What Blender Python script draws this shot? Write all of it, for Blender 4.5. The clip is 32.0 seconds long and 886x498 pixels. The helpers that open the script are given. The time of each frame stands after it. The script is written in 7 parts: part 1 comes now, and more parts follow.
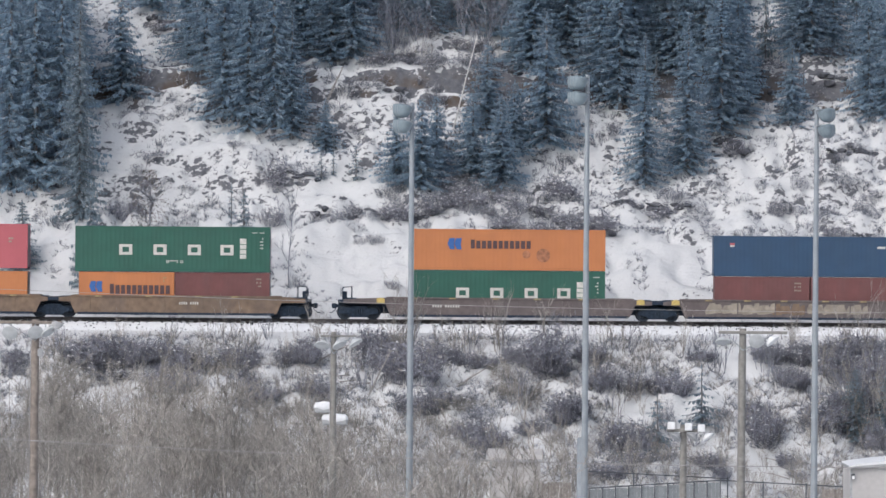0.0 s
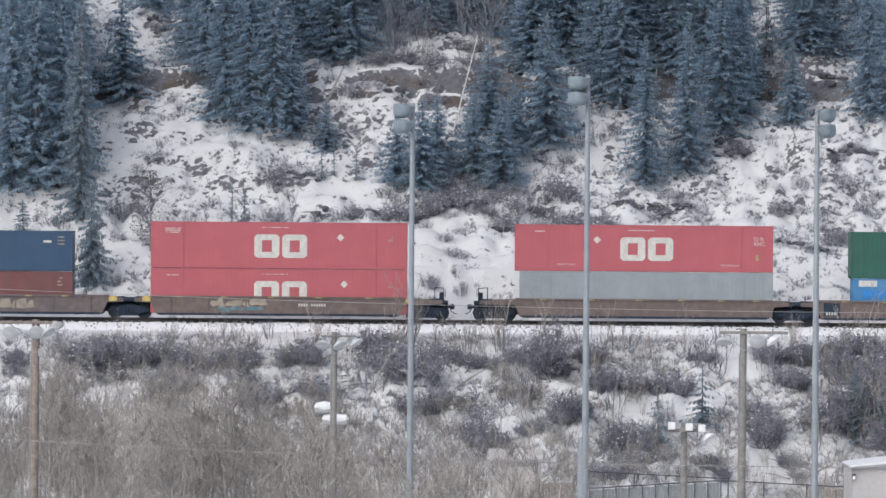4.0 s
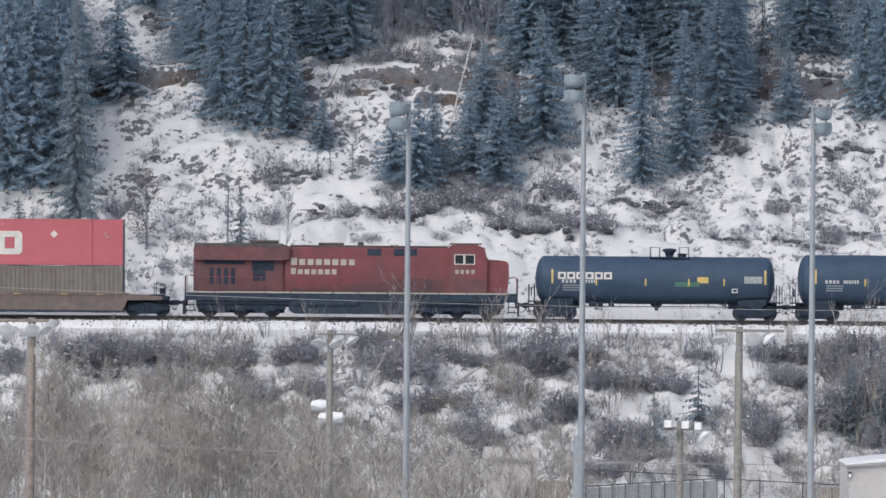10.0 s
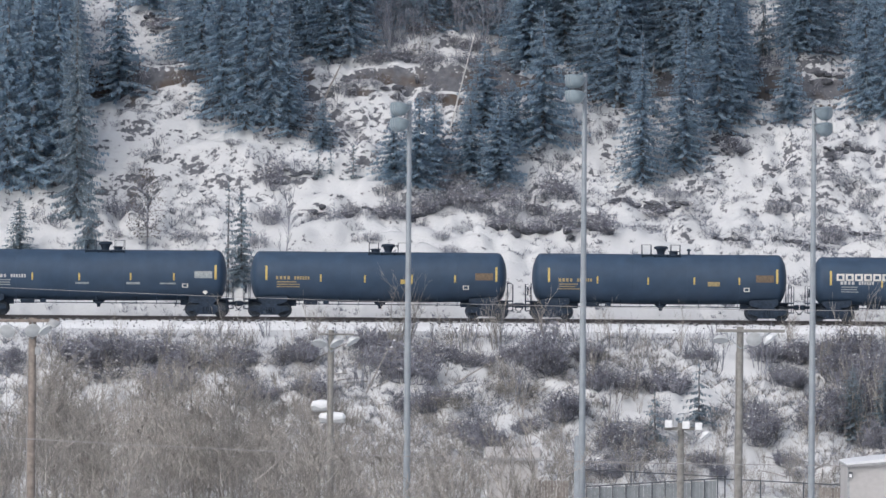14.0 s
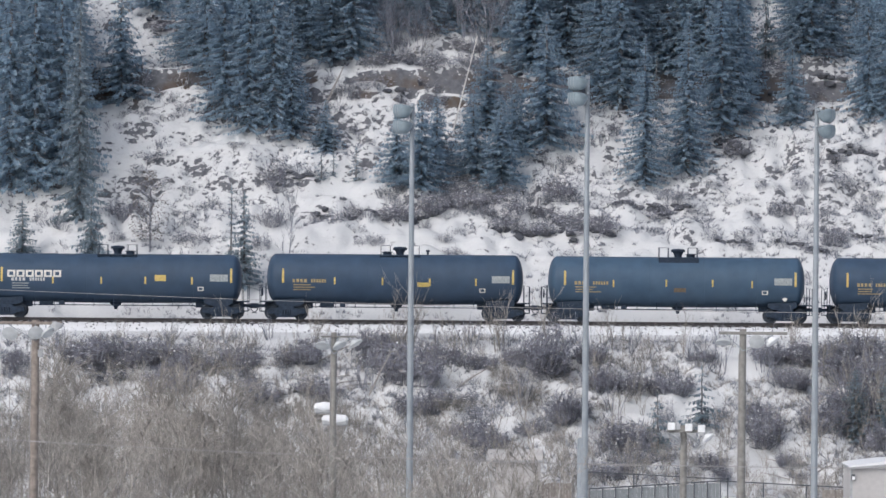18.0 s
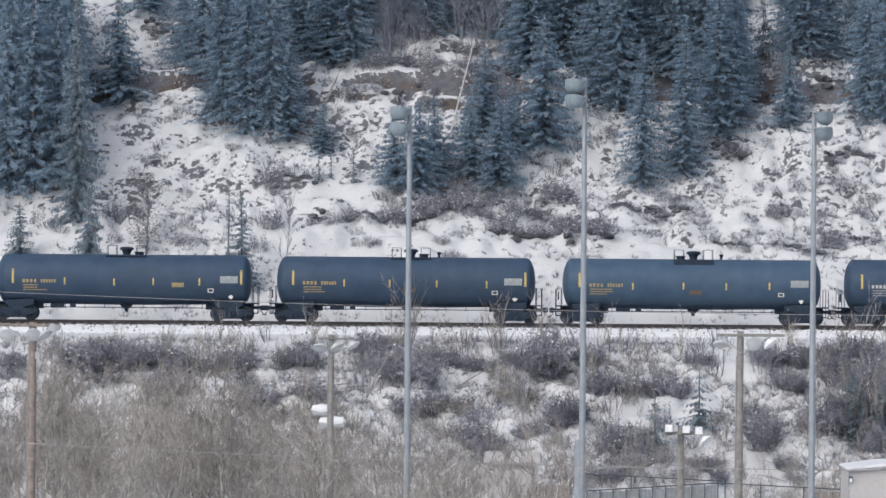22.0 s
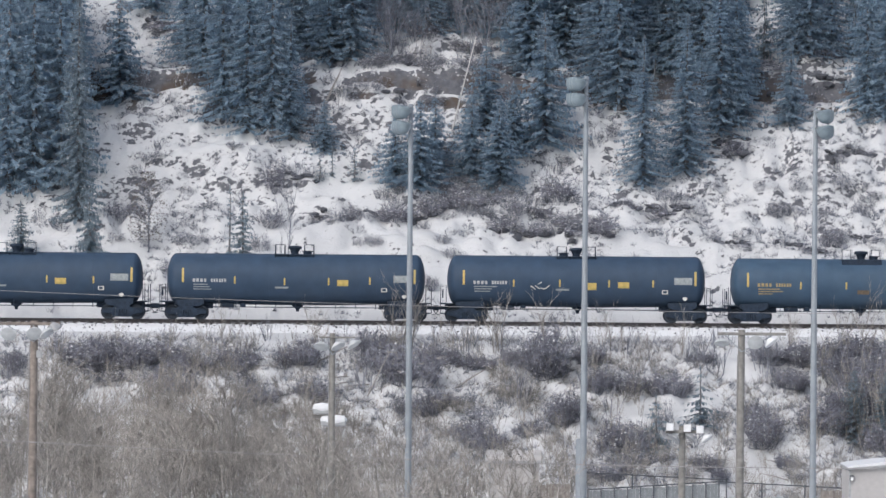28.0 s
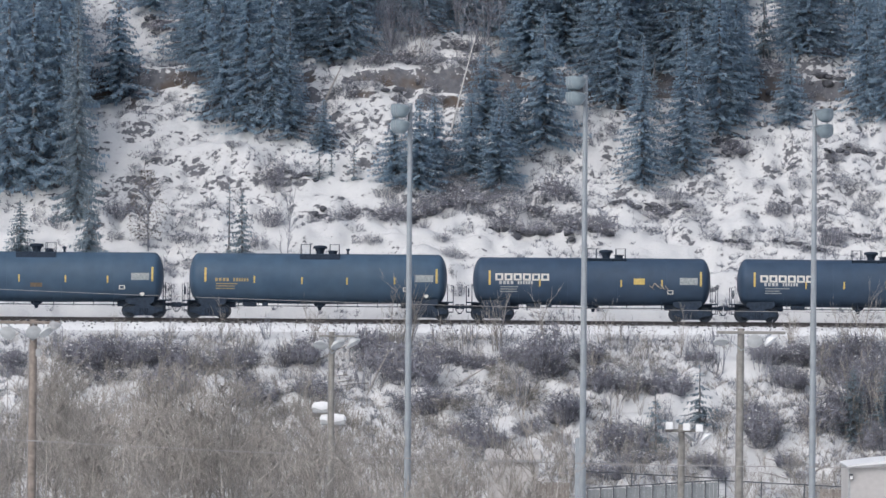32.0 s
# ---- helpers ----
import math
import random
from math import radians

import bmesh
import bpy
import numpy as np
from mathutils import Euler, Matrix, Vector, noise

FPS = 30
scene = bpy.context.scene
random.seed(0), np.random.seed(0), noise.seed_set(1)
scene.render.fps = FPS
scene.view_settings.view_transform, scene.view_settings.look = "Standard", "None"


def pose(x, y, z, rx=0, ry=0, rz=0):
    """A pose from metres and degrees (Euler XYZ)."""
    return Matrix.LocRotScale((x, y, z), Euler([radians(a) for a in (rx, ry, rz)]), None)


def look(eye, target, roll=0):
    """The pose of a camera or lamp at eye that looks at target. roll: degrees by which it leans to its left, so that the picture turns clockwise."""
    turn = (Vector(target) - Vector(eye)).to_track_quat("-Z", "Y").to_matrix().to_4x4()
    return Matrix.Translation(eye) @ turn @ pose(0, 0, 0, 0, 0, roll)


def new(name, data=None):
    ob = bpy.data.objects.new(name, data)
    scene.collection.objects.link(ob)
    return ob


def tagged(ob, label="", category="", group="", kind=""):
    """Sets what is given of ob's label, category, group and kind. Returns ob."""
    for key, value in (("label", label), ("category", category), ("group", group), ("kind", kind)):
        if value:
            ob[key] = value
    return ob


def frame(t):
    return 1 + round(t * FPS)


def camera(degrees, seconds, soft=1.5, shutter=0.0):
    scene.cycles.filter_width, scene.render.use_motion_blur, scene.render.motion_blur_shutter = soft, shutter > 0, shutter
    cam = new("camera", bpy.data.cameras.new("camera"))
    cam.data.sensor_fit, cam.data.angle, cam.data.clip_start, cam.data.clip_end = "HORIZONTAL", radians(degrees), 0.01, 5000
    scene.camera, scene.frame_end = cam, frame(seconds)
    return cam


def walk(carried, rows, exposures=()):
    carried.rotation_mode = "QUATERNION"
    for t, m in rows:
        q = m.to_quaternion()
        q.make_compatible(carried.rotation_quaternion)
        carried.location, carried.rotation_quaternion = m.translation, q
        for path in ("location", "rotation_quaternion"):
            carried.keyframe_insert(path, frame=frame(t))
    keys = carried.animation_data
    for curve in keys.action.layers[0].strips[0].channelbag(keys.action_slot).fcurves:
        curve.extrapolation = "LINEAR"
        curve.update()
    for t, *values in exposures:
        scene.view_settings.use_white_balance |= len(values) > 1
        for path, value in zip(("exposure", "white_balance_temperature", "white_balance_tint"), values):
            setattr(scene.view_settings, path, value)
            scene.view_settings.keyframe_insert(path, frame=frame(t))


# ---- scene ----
from collections import defaultdict

# camera: long lens held by hand, 398.5 m from the track, a little sway
EYE = (0.0, -398.5, 5.0)
cam = camera(8.0, 32.0, soft=1.5)
SWAY = [(0, 2.7, -0.6), (0.5, 2.6, -0), (1, -1, 1.1), (1.5, -0.5, 2.1), (2, 1.2, 1), (2.5, 5.3, 2.4), (3, 1.3, -2), (3.5, 2.4, -0.3), (5.5, 5.4, -0.9), (6, 4.4, -1), (6.5, 1.1, -0.9), (7, -1.9, -0.6), (7.5, -4.6, -0.6), (8, -2.5, -3.6), (8.5, -3.8, -4.2), (9, -6, -2.7), (9.5, -4.9, -2), (10, -3.3, -3.8), (10.5, -2.7, -1.8), (11, -1.8, -2.5), (11.5, 0.3, -3.6), (12, -0.7, 0.9), (12.5, -1.6, -3.3), (13, -1.5, -3.6), (13.5, -1.5, -2.3), (14, -2, -3.6), (14.5, 0, -3.7), (16.5, 0.2, 2.3), (17, -1.6, 2.4), (17.5, -0.2, 3.5)]
SWAY += [(18, 3, 0.5), (18.5, 0.4, 2.6), (19, -0.5, 1.7), (19.5, 0.8, 1.4), (20, 2.3, 0.8), (20.5, 4.6, 2.1), (21, 3.7, 3.3), (21.5, 0, 2.6), (22, -1.6, 4.2), (22.5, -0.5, 4), (23, 0.2, -0.3), (23.5, 0.3, 1), (24, 2.7, -0.5), (24.5, 1.8, -2.2), (25, 4.8, -4.2), (25.5, -1.5, -5), (27.5, 0.4, -0.5), (28, 0.5, 1.8), (28.5, -0.7, 1.7), (29, -0.1, 2.6), (29.5, -0.9, 2.6), (30, -0.4, 2.6), (30.5, -1, 3.4), (31, -1.1, 5.6), (31.5, -0.7, 1.3), (32, -0.7, -0.5)]
ROLL = 0.45
walk(cam, [(t, look(EYE, (-dx / 28.136, 0.0, 4.48 + dy / 28.136), ROLL)) for t, dx, dy in SWAY],
     exposures=[(0, 0.2, 6220, 10), (32, 0.2, 6220, 10)])

# ---- light: a bright overcast sky and a weak, wide sun ----
SUN_EL, SUN_AZ = radians(40), radians(215)
world = bpy.data.worlds.new("overcast_sky")
scene.world = world
world.use_nodes = True
wn, wl = world.node_tree.nodes, world.node_tree.links
sky = wn.new("ShaderNodeTexSky")
sky.sky_type, sky.sun_disc = "NISHITA", False
sky.sun_elevation, sky.sun_rotation = SUN_EL, SUN_AZ
sky.air_density, sky.dust_density = 1.0, 4.0
soft_sky = wn.new("ShaderNodeHueSaturation")
soft_sky.inputs["Saturation"].default_value = 0.6
wl.new(sky.outputs["Color"], soft_sky.inputs["Color"])
back = wn["Background"]
back.inputs["Strength"].default_value = 0.134
wl.new(soft_sky.outputs["Color"], back.inputs["Color"])
sun_data = bpy.data.lights.new("sun", "SUN")
sun_data.energy, sun_data.angle, sun_data.color = 0.5, radians(40), (1.0, 0.97, 0.94)
sun = new("sun", sun_data)
sun.matrix_world = look((math.sin(SUN_AZ) * math.cos(SUN_EL) * 300, math.cos(SUN_AZ) * math.cos(SUN_EL) * 300, math.sin(SUN_EL) * 300), (0, 0, 0))

# ---- materials ----


def material(name, color, rough=0.6, metal=0.0, grain=6.0, spread=0.25, bump=0.15, stain=None, stain_amount=0.35, stain_scale=0.6, streak=1.0, island=0.0, rand=0.0, spec=0.5, thin=0.0):
    """Paint or raw surface with fine grain, broad stains and small relief."""
    m = bpy.data.materials.new(name)
    m.use_nodes = True
    n, l = m.node_tree.nodes, m.node_tree.links
    bsdf = n["Principled BSDF"]
    bsdf.inputs["Roughness"].default_value, bsdf.inputs["Metallic"].default_value = rough, metal
    bsdf.inputs["Specular IOR Level"].default_value = spec
    co = n.new("ShaderNodeTexCoord")
    fine = n.new("ShaderNodeTexNoise")
    fine.inputs["Scale"].default_value, fine.inputs["Detail"].default_value = grain, 5
    l.new(co.outputs["Object"], fine.inputs["Vector"])
    tone = n.new("ShaderNodeMapRange")
    tone.inputs["From Min"].default_value, tone.inputs["From Max"].default_value = 0.3, 0.7
    tone.inputs["To Min"].default_value, tone.inputs["To Max"].default_value = 1 - spread, 1 + spread
    l.new(fine.outputs["Fac"], tone.inputs["Value"])
    mul = n.new("ShaderNodeMix")
    mul.data_type, mul.blend_type = "RGBA", "MULTIPLY"
    mul.inputs["Factor"].default_value = 1
    mul.inputs["A"].default_value = (*color, 1)
    l.new(tone.outputs["Result"], mul.inputs["B"])
    out = mul.outputs["Result"]
    if stain:
        stretch = n.new("ShaderNodeMapping")
        stretch.inputs["Scale"].default_value = (1, 1, 1 / streak)
        l.new(co.outputs["Object"], stretch.inputs["Vector"])
        broad = n.new("ShaderNodeTexNoise")
        broad.inputs["Scale"].default_value, broad.inputs["Detail"].default_value = stain_scale, 6
        broad.inputs["Roughness"].default_value = 0.65
        l.new(stretch.outputs["Vector"], broad.inputs["Vector"])
        edge = n.new("ShaderNodeMapRange")
        edge.inputs["From Min"].default_value, edge.inputs["From Max"].default_value = 0.45, 0.75
        edge.inputs["To Max"].default_value = stain_amount * 2
        l.new(broad.outputs["Fac"], edge.inputs["Value"])
        mix = n.new("ShaderNodeMix")
        mix.data_type = "RGBA"
        mix.inputs["B"].default_value = (*stain, 1)
        l.new(edge.outputs["Result"], mix.inputs["Factor"])
        l.new(out, mix.inputs["A"])
        out = mix.outputs["Result"]
    if island or rand:
        src = n.new("ShaderNodeNewGeometry").outputs["Random Per Island"] if island else n.new("ShaderNodeObjectInfo").outputs["Random"]
        k = island or rand
        vary = n.new("ShaderNodeMapRange")
        vary.inputs["To Min"].default_value, vary.inputs["To Max"].default_value = 1 - k, 1 + k
        l.new(src, vary.inputs["Value"])
        mul2 = n.new("ShaderNodeMix")
        mul2.data_type, mul2.blend_type = "RGBA", "MULTIPLY"
        mul2.inputs["Factor"].default_value = 1
        l.new(out, mul2.inputs["A"])
        l.new(vary.outputs["Result"], mul2.inputs["B"])
        out = mul2.outputs["Result"]
    l.new(out, bsdf.inputs["Base Color"])
    if thin:
        # needles and leaves let part of the light through
        leaf, both = n.new("ShaderNodeBsdfTranslucent"), n.new("ShaderNodeMixShader")
        both.inputs[0].default_value = thin
        l.new(out, leaf.inputs["Color"])
        l.new(bsdf.outputs[0], both.inputs[1])
        l.new(leaf.outputs[0], both.inputs[2])
        l.new(both.outputs[0], n["Material Output"].inputs["Surface"])
    if bump:
        bp = n.new("ShaderNodeBump")
        bp.inputs["Strength"].default_value, bp.inputs["Distance"].default_value = bump, 0.02
        l.new(fine.outputs["Fac"], bp.inputs["Height"])
        l.new(bp.outputs["Normal"], bsdf.inputs["Normal"])
    return m


def snow_ground():
    """Snow with bare soil and dead grass where the ground is steep or higher up."""
    m = bpy.data.materials.new("snowy_ground")
    m.use_nodes = True
    n, l = m.node_tree.nodes, m.node_tree.links
    bsdf = n["Principled BSDF"]
    bsdf.inputs["Roughness"].default_value = 0.75
    bsdf.inputs["Specular IOR Level"].default_value = 0.2
    co = n.new("ShaderNodeTexCoord")

    def noise_at(scale, detail, sx=1.0, sz=1.0):
        mp = n.new("ShaderNodeMapping")
        mp.inputs["Scale"].default_value = (sx, 1, sz)
        l.new(co.outputs["Object"], mp.inputs["Vector"])
        t = n.new("ShaderNodeTexNoise")
        t.inputs["Scale"].default_value, t.inputs["Detail"].default_value = scale, detail
        t.inputs["Roughness"].default_value = 0.6
        l.new(mp.outputs["Vector"], t.inputs["Vector"])
        return t.outputs["Fac"]

    def ramp(value, lo, hi, a=0.0, b=1.0):
        r = n.new("ShaderNodeMapRange")
        for key, x in (("From Min", lo), ("From Max", hi), ("To Min", a), ("To Max", b)):
            r.inputs[key].default_value = x
        l.new(value, r.inputs["Value"])
        return r.outputs["Result"]

    def maths(op, a, b):
        q = n.new("ShaderNodeMath")
        q.operation = op
        for i, v in enumerate((a, b)):
            if isinstance(v, (int, float)):
                q.inputs[i].default_value = v
            else:
                l.new(v, q.inputs[i])
        return q.outputs[0]

    def blend(fac, a, b):
        x = n.new("ShaderNodeMix")
        x.data_type = "RGBA"
        for key, v in (("Factor", fac), ("A", a), ("B", b)):
            if isinstance(v, tuple):
                x.inputs[key].default_value = v
            else:
                l.new(v, x.inputs[key])
        return x.outputs["Result"]

    geo = n.new("ShaderNodeNewGeometry")
    sep = n.new("ShaderNodeSeparateXYZ")
    l.new(geo.outputs["True Normal"], sep.inputs[0])
    patch, speck, crust = noise_at(0.6, 5), noise_at(2.7, 9, 0.8), noise_at(6.0, 4)
    steep = ramp(sep.outputs["Z"], 0.74, 0.50)
    place = n.new("ShaderNodeSeparateXYZ")
    l.new(co.outputs["Object"], place.inputs[0])
    band = maths("MULTIPLY", ramp(place.outputs["Z"], 13.6, 14.2), ramp(place.outputs["Z"], 16.8, 15.6))
    bare = maths("ADD", maths("MULTIPLY", steep, maths("ADD", 0.21, maths("MULTIPLY", band, 0.17))), maths("ADD", maths("MULTIPLY", patch, 0.45), maths("MULTIPLY", speck, 0.85)))
    height_bias = ramp(place.outputs["Z"], 3.0, 7.5, -0.07, 0.03)
    fac = ramp(maths("ADD", bare, height_bias), 0.870, 0.905)
    white = blend(crust, (0.575, 0.585, 0.60, 1), (0.655, 0.66, 0.67, 1))
    soil = blend(ramp(noise_at(2.3, 5), 0.35, 0.65), (0.105, 0.110, 0.128, 1), (0.17, 0.172, 0.188, 1))
    # mid-grey mottling stands in for soft shade on the snow lumps
    thin = ramp(maths("ADD", bare, height_bias), 0.78, 0.90, 0.0, 0.4)
    shaded_white = blend(thin, white, (0.47, 0.47, 0.49, 1))
    cut = maths("MULTIPLY", band, ramp(noise_at(0.35, 3), 0.48, 0.60))
    earth = blend(cut, soil, (0.110, 0.088, 0.074, 1))
    l.new(blend(fac, shaded_white, earth), bsdf.inputs["Base Color"])
    bp = n.new("ShaderNodeBump")
    bp.inputs["Strength"].default_value, bp.inputs["Distance"].default_value = 0.8, 0.12
    l.new(maths("ADD", speck, maths("MULTIPLY", crust, 0.3)), bp.inputs["Height"])
    l.new(bp.outputs["Normal"], bsdf.inputs["Normal"])
    return m


M = dict(
    ground=snow_ground(),
    snow=material("settled_snow", (0.74, 0.75, 0.77), 0.8, grain=4, spread=0.05, bump=0.5, spec=0.2),
    # needle colour raised and blued to stand in for haze
    needles=material("haze_pale_needles", (0.335, 0.440, 0.535), 0.7, grain=1.2, spread=0.15, bump=0, island=0.05, spec=0.15, thin=0.6),
    frost=material("frosted_needles", (0.48, 0.51, 0.54), 0.85, grain=3, spread=0.2, bump=0, spec=0.1, thin=0.5),
    bark=material("dark_bark", (0.10, 0.09, 0.085), 0.9, grain=9, spread=0.4),
    # bark colour raised to lift the dark inside of the crowns
    spruce_bark=material("shade_lifted_bark", (0.20, 0.205, 0.22), 0.9, grain=9, spread=0.4),
    # same haze lightening, weaker, for the nearer spruces
    near_needles=material("near_hazed_needles", (0.270, 0.335, 0.385), 0.7, grain=1.2, spread=0.2, bump=0, island=0.1, spec=0.15, thin=0.5),
    pale_bark=material("pale_dead_wood", (0.33, 0.315, 0.305), 0.85, grain=7, spread=0.3),
    white_bark=material("peeling_white_bark", (0.62, 0.61, 0.60), 0.8, grain=7, spread=0.2, stain=(0.2, 0.2, 0.2), stain_scale=2.5),
    twig=material("grey_brown_twigs", (0.345, 0.325, 0.305), 0.85, grain=2, spread=0.2, bump=0, island=0.4, spec=0.2),
    brown_twig=material("brown_twigs", (0.31, 0.29, 0.272), 0.85, grain=2, spread=0.2, bump=0, island=0.4, spec=0.2),
    # the next two are tinted blue-grey to stand in for haze
    dark_twig=material("dark_twigs", (0.238, 0.248, 0.288), 0.85, grain=2, spread=0.25, bump=0, island=0.4, spec=0.2),
    deep_twig=material("blackish_twigs", (0.222, 0.227, 0.268), 0.85, grain=2, spread=0.25, bump=0, island=0.4, spec=0.2),
    dead_leaf=material("dead_brown_leaves", (0.165, 0.145, 0.135), 0.85, grain=3, spread=0.3, bump=0, island=0.4, spec=0.2),
    rock=material("dark_rock", (0.076, 0.082, 0.100), 0.9, grain=3, spread=0.5, stain=(0.115, 0.114, 0.120), bump=0.6),
    soil=material("bare_soil", (0.135, 0.105, 0.09), 0.95, grain=3, spread=0.4, stain=(0.085, 0.08, 0.08), bump=0.6),
    ballast=material("grey_ballast", (0.17, 0.165, 0.17), 0.95, grain=11, spread=0.6, stain=(0.8, 0.8, 0.82), stain_amount=0.45, stain_scale=2.2, bump=0.9),
    rail=material("worn_rail_steel", (0.055, 0.052, 0.056), 0.65, 0.3, grain=8, spread=0.3),
    tie=material("creosoted_tie", (0.07, 0.06, 0.055), 0.9, grain=8, spread=0.3),
    galv=material("galvanised_steel", (0.315, 0.345, 0.375), 0.5, 0.25, grain=3, spread=0.1, stain=(0.27, 0.31, 0.36), stain_scale=0.8, streak=4),
    lens=material("pale_lamp_glass", (0.54, 0.56, 0.57), 0.4, grain=5, spread=0.1, bump=0),
    mast_lamp=material("blue_grey_lamp_glass", (0.215, 0.27, 0.305), 0.4, grain=5, spread=0.12, bump=0),
    lamp_white=material("white_lamp_housing", (0.78, 0.79, 0.80), 0.45, grain=5, spread=0.08, bump=0),
    lamp_grey=material("grey_lamp_housing", (0.36, 0.37, 0.38), 0.55, grain=5, spread=0.15, bump=0),
    pole_wood=material("weathered_pole", (0.255, 0.248, 0.235), 0.9, grain=5, spread=0.25, stain=(0.185, 0.172, 0.16), streak=6, stain_scale=2),
    pole_wood_old=material("brown_weathered_pole", (0.255, 0.22, 0.195), 0.9, grain=5, spread=0.3, stain=(0.18, 0.15, 0.135), streak=6, stain_scale=2),
    wire=material("cable_sheath", (0.33, 0.32, 0.32), 0.6, grain=5, spread=0.1, bump=0),
    fence_steel=material("dark_fence_steel", (0.11, 0.12, 0.135), 0.6, 0.3, grain=5, spread=0.2),
    fence_panel=material("grey_blue_slats", (0.23, 0.25, 0.265), 0.7, grain=4, spread=0.15, stain=(0.18, 0.195, 0.21)),
    plank=material("worn_planks", (0.235, 0.212, 0.195), 0.9, grain=5, spread=0.3, rand=0.15),
    siding=material("pale_grey_siding", (0.47, 0.455, 0.45), 0.7, grain=4, spread=0.06, stain=(0.40, 0.385, 0.38), streak=4),
    # rolling stock
    # black lifted towards blue, haze put into the paint colour
    tank_black=material("hazed_black_tank_paint", (0.042, 0.072, 0.120), 0.55, grain=1.2, spread=0.13, stain=(0.065, 0.088, 0.122), stain_amount=0.2, streak=3, stain_scale=0.5, bump=0.04, spec=0.25),
    tank_blue=material("chalky_blue_black_tank_paint", (0.056, 0.098, 0.155), 0.5, grain=1.2, spread=0.12, stain=(0.085, 0.12, 0.16), stain_amount=0.18, streak=3, stain_scale=0.5, bump=0.04, spec=0.25),
    rust_patch=material("rust_brown_stain", (0.34, 0.15, 0.085), 0.8, grain=4, spread=0.4),
    gear=material("sooty_running_gear", (0.030, 0.044, 0.068), 0.85, spec=0.15, grain=6, spread=0.25, stain=(0.05, 0.058, 0.072), stain_amount=0.2, stain_scale=2),
    wheel=material("wheel_steel", (0.040, 0.052, 0.072), 0.8, 0.1, grain=5, spread=0.3),
    yellow=material("yellow_reflector", (0.53, 0.40, 0.13), 0.5, grain=6, spread=0.2, bump=0),
    white_paint=material("white_lettering", (0.576, 0.570, 0.539), 0.6, grain=5, spread=0.12, bump=0),
    stencil_paint=material("worn_white_stencil", (0.44, 0.45, 0.46), 0.6, grain=9, spread=0.3, bump=0),
    gold_paint=material("gold_lettering", (0.34, 0.27, 0.14), 0.6, grain=9, spread=0.35, bump=0),
    grey_plate=material("grey_data_panel", (0.30, 0.33, 0.34), 0.6, grain=9, spread=0.3, bump=0),
    green_plate=material("green_stencil", (0.07, 0.17, 0.12), 0.6, grain=9, spread=0.3, bump=0),
    brown_plate=material("brown_data_panel", (0.15, 0.11, 0.075), 0.7, grain=9, spread=0.3, bump=0),
    cyan_paint=material("pale_blue_spray_paint", (0.40, 0.60, 0.68), 0.6, grain=6, spread=0.2, bump=0),
    tan_paint=material("tan_spray_paint", (0.29, 0.255, 0.21), 0.7, grain=3, spread=0.3, stain=(0.220, 0.194, 0.167), bump=0),
    teal_paint=material("teal_spray_paint", (0.10, 0.20, 0.24), 0.7, grain=3, spread=0.3, bump=0),
    # well-car paints: base colours dulled to mimic haze, besides their grime
    well_brown=material("grimy_brown_car_paint", (0.136, 0.112, 0.112), 0.75, grain=2.5, spread=0.2, stain=(0.101, 0.090, 0.093), stain_amount=0.45, streak=2.5, stain_scale=0.5),
    well_yellow=material("hazed_yellow_brown_car_paint", (0.190, 0.133, 0.093), 0.75, grain=2.5, spread=0.25, stain=(0.119, 0.095, 0.086), stain_amount=0.45, streak=2.5, stain_scale=0.5),
    well_dark=material("dark_grimy_car_paint", (0.150, 0.117, 0.107), 0.8, grain=2.5, spread=0.2, stain=(0.106, 0.092, 0.092), stain_amount=0.4, streak=2.5, stain_scale=0.5),
    # green and blue raised in this red to paint in the haze
    red_box=material("hazed_red_container_paint", (0.433, 0.108, 0.130), 0.55, grain=1.0, spread=0.05, stain=(0.370, 0.096, 0.118), stain_amount=0.18, streak=4, stain_scale=0.7, bump=0.03),
    orange_box=material("orange_container_paint", (0.496, 0.188, 0.071), 0.55, grain=1.0, spread=0.05, stain=(0.370, 0.148, 0.074), stain_amount=0.18, streak=4, stain_scale=0.7, bump=0.03),
    green_box=material("deep_green_container_paint", (0.022, 0.103, 0.077), 0.5, grain=1.0, spread=0.08, stain=(0.037, 0.096, 0.077), stain_amount=0.18, streak=4, stain_scale=0.7, bump=0.03),
    navy_box=material("navy_blue_container_paint", (0.024, 0.065, 0.132), 0.5, grain=1.0, spread=0.08, stain=(0.040, 0.071, 0.114), stain_amount=0.18, streak=4, stain_scale=0.7, bump=0.03),
    maroon_box=material("brown_red_container_paint", (0.159, 0.060, 0.060), 0.6, grain=1.2, spread=0.12, stain=(0.118, 0.066, 0.066), stain_amount=0.3, streak=4, stain_scale=0.7, bump=0.03),
    sky_box=material("light_blue_container_paint", (0.055, 0.214, 0.444), 0.55, grain=1.2, spread=0.1, stain=(0.096, 0.229, 0.391), stain_amount=0.3, streak=4, stain_scale=0.7, bump=0.03),
    grey_box=material("pale_blue_grey_container_paint", (0.281, 0.318, 0.344), 0.6, grain=1.2, spread=0.08, stain=(0.222, 0.251, 0.274), stain_amount=0.3, streak=4, stain_scale=0.7, bump=0.03),
    dun_box=material("dirty_grey_brown_container_paint", (0.174, 0.159, 0.144), 0.75, grain=1.5, spread=0.15, stain=(0.118, 0.103, 0.092), stain_amount=0.4, streak=4, stain_scale=0.7, bump=0.03),
    blue_mark=material("blue_marking", (0.035, 0.12, 0.36), 0.6, grain=5, spread=0.1, bump=0),
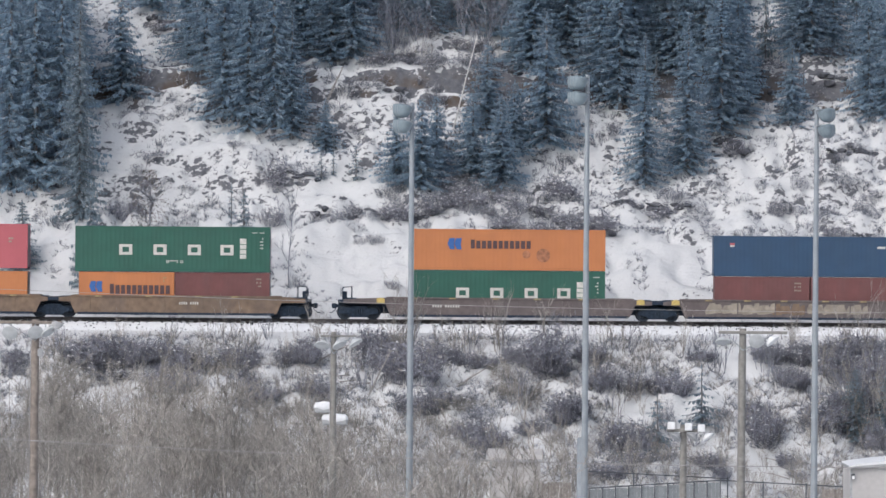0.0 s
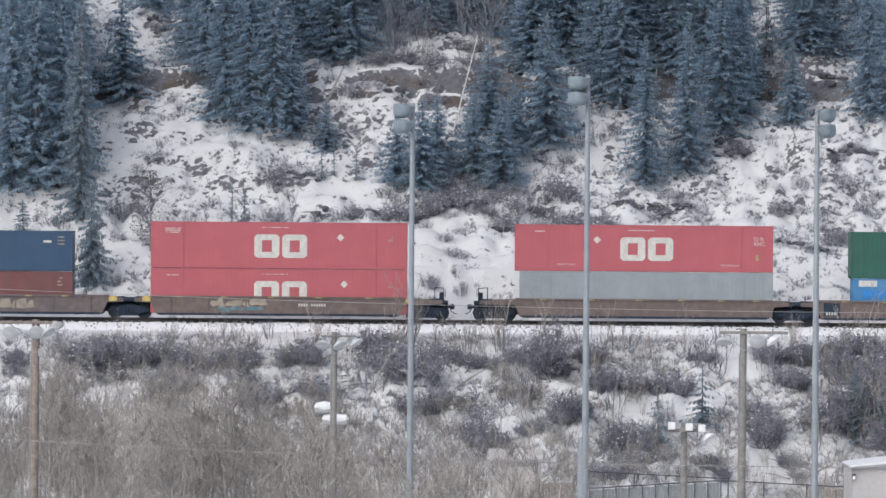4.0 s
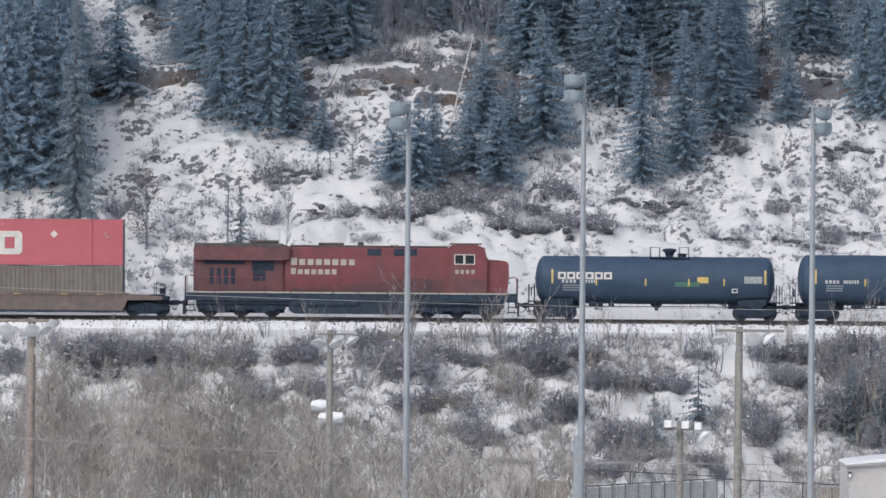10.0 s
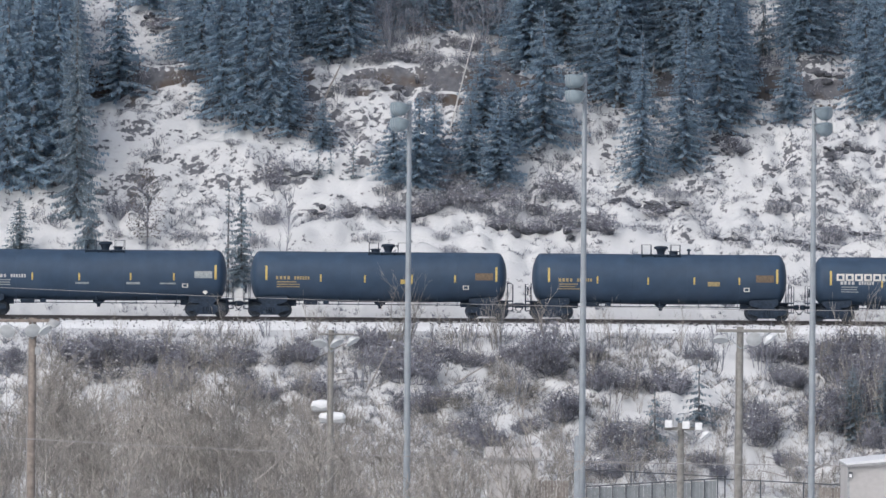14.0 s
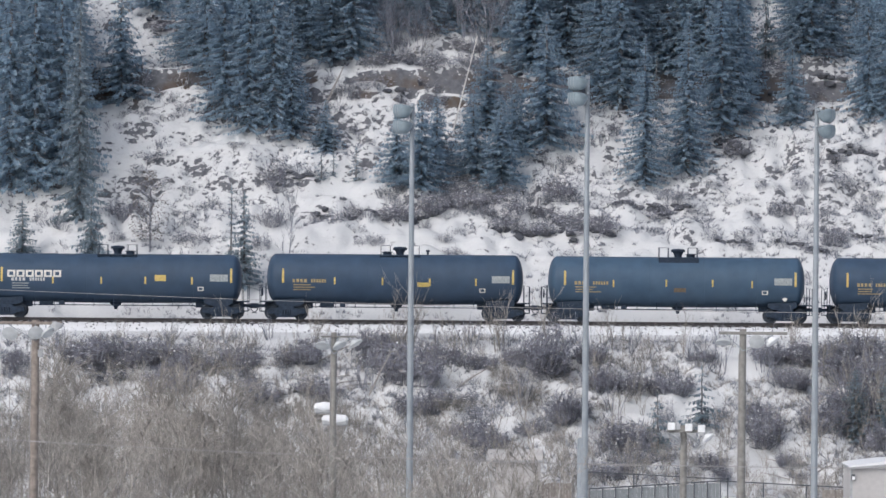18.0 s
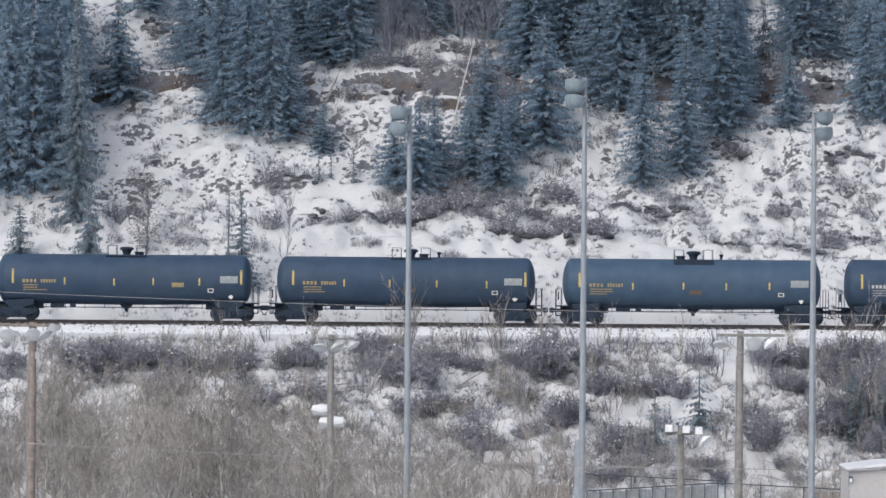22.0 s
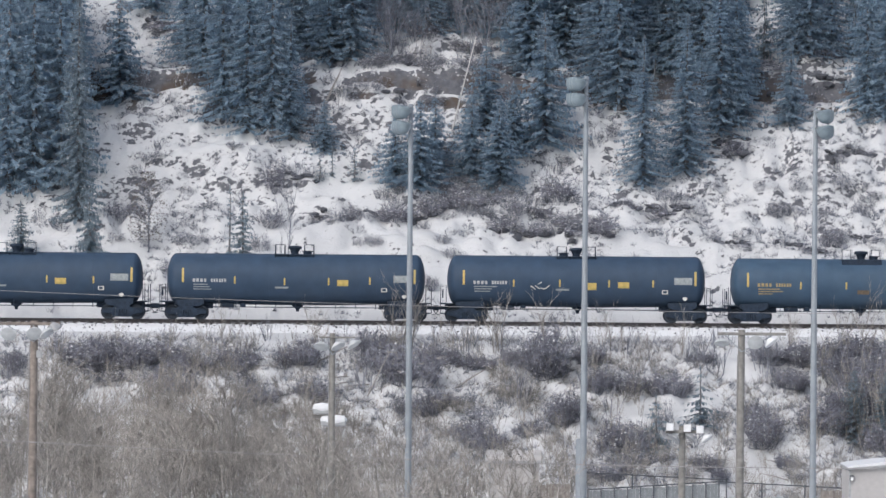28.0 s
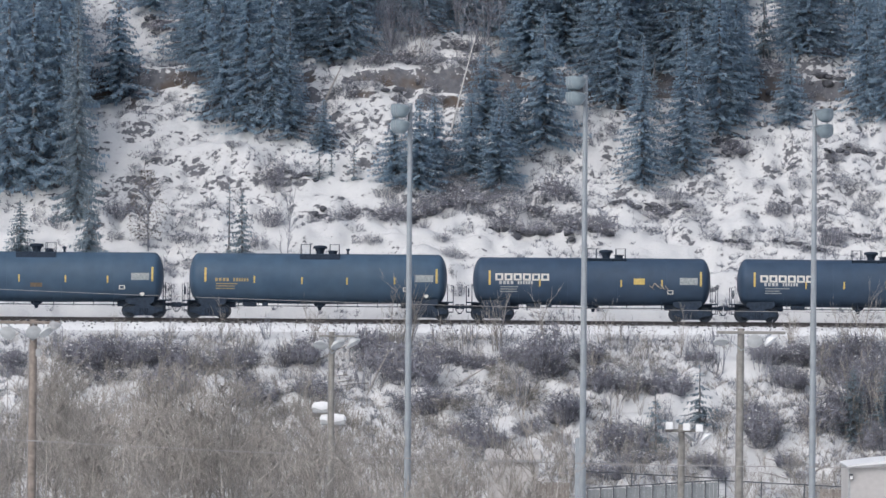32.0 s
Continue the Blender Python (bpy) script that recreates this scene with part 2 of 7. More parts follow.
    dark_mark=material("dark_marking", (0.085, 0.05, 0.055), 0.6, grain=5, spread=0.2, bump=0),
    sky_mark=material("bright_blue_marking", (0.03, 0.22, 0.58), 0.6, grain=5, spread=0.1, bump=0),
    # base red dulled a little as haze; the stain is weathering
    loco_red=material("weathered_hazed_locomotive_red", (0.172, 0.046, 0.056), 0.55, grain=1.5, spread=0.15, stain=(0.114, 0.055, 0.063), stain_amount=0.5, streak=2, stain_scale=0.45, bump=0.05),
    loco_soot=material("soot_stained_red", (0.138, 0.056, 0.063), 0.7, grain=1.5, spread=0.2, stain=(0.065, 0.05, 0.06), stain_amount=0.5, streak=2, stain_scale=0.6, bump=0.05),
    loco_dark=material("sooty_locomotive_black", (0.032, 0.047, 0.070), 0.85, spec=0.15, grain=3, spread=0.3, stain=(0.055, 0.06, 0.075), stain_amount=0.3),
    loco_roof=material("sooty_roof", (0.085, 0.074, 0.074), 0.8, grain=3, spread=0.3, stain=(0.06, 0.058, 0.062), stain_amount=0.4),
    cream=material("cream_sill_stripe", (0.407, 0.391, 0.340), 0.6, grain=3, spread=0.25, stain=(0.222, 0.200, 0.177), stain_scale=1.5),
    cab_glass=material("dark_cab_glass", (0.02, 0.028, 0.035), 0.08, grain=3, spread=0.1, bump=0),
)

# ---- mesh building ----


class Shape:
    """Collects vertices and faces; every shape becomes one mesh."""

    def __init__(self):
        self.v, self.f, self.k = [], [], []

    def add(self, verts, faces, slot=0):
        o = len(self.v)
        self.v += verts
        self.f += [tuple(i + o for i in q) for q in faces]
        self.k += [slot] * len(faces)
        return self

    def box(self, x0, x1, y0, y1, z0, z1, c=0.0, slot=0):
        """A block, its edges chamfered by c."""
        if c <= 0:
            vs = [(x, y, z) for x in (x0, x1) for y in (y0, y1) for z in (z0, z1)]
            return self.add(vs, [(0, 1, 3, 2), (4, 6, 7, 5), (0, 4, 5, 1), (2, 3, 7, 6), (0, 2, 6, 4), (1, 5, 7, 3)], slot)
        c = min(c, (x1 - x0) / 2.1, (y1 - y0) / 2.1, (z1 - z0) / 2.1)
        vs, ix = [], {}
        for i in (0, 1):
            for j in (0, 1):
                for k in (0, 1):
                    x, y, z = (x0, x1)[i], (y0, y1)[j], (z0, z1)[k]
                    sx, sy, sz = 1 - 2 * i, 1 - 2 * j, 1 - 2 * k
                    ix[i, j, k] = len(vs)
                    vs += [(x, y + sy * c, z + sz * c), (x + sx * c, y, z + sz * c), (x + sx * c, y + sy * c, z)]
        g = lambda i, j, k, a: ix[i, j, k] + a
        fs = []
        for s in (0, 1):
            fs.append([g(s, 0, 0, 0), g(s, 0, 1, 0), g(s, 1, 1, 0), g(s, 1, 0, 0)][:: 1 if s == 0 else -1])
            fs.append([g(0, s, 0, 1), g(1, s, 0, 1), g(1, s, 1, 1), g(0, s, 1, 1)][:: 1 if s == 0 else -1])
            fs.append([g(0, 0, s, 2), g(0, 1, s, 2), g(1, 1, s, 2), g(1, 0, s, 2)][:: 1 if s == 0 else -1])
        for p in (0, 1):
            for q in (0, 1):
                fs.append([g(p, q, 0, 0), g(p, q, 1, 0), g(p, q, 1, 1), g(p, q, 0, 1)])
                fs.append([g(p, 0, q, 0), g(p, 1, q, 0), g(p, 1, q, 2), g(p, 0, q, 2)])
                fs.append([g(0, p, q, 1), g(1, p, q, 1), g(1, p, q, 2), g(0, p, q, 2)])
        for key, o in ix.items():
            fs.append([o, o + 1, o + 2])
        return self.add(vs, fs, slot)

    def rod(self, p, q, r0, r1=None, n=6, slot=0, caps=True):
        p, q = Vector(p), Vector(q)
        r1 = r0 if r1 is None else r1
        d = (q - p).normalized() if (q - p).length > 1e-9 else Vector((0, 0, 1))
        a = d.orthogonal().normalized()
        b = d.cross(a)
        vs = []
        for c, r in ((p, r0), (q, r1)):
            for i in range(n):
                w = 2 * math.pi * i / n
                vs.append(tuple(c + (a * math.cos(w) + b * math.sin(w)) * r))
        fs = [(i, (i + 1) % n, n + (i + 1) % n, n + i) for i in range(n)]
        if caps:
            fs += [tuple(range(n - 1, -1, -1)), tuple(range(n, 2 * n))]
        return self.add(vs, fs, slot)

    def path(self, pts, r, n=6, slot=0):
        """A bent tube through the points; r is one radius or one for each point."""
        pts = [Vector(p) for p in pts]
        rs = r if isinstance(r, (list, tuple)) else [r] * len(pts)
        vs, fs = [], []
        for i, p in enumerate(pts):
            d = (pts[min(i + 1, len(pts) - 1)] - pts[max(i - 1, 0)]).normalized()
            ref = Vector((0, 1, 0)) if abs(d.y) < 0.8 else Vector((1, 0, 0))
            a = d.cross(ref).normalized()
            b = d.cross(a)
            for k in range(n):
                w = 2 * math.pi * k / n
                vs.append(tuple(p + (a * math.cos(w) + b * math.sin(w)) * rs[i]))
        for i in range(len(pts) - 1):
            for k in range(n):
                j = (k + 1) % n
                fs.append((i * n + k, i * n + j, i * n + n + j, i * n + n + k))
        m = (len(pts) - 1) * n
        fs += [tuple(range(n - 1, -1, -1)), tuple(range(m, m + n))]
        return self.add(vs, fs, slot)

    def lathe(self, rows, n=24, axis="x", at=(0, 0, 0), slot=0):
        """Turns (place along the axis, radius) rows round the axis through at."""
        vs, fs = [], []
        for s, r in rows:
            for i in range(n):
                w = 2 * math.pi * i / n
                c, d = r * math.cos(w), r * math.sin(w)
                p = {"x": (s, c, d), "y": (c, s, d), "z": (c, d, s)}[axis]
                vs.append((p[0] + at[0], p[1] + at[1], p[2] + at[2]))
        for k in range(len(rows) - 1):
            for i in range(n):
                j = (i + 1) % n
                fs.append((k * n + i, k * n + j, k * n + n + j, k * n + n + i))
        fs += [tuple(range(n - 1, -1, -1)), tuple(range((len(rows) - 1) * n, len(rows) * n))]
        return self.add(vs, fs, slot)

    def slab(self, outline, y0, y1, slot=0):
        """An outline in x and z, drawn out from y0 to y1."""
        n = len(outline)
        vs = [(x, y0, z) for x, z in outline] + [(x, y1, z) for x, z in outline]
        fs = [tuple(range(n)), tuple(range(2 * n - 1, n - 1, -1))]
        fs += [(i, n + i, n + (i + 1) % n, (i + 1) % n) for i in range(n)]
        return self.add(vs, fs, slot)

    def prism(self, p, q, r0, r1, slot=0):
        """A slim three-sided twig."""
        px, py, pz = p
        qx, qy, qz = q
        dx, dy, dz = qx - px, qy - py, qz - pz
        if abs(dz) > abs(dx) + abs(dy):
            a, b = (1.0, 0.0, 0.0), (0.0, 1.0, 0.0)
        else:
            ln = math.sqrt(dx * dx + dy * dy) + 1e-9
            a, b = (0.0, 0.0, 1.0), (-dy / ln, dx / ln, 0.0)
        vs = []
        for (x, y, z), r in ((p, r0), (q, r1)):
            for c, s in ((1.0, 0.0), (-0.5, 0.87), (-0.5, -0.87)):
                vs.append((x + r * (a[0] * c + b[0] * s), y + r * (a[1] * c + b[1] * s), z + r * (a[2] * c + b[2] * s)))
        return self.add(vs, [(0, 1, 4, 3), (1, 2, 5, 4), (2, 0, 3, 5)], slot)

    def spike(self, p, q, r, slot=0):
        """A three-sided twig that tapers to a point."""
        px, py, pz = p
        dx, dy, dz = q[0] - px, q[1] - py, q[2] - pz
        if abs(dz) > abs(dx) + abs(dy):
            vs = [(px + r, py, pz), (px - r * 0.5, py + r * 0.87, pz), (px - r * 0.5, py - r * 0.87, pz), tuple(q)]
        else:
            ln = math.sqrt(dx * dx + dy * dy) + 1e-9
            bx, by = -dy / ln * r, dx / ln * r
            vs = [(px, py, pz + r), (px + bx * 0.87, py + by * 0.87, pz - r * 0.5), (px - bx * 0.87, py - by * 0.87, pz - r * 0.5), tuple(q)]
        return self.add(vs, [(0, 1, 3), (1, 2, 3), (2, 0, 3)], slot)

    def mesh(self, name, mats, smooth=False):
        me = bpy.data.meshes.new(name)
        me.from_pydata(self.v, [], self.f)
        for m in mats if isinstance(mats, (list, tuple)) else [mats]:
            me.materials.append(M[m])
        if len(set(self.k)) > 1:
            me.polygons.foreach_set("material_index", self.k)
        bm = bmesh.new()
        bm.from_mesh(me)
        bmesh.ops.recalc_face_normals(bm, faces=bm.faces)
        bm.to_mesh(me)
        bm.free()
        if smooth:
            me.polygons.foreach_set("use_smooth", [True] * len(me.polygons))
            me.set_sharp_from_angle(angle=radians(35))
        me.update()
        return me


def part(name, shape, mats, parent, label="", at=None, smooth=False):
    """Links a shape (or a shared mesh) as one part under a thing."""
    me = shape if isinstance(shape, bpy.types.Mesh) else shape.mesh(name, mats, smooth)
    ob = new(name, me)
    ob.parent = parent
    if at is not None:
        ob.matrix_basis = at if isinstance(at, Matrix) else Matrix.Translation(at)
    return tagged(ob, label)


def thing(name, m, label, category, group="", kind=""):
    ob = new(name)
    ob.empty_display_size = 0.3
    ob.matrix_basis = m
    return tagged(ob, label, category, group, kind)


def single(name, shape, mats, m, label, category, group="", kind="", smooth=False):
    me = shape if isinstance(shape, bpy.types.Mesh) else shape.mesh(name, mats, smooth)
    ob = new(name, me)
    ob.matrix_basis = m
    return tagged(ob, label, category, group, kind)

# ---- terrain: valley floor, embankment, track bed, hillside; one sheet to the horizon ----
_LAT = np.random.RandomState(11).rand(256, 256)


def value_noise(x, y, size, shift):
    """Smooth lattice noise from -1 to 1, with bumps about `size` metres wide."""
    x, y = np.asarray(x, float) / size + shift, np.asarray(y, float) / size + shift * 1.7
    i, j = np.floor(x).astype(int), np.floor(y).astype(int)
    u, v = x - i, y - j
    u, v = u * u * (3 - 2 * u), v * v * (3 - 2 * v)
    a, b = _LAT[i % 256, j % 256], _LAT[(i + 1) % 256, j % 256]
    c, d = _LAT[i % 256, (j + 1) % 256], _LAT[(i + 1) % 256, (j + 1) % 256]
    return (a * (1 - u) + b * u) * (1 - v) * 2 + (c * (1 - u) + d * u) * v * 2 - 1


PROFILE_Y = [-4000, -60, -27, -23.5, -5.2, -3.6, 4.4, 6.0, 15.0, 18.0, 28.4, 29.1, 32.0, 46, 100, 250, 700, 4000]
PROFILE_Z = [-12.6, -12.4, -11.6, -10.6, -1.25, -0.78, -0.78, -0.6, 5.3, 6.6, 14.4, 16.1, 16.9, 26.5, 63, 130, 190, 200]


def ground_z(x, y):
    x, y = np.asarray(x, float), np.asarray(y, float)
    bend = 1.6 * value_noise(x, 0 * x, 17, 3.1) * np.clip((y - 6) / 8, 0, 1)
    z = np.interp(y + bend, PROFILE_Y, PROFILE_Z)
    rough = np.clip((np.abs(y + 0.1) - 4.6) / 3.5, 0, 1)
    hill = np.clip((y - 9) / 10, 0, 1)
    pillow = 0.80 * np.abs(value_noise(x, y * 1.25, 1.9, 7.7)) + 0.36 * np.abs(value_noise(x, y, 0.95, 4.4))
    z = z + rough * (0.32 * value_noise(x, y, 5.5, 1.2) + pillow - 0.3 + 0.04 * value_noise(x, y, 0.45, 8.8))
    ledge = np.clip(value_noise(x * 0.5, y * 1.3, 2.2, 9.3) * 2.2 - 0.3, 0, 1)
    return z + hill * 0.7 * ledge + hill * 0.5 * value_noise(x, y, 11, 2.5)


def spread_out(lo, hi, step, far):
    """Even steps from lo to hi, then ever wider ones out to far."""
    mid = list(np.arange(lo, hi + step / 2, step))
    d, s, left, right = step, step, [], []
    while d < far:
        s *= 1.35
        left.append(lo - d)
        right.append(hi + d)
        d += s
    return np.array(left[::-1] + mid + right)


def build_ground():
    xs = spread_out(-33, 33, 0.28, 2400)
    ys = spread_out(-32, 44, 0.28, 2400)
    gx, gy = np.meshgrid(xs, ys)
    gz = ground_z(gx, gy)
    far = np.clip((np.hypot(gx, gy) - 900) / 1200, 0, 1)
    gz = gz * (1 - far) + np.minimum(gz, 60) * far
    nx, ny = len(xs), len(ys)
    co = np.stack([gx, gy, gz], -1).reshape(-1, 3)
    k = (np.arange(ny - 1)[:, None] * nx + np.arange(nx - 1)[None, :]).reshape(-1)
    faces = np.stack([k, k + 1, k + nx + 1, k + nx], 1)
    me = bpy.data.meshes.new("ground")
    me.from_pydata(co.tolist(), [], faces.tolist())
    me.materials.append(M["ground"])
    me.polygons.foreach_set("use_smooth", [True] * len(me.polygons))
    me.update()
    return tagged(new("ground", me), "snow covered valley floor, embankment and steep hillside", "ground", kind="structure")


build_ground()


def gz(x, y):
    return float(ground_z(x, y))


# ---- track ----
LEFT, RIGHT = -420.0, 460.0


def build_track():
    sh = Shape()
    prof = [(-3.3, -0.95), (-2.4, -0.46), (-1.6, -0.25), (1.6, -0.22), (2.4, -0.44), (3.3, -0.95)]
    step = 0.5
    xs = list(np.arange(-60, 60.1, step))
    xs = [LEFT] + xs + [RIGHT]
    vs, fs = [], []
    for i, x in enumerate(xs):
        for y, z in prof:
            vs.append((x, y + random.uniform(-0.06, 0.06), z + random.uniform(-0.03, 0.03)))
    n = len(prof)
    for i in range(len(xs) - 1):
        for j in range(n - 1):
            fs.append((i * n + j, i * n + n + j, i * n + n + j + 1, i * n + j + 1))
    sh.add(vs, fs)
    sh.k = [0 if i % (n - 1) == n // 2 - 1 else 1 for i in range(len(fs))]
    tagged(new("ballast_bed", sh.mesh("ballast_bed", ["ballast", "snow"])), "grey ballast bed half covered with snow", "track bed", kind="structure")
    track = thing("railway_track", pose(0, 0, 0), "steel railway track on wooden ties in snowy ballast", "track", kind="structure")
    for y in (-0.755, 0.755):
        r = Shape()
        head = [(-0.036, 0), (-0.036, -0.035), (-0.009, -0.05), (-0.009, -0.15), (-0.07, -0.17), (-0.07, -0.185), (0.07, -0.185), (0.07, -0.17), (0.009, -0.15), (0.009, -0.05), (0.036, -0.035), (0.036, 0)]
        m = len(head)
        r.add([(x, y + a, z) for x in (LEFT, RIGHT) for a, z in head], [(i, (i + 1) % m, m + (i + 1) % m, m + i) for i in range(m)] + [tuple(range(m)), tuple(range(2 * m - 1, m - 1, -1))])
        part("rail", r, "rail", track)
    tie = Shape().box(-0.11, 0.11, -1.3, 1.3, -0.36, -0.19, 0.015).mesh("tie", "tie")
    for i in range(128):
        part("tie", tie, None, track, at=pose(-34.5 + i * 0.54, random.uniform(-0.03, 0.03), random.uniform(-0.01, 0.0), 0, 0, random.uniform(-1, 1)))
    rest = Shape()
    for a, b in ((LEFT, -34.9), (34.6, RIGHT)):
        for x in np.arange(a, b, 0.54):
            rest.box(x - 0.11, x + 0.11, -1.3, 1.3, -0.36, -0.19)
    tagged(part("tie", rest, "tie", track), kind="stuff")


build_track()


def ballast_stones(count):
    """Loose dark stones along both shoulders of the bed."""
    rnd, sh = random.Random(77), Shape()
    for i in range(count):
        x, y = rnd.uniform(-31, 31), -1.65 - 2.6 * rnd.random() ** 2
        z = float(np.interp(y, [-3.3, -2.4, -1.6], [-0.95, -0.44, -0.22])) if y > -3.05 else gz(x, y)
        if y < -3.0 and rnd.random() < 0.55:
            continue
        s = rnd.uniform(0.025, 0.075)
        q = [(x - s * rnd.uniform(0.7, 1.3), y, z), (x + s * rnd.uniform(0.7, 1.3), y, z), (x, y - s, z), (x, y + s, z), (x, y, z - s), (x + rnd.uniform(-s, s) * 0.3, y, z + s * rnd.uniform(0.6, 1.1))]
        sh.add(q, [(0, 2, 5), (2, 1, 5), (1, 3, 5), (3, 0, 5), (2, 0, 4), (1, 2, 4), (3, 1, 4), (0, 3, 4)])
    tagged(new("ballast_stones", sh.mesh("ballast_stones", "rock")), "loose dark stones on the snowy track shoulder", "stones", kind="stuff")


ballast_stones(800)

# ---- vegetation ----
rv = random.Random(5)


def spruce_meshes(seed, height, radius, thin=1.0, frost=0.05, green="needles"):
    """A spruce of given height: tapered trunk, tiers of bowed boughs with side and hanging sprays."""
    r = random.Random(seed)
    trunk, crown = Shape(), Shape()
    pts = [(0, 0, -0.5)]
    for i in range(1, 7):
        pts.append((r.uniform(-0.04, 0.04), r.uniform(-0.04, 0.04), height * i / 6))
    for i in range(6):
        a, b = height * 0.013 * (1 - i / 6.2) + 0.015, height * 0.013 * (1 - (i + 1) / 6.2) + 0.015
        trunk.rod(pts[i], pts[i + 1], a, b, 7)
    k0 = 0.04 if height > 5 else 0.08
    z, w = height * k0, 0.0
    while z < height * 0.98:
        k = z / height
        reach = radius * min(1.0, 0.72 + 2.2 * k) * (1 - k) ** 0.92 + 0.10
        tier = r.uniform(0.86, 1.12)
        for b in range(max(3, int(r.choice((5, 6, 6, 7)) * min(1.0, thin + 0.1)))):
            w += 1.05 + r.uniform(-0.35, 0.35)
            ln = reach * tier * r.choice((1.0, 0.95, 0.85, 0.6, 1.08))
            fall = r.uniform(0.20, 0.42) * (1.15 - 0.75 * k)
            z0 = z + r.uniform(-0.10, 0.10)
            c, s = math.cos(w), math.sin(w)
            line = lambda t: (c * ln * t, s * ln * t, z0 - ln * fall * (1.25 * t - 0.38 * t ** 3))
            trunk.spike(line(0.0), line(0.9), 0.012 + 0.009 * ln)
            n = max(2, int(ln / 0.145))
            for i in range(n):
                t = (i + r.uniform(0.4, 1.0)) / n
                bx, by, bz = line(t)
                size = (0.29 - 0.12 * t) * min(1.0, 0.45 + 0.5 * reach)
                for side in (-1, 1, 0):
                    if side:
                        q = w + side * r.uniform(0.45, 1.05)
                        l2 = size * r.uniform(0.75, 1.25)
                        tip = (bx + math.cos(q) * l2, by + math.sin(q) * l2, bz - l2 * r.uniform(0.05, 0.45))
                        wd = l2 * r.uniform(0.20, 0.30)
                        ox, oy, oz = -math.sin(q) * wd, math.cos(q) * wd, r.uniform(-0.5, 0.5) * wd
                    else:
                        q = w + r.uniform(-0.6, 0.6)
                        l2 = size * r.uniform(0.75, 1.25)
                        tip = (bx + math.cos(q) * l2 * 0.45, by + math.sin(q) * l2 * 0.45, bz - l2)
                        wd = l2 * r.uniform(0.28, 0.42)
                        a2 = r.uniform(0, 6.28)
                        ox, oy, oz = math.cos(a2) * wd, math.sin(a2) * wd, 0.0
                    mx, my, mz = bx + (tip[0] - bx) * 0.45, by + (tip[1] - by) * 0.45, bz + (tip[2] - bz) * 0.45
                    crown.add([(bx, by, bz + 0.02), (mx + ox, my + oy, mz + oz), tip, (mx - ox, my - oy, mz - oz)],
                              [(0, 1, 2), (0, 2, 3)], 1 if side and t > 0.35 and r.random() < frost * 1.8 else 0)
        z += r.uniform(0.24, 0.36) * (0.62 + height / 34) / thin
    crown.add([(0.05, 0, height * 0.95), (-0.03, 0.05, height * 0.95), (-0.03, -0.05, height * 0.95), (0, 0, height + 0.15)], [(0, 1, 3), (1, 2, 3), (2, 0, 3)])
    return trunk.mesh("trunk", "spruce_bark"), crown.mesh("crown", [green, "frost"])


def grow(shape, p, d, ln, r, depth, rnd, fork=(2, 4), spread=0.6, lift=0.15, fine=0.012, steps=2):
    """A branch of a few bent steps with smaller ones along it; the last ones are single spikes."""
    if depth == 0:
        shape.spike(tuple(p), tuple(p + d * ln * rnd.uniform(0.7, 1.2)), fine)
        return
    pts = [p]
    for i in range(steps):
        d = (d + Vector((rnd.uniform(-1, 1), rnd.uniform(-1, 1), rnd.uniform(-0.6, 1) * 0.5 + lift)) * 0.2).normalized()
        q = pts[-1] + d * (ln / steps)
        a, b = r * (1 - 0.45 * i / steps), r * (1 - 0.45 * (i + 1) / steps)
        if i == steps - 1:
            shape.spike(tuple(pts[-1]), tuple(q), max(a, fine))
        else:
            shape.prism(tuple(pts[-1]), tuple(q), max(a, fine), max(b, fine * 0.8))
        pts.append(q)
    for i in range(rnd.randint(*fork)):
        t = rnd.uniform(0.25, 0.98)
        j = min(int(t * steps), steps - 1)
        base = pts[j].lerp(pts[j + 1], t * steps - j)
        e = (d + Vector((rnd.uniform(-1, 1), rnd.uniform(-1, 1), rnd.uniform(-0.45, 0.9))) * spread).normalized()
        grow(shape, base, e, ln * rnd.uniform(0.36, 0.72), r * 0.55, depth - 1, rnd, fork, spread, lift, fine, steps)


def thicket_mesh(seed, height, stems, depth=3, fork=(3, 5), mat="twig", fine=0.012, spread=0.6):
    """Bare stems that fork into fine twigs."""
    rnd, sh = random.Random(seed), Shape()
    for i in range(stems):
        w = rnd.uniform(0, 6.28)
        lean = rnd.uniform(0.05, 0.32)
        d = Vector((math.cos(w) * lean, math.sin(w) * lean, 1)).normalized()
        o = Vector((math.cos(w) * 0.06 * stems * rnd.random(), math.sin(w) * 0.06 * stems * rnd.random(), -0.2))
        sh.prism((0, 0, -0.3), tuple(o), 0.02, 0.02)
        grow(sh, o, d, height * rnd.uniform(0.5, 0.75), 0.012 * height * 0.55 + 0.01, depth, rnd, fork, spread, 0.2, fine)
    return sh.mesh("bare_stems", mat)


def bush_mesh(seed, width, height, twigs, mat="dark_twig", fine=0.011, sprigs=(4, 8), snow=0.09):
    """A loose, uneven bush: fine twigs reach from the root to a lobed dome, with sprigs along them."""
    rnd, sh = random.Random(seed), Shape()
    lobes = [(rnd.uniform(0, 6.28), rnd.uniform(0.45, 1.0)) for _ in range(5)]
    for i in range(twigs):
        w = rnd.uniform(0, 6.28)
        u = math.sqrt(rnd.random())
        k = max(b * (0.55 + 0.45 * math.cos(w - a)) for a, b in lobes)
        o = Vector((math.cos(w) * u * width * 0.34, math.sin(w) * u * width * 0.34, -0.12))
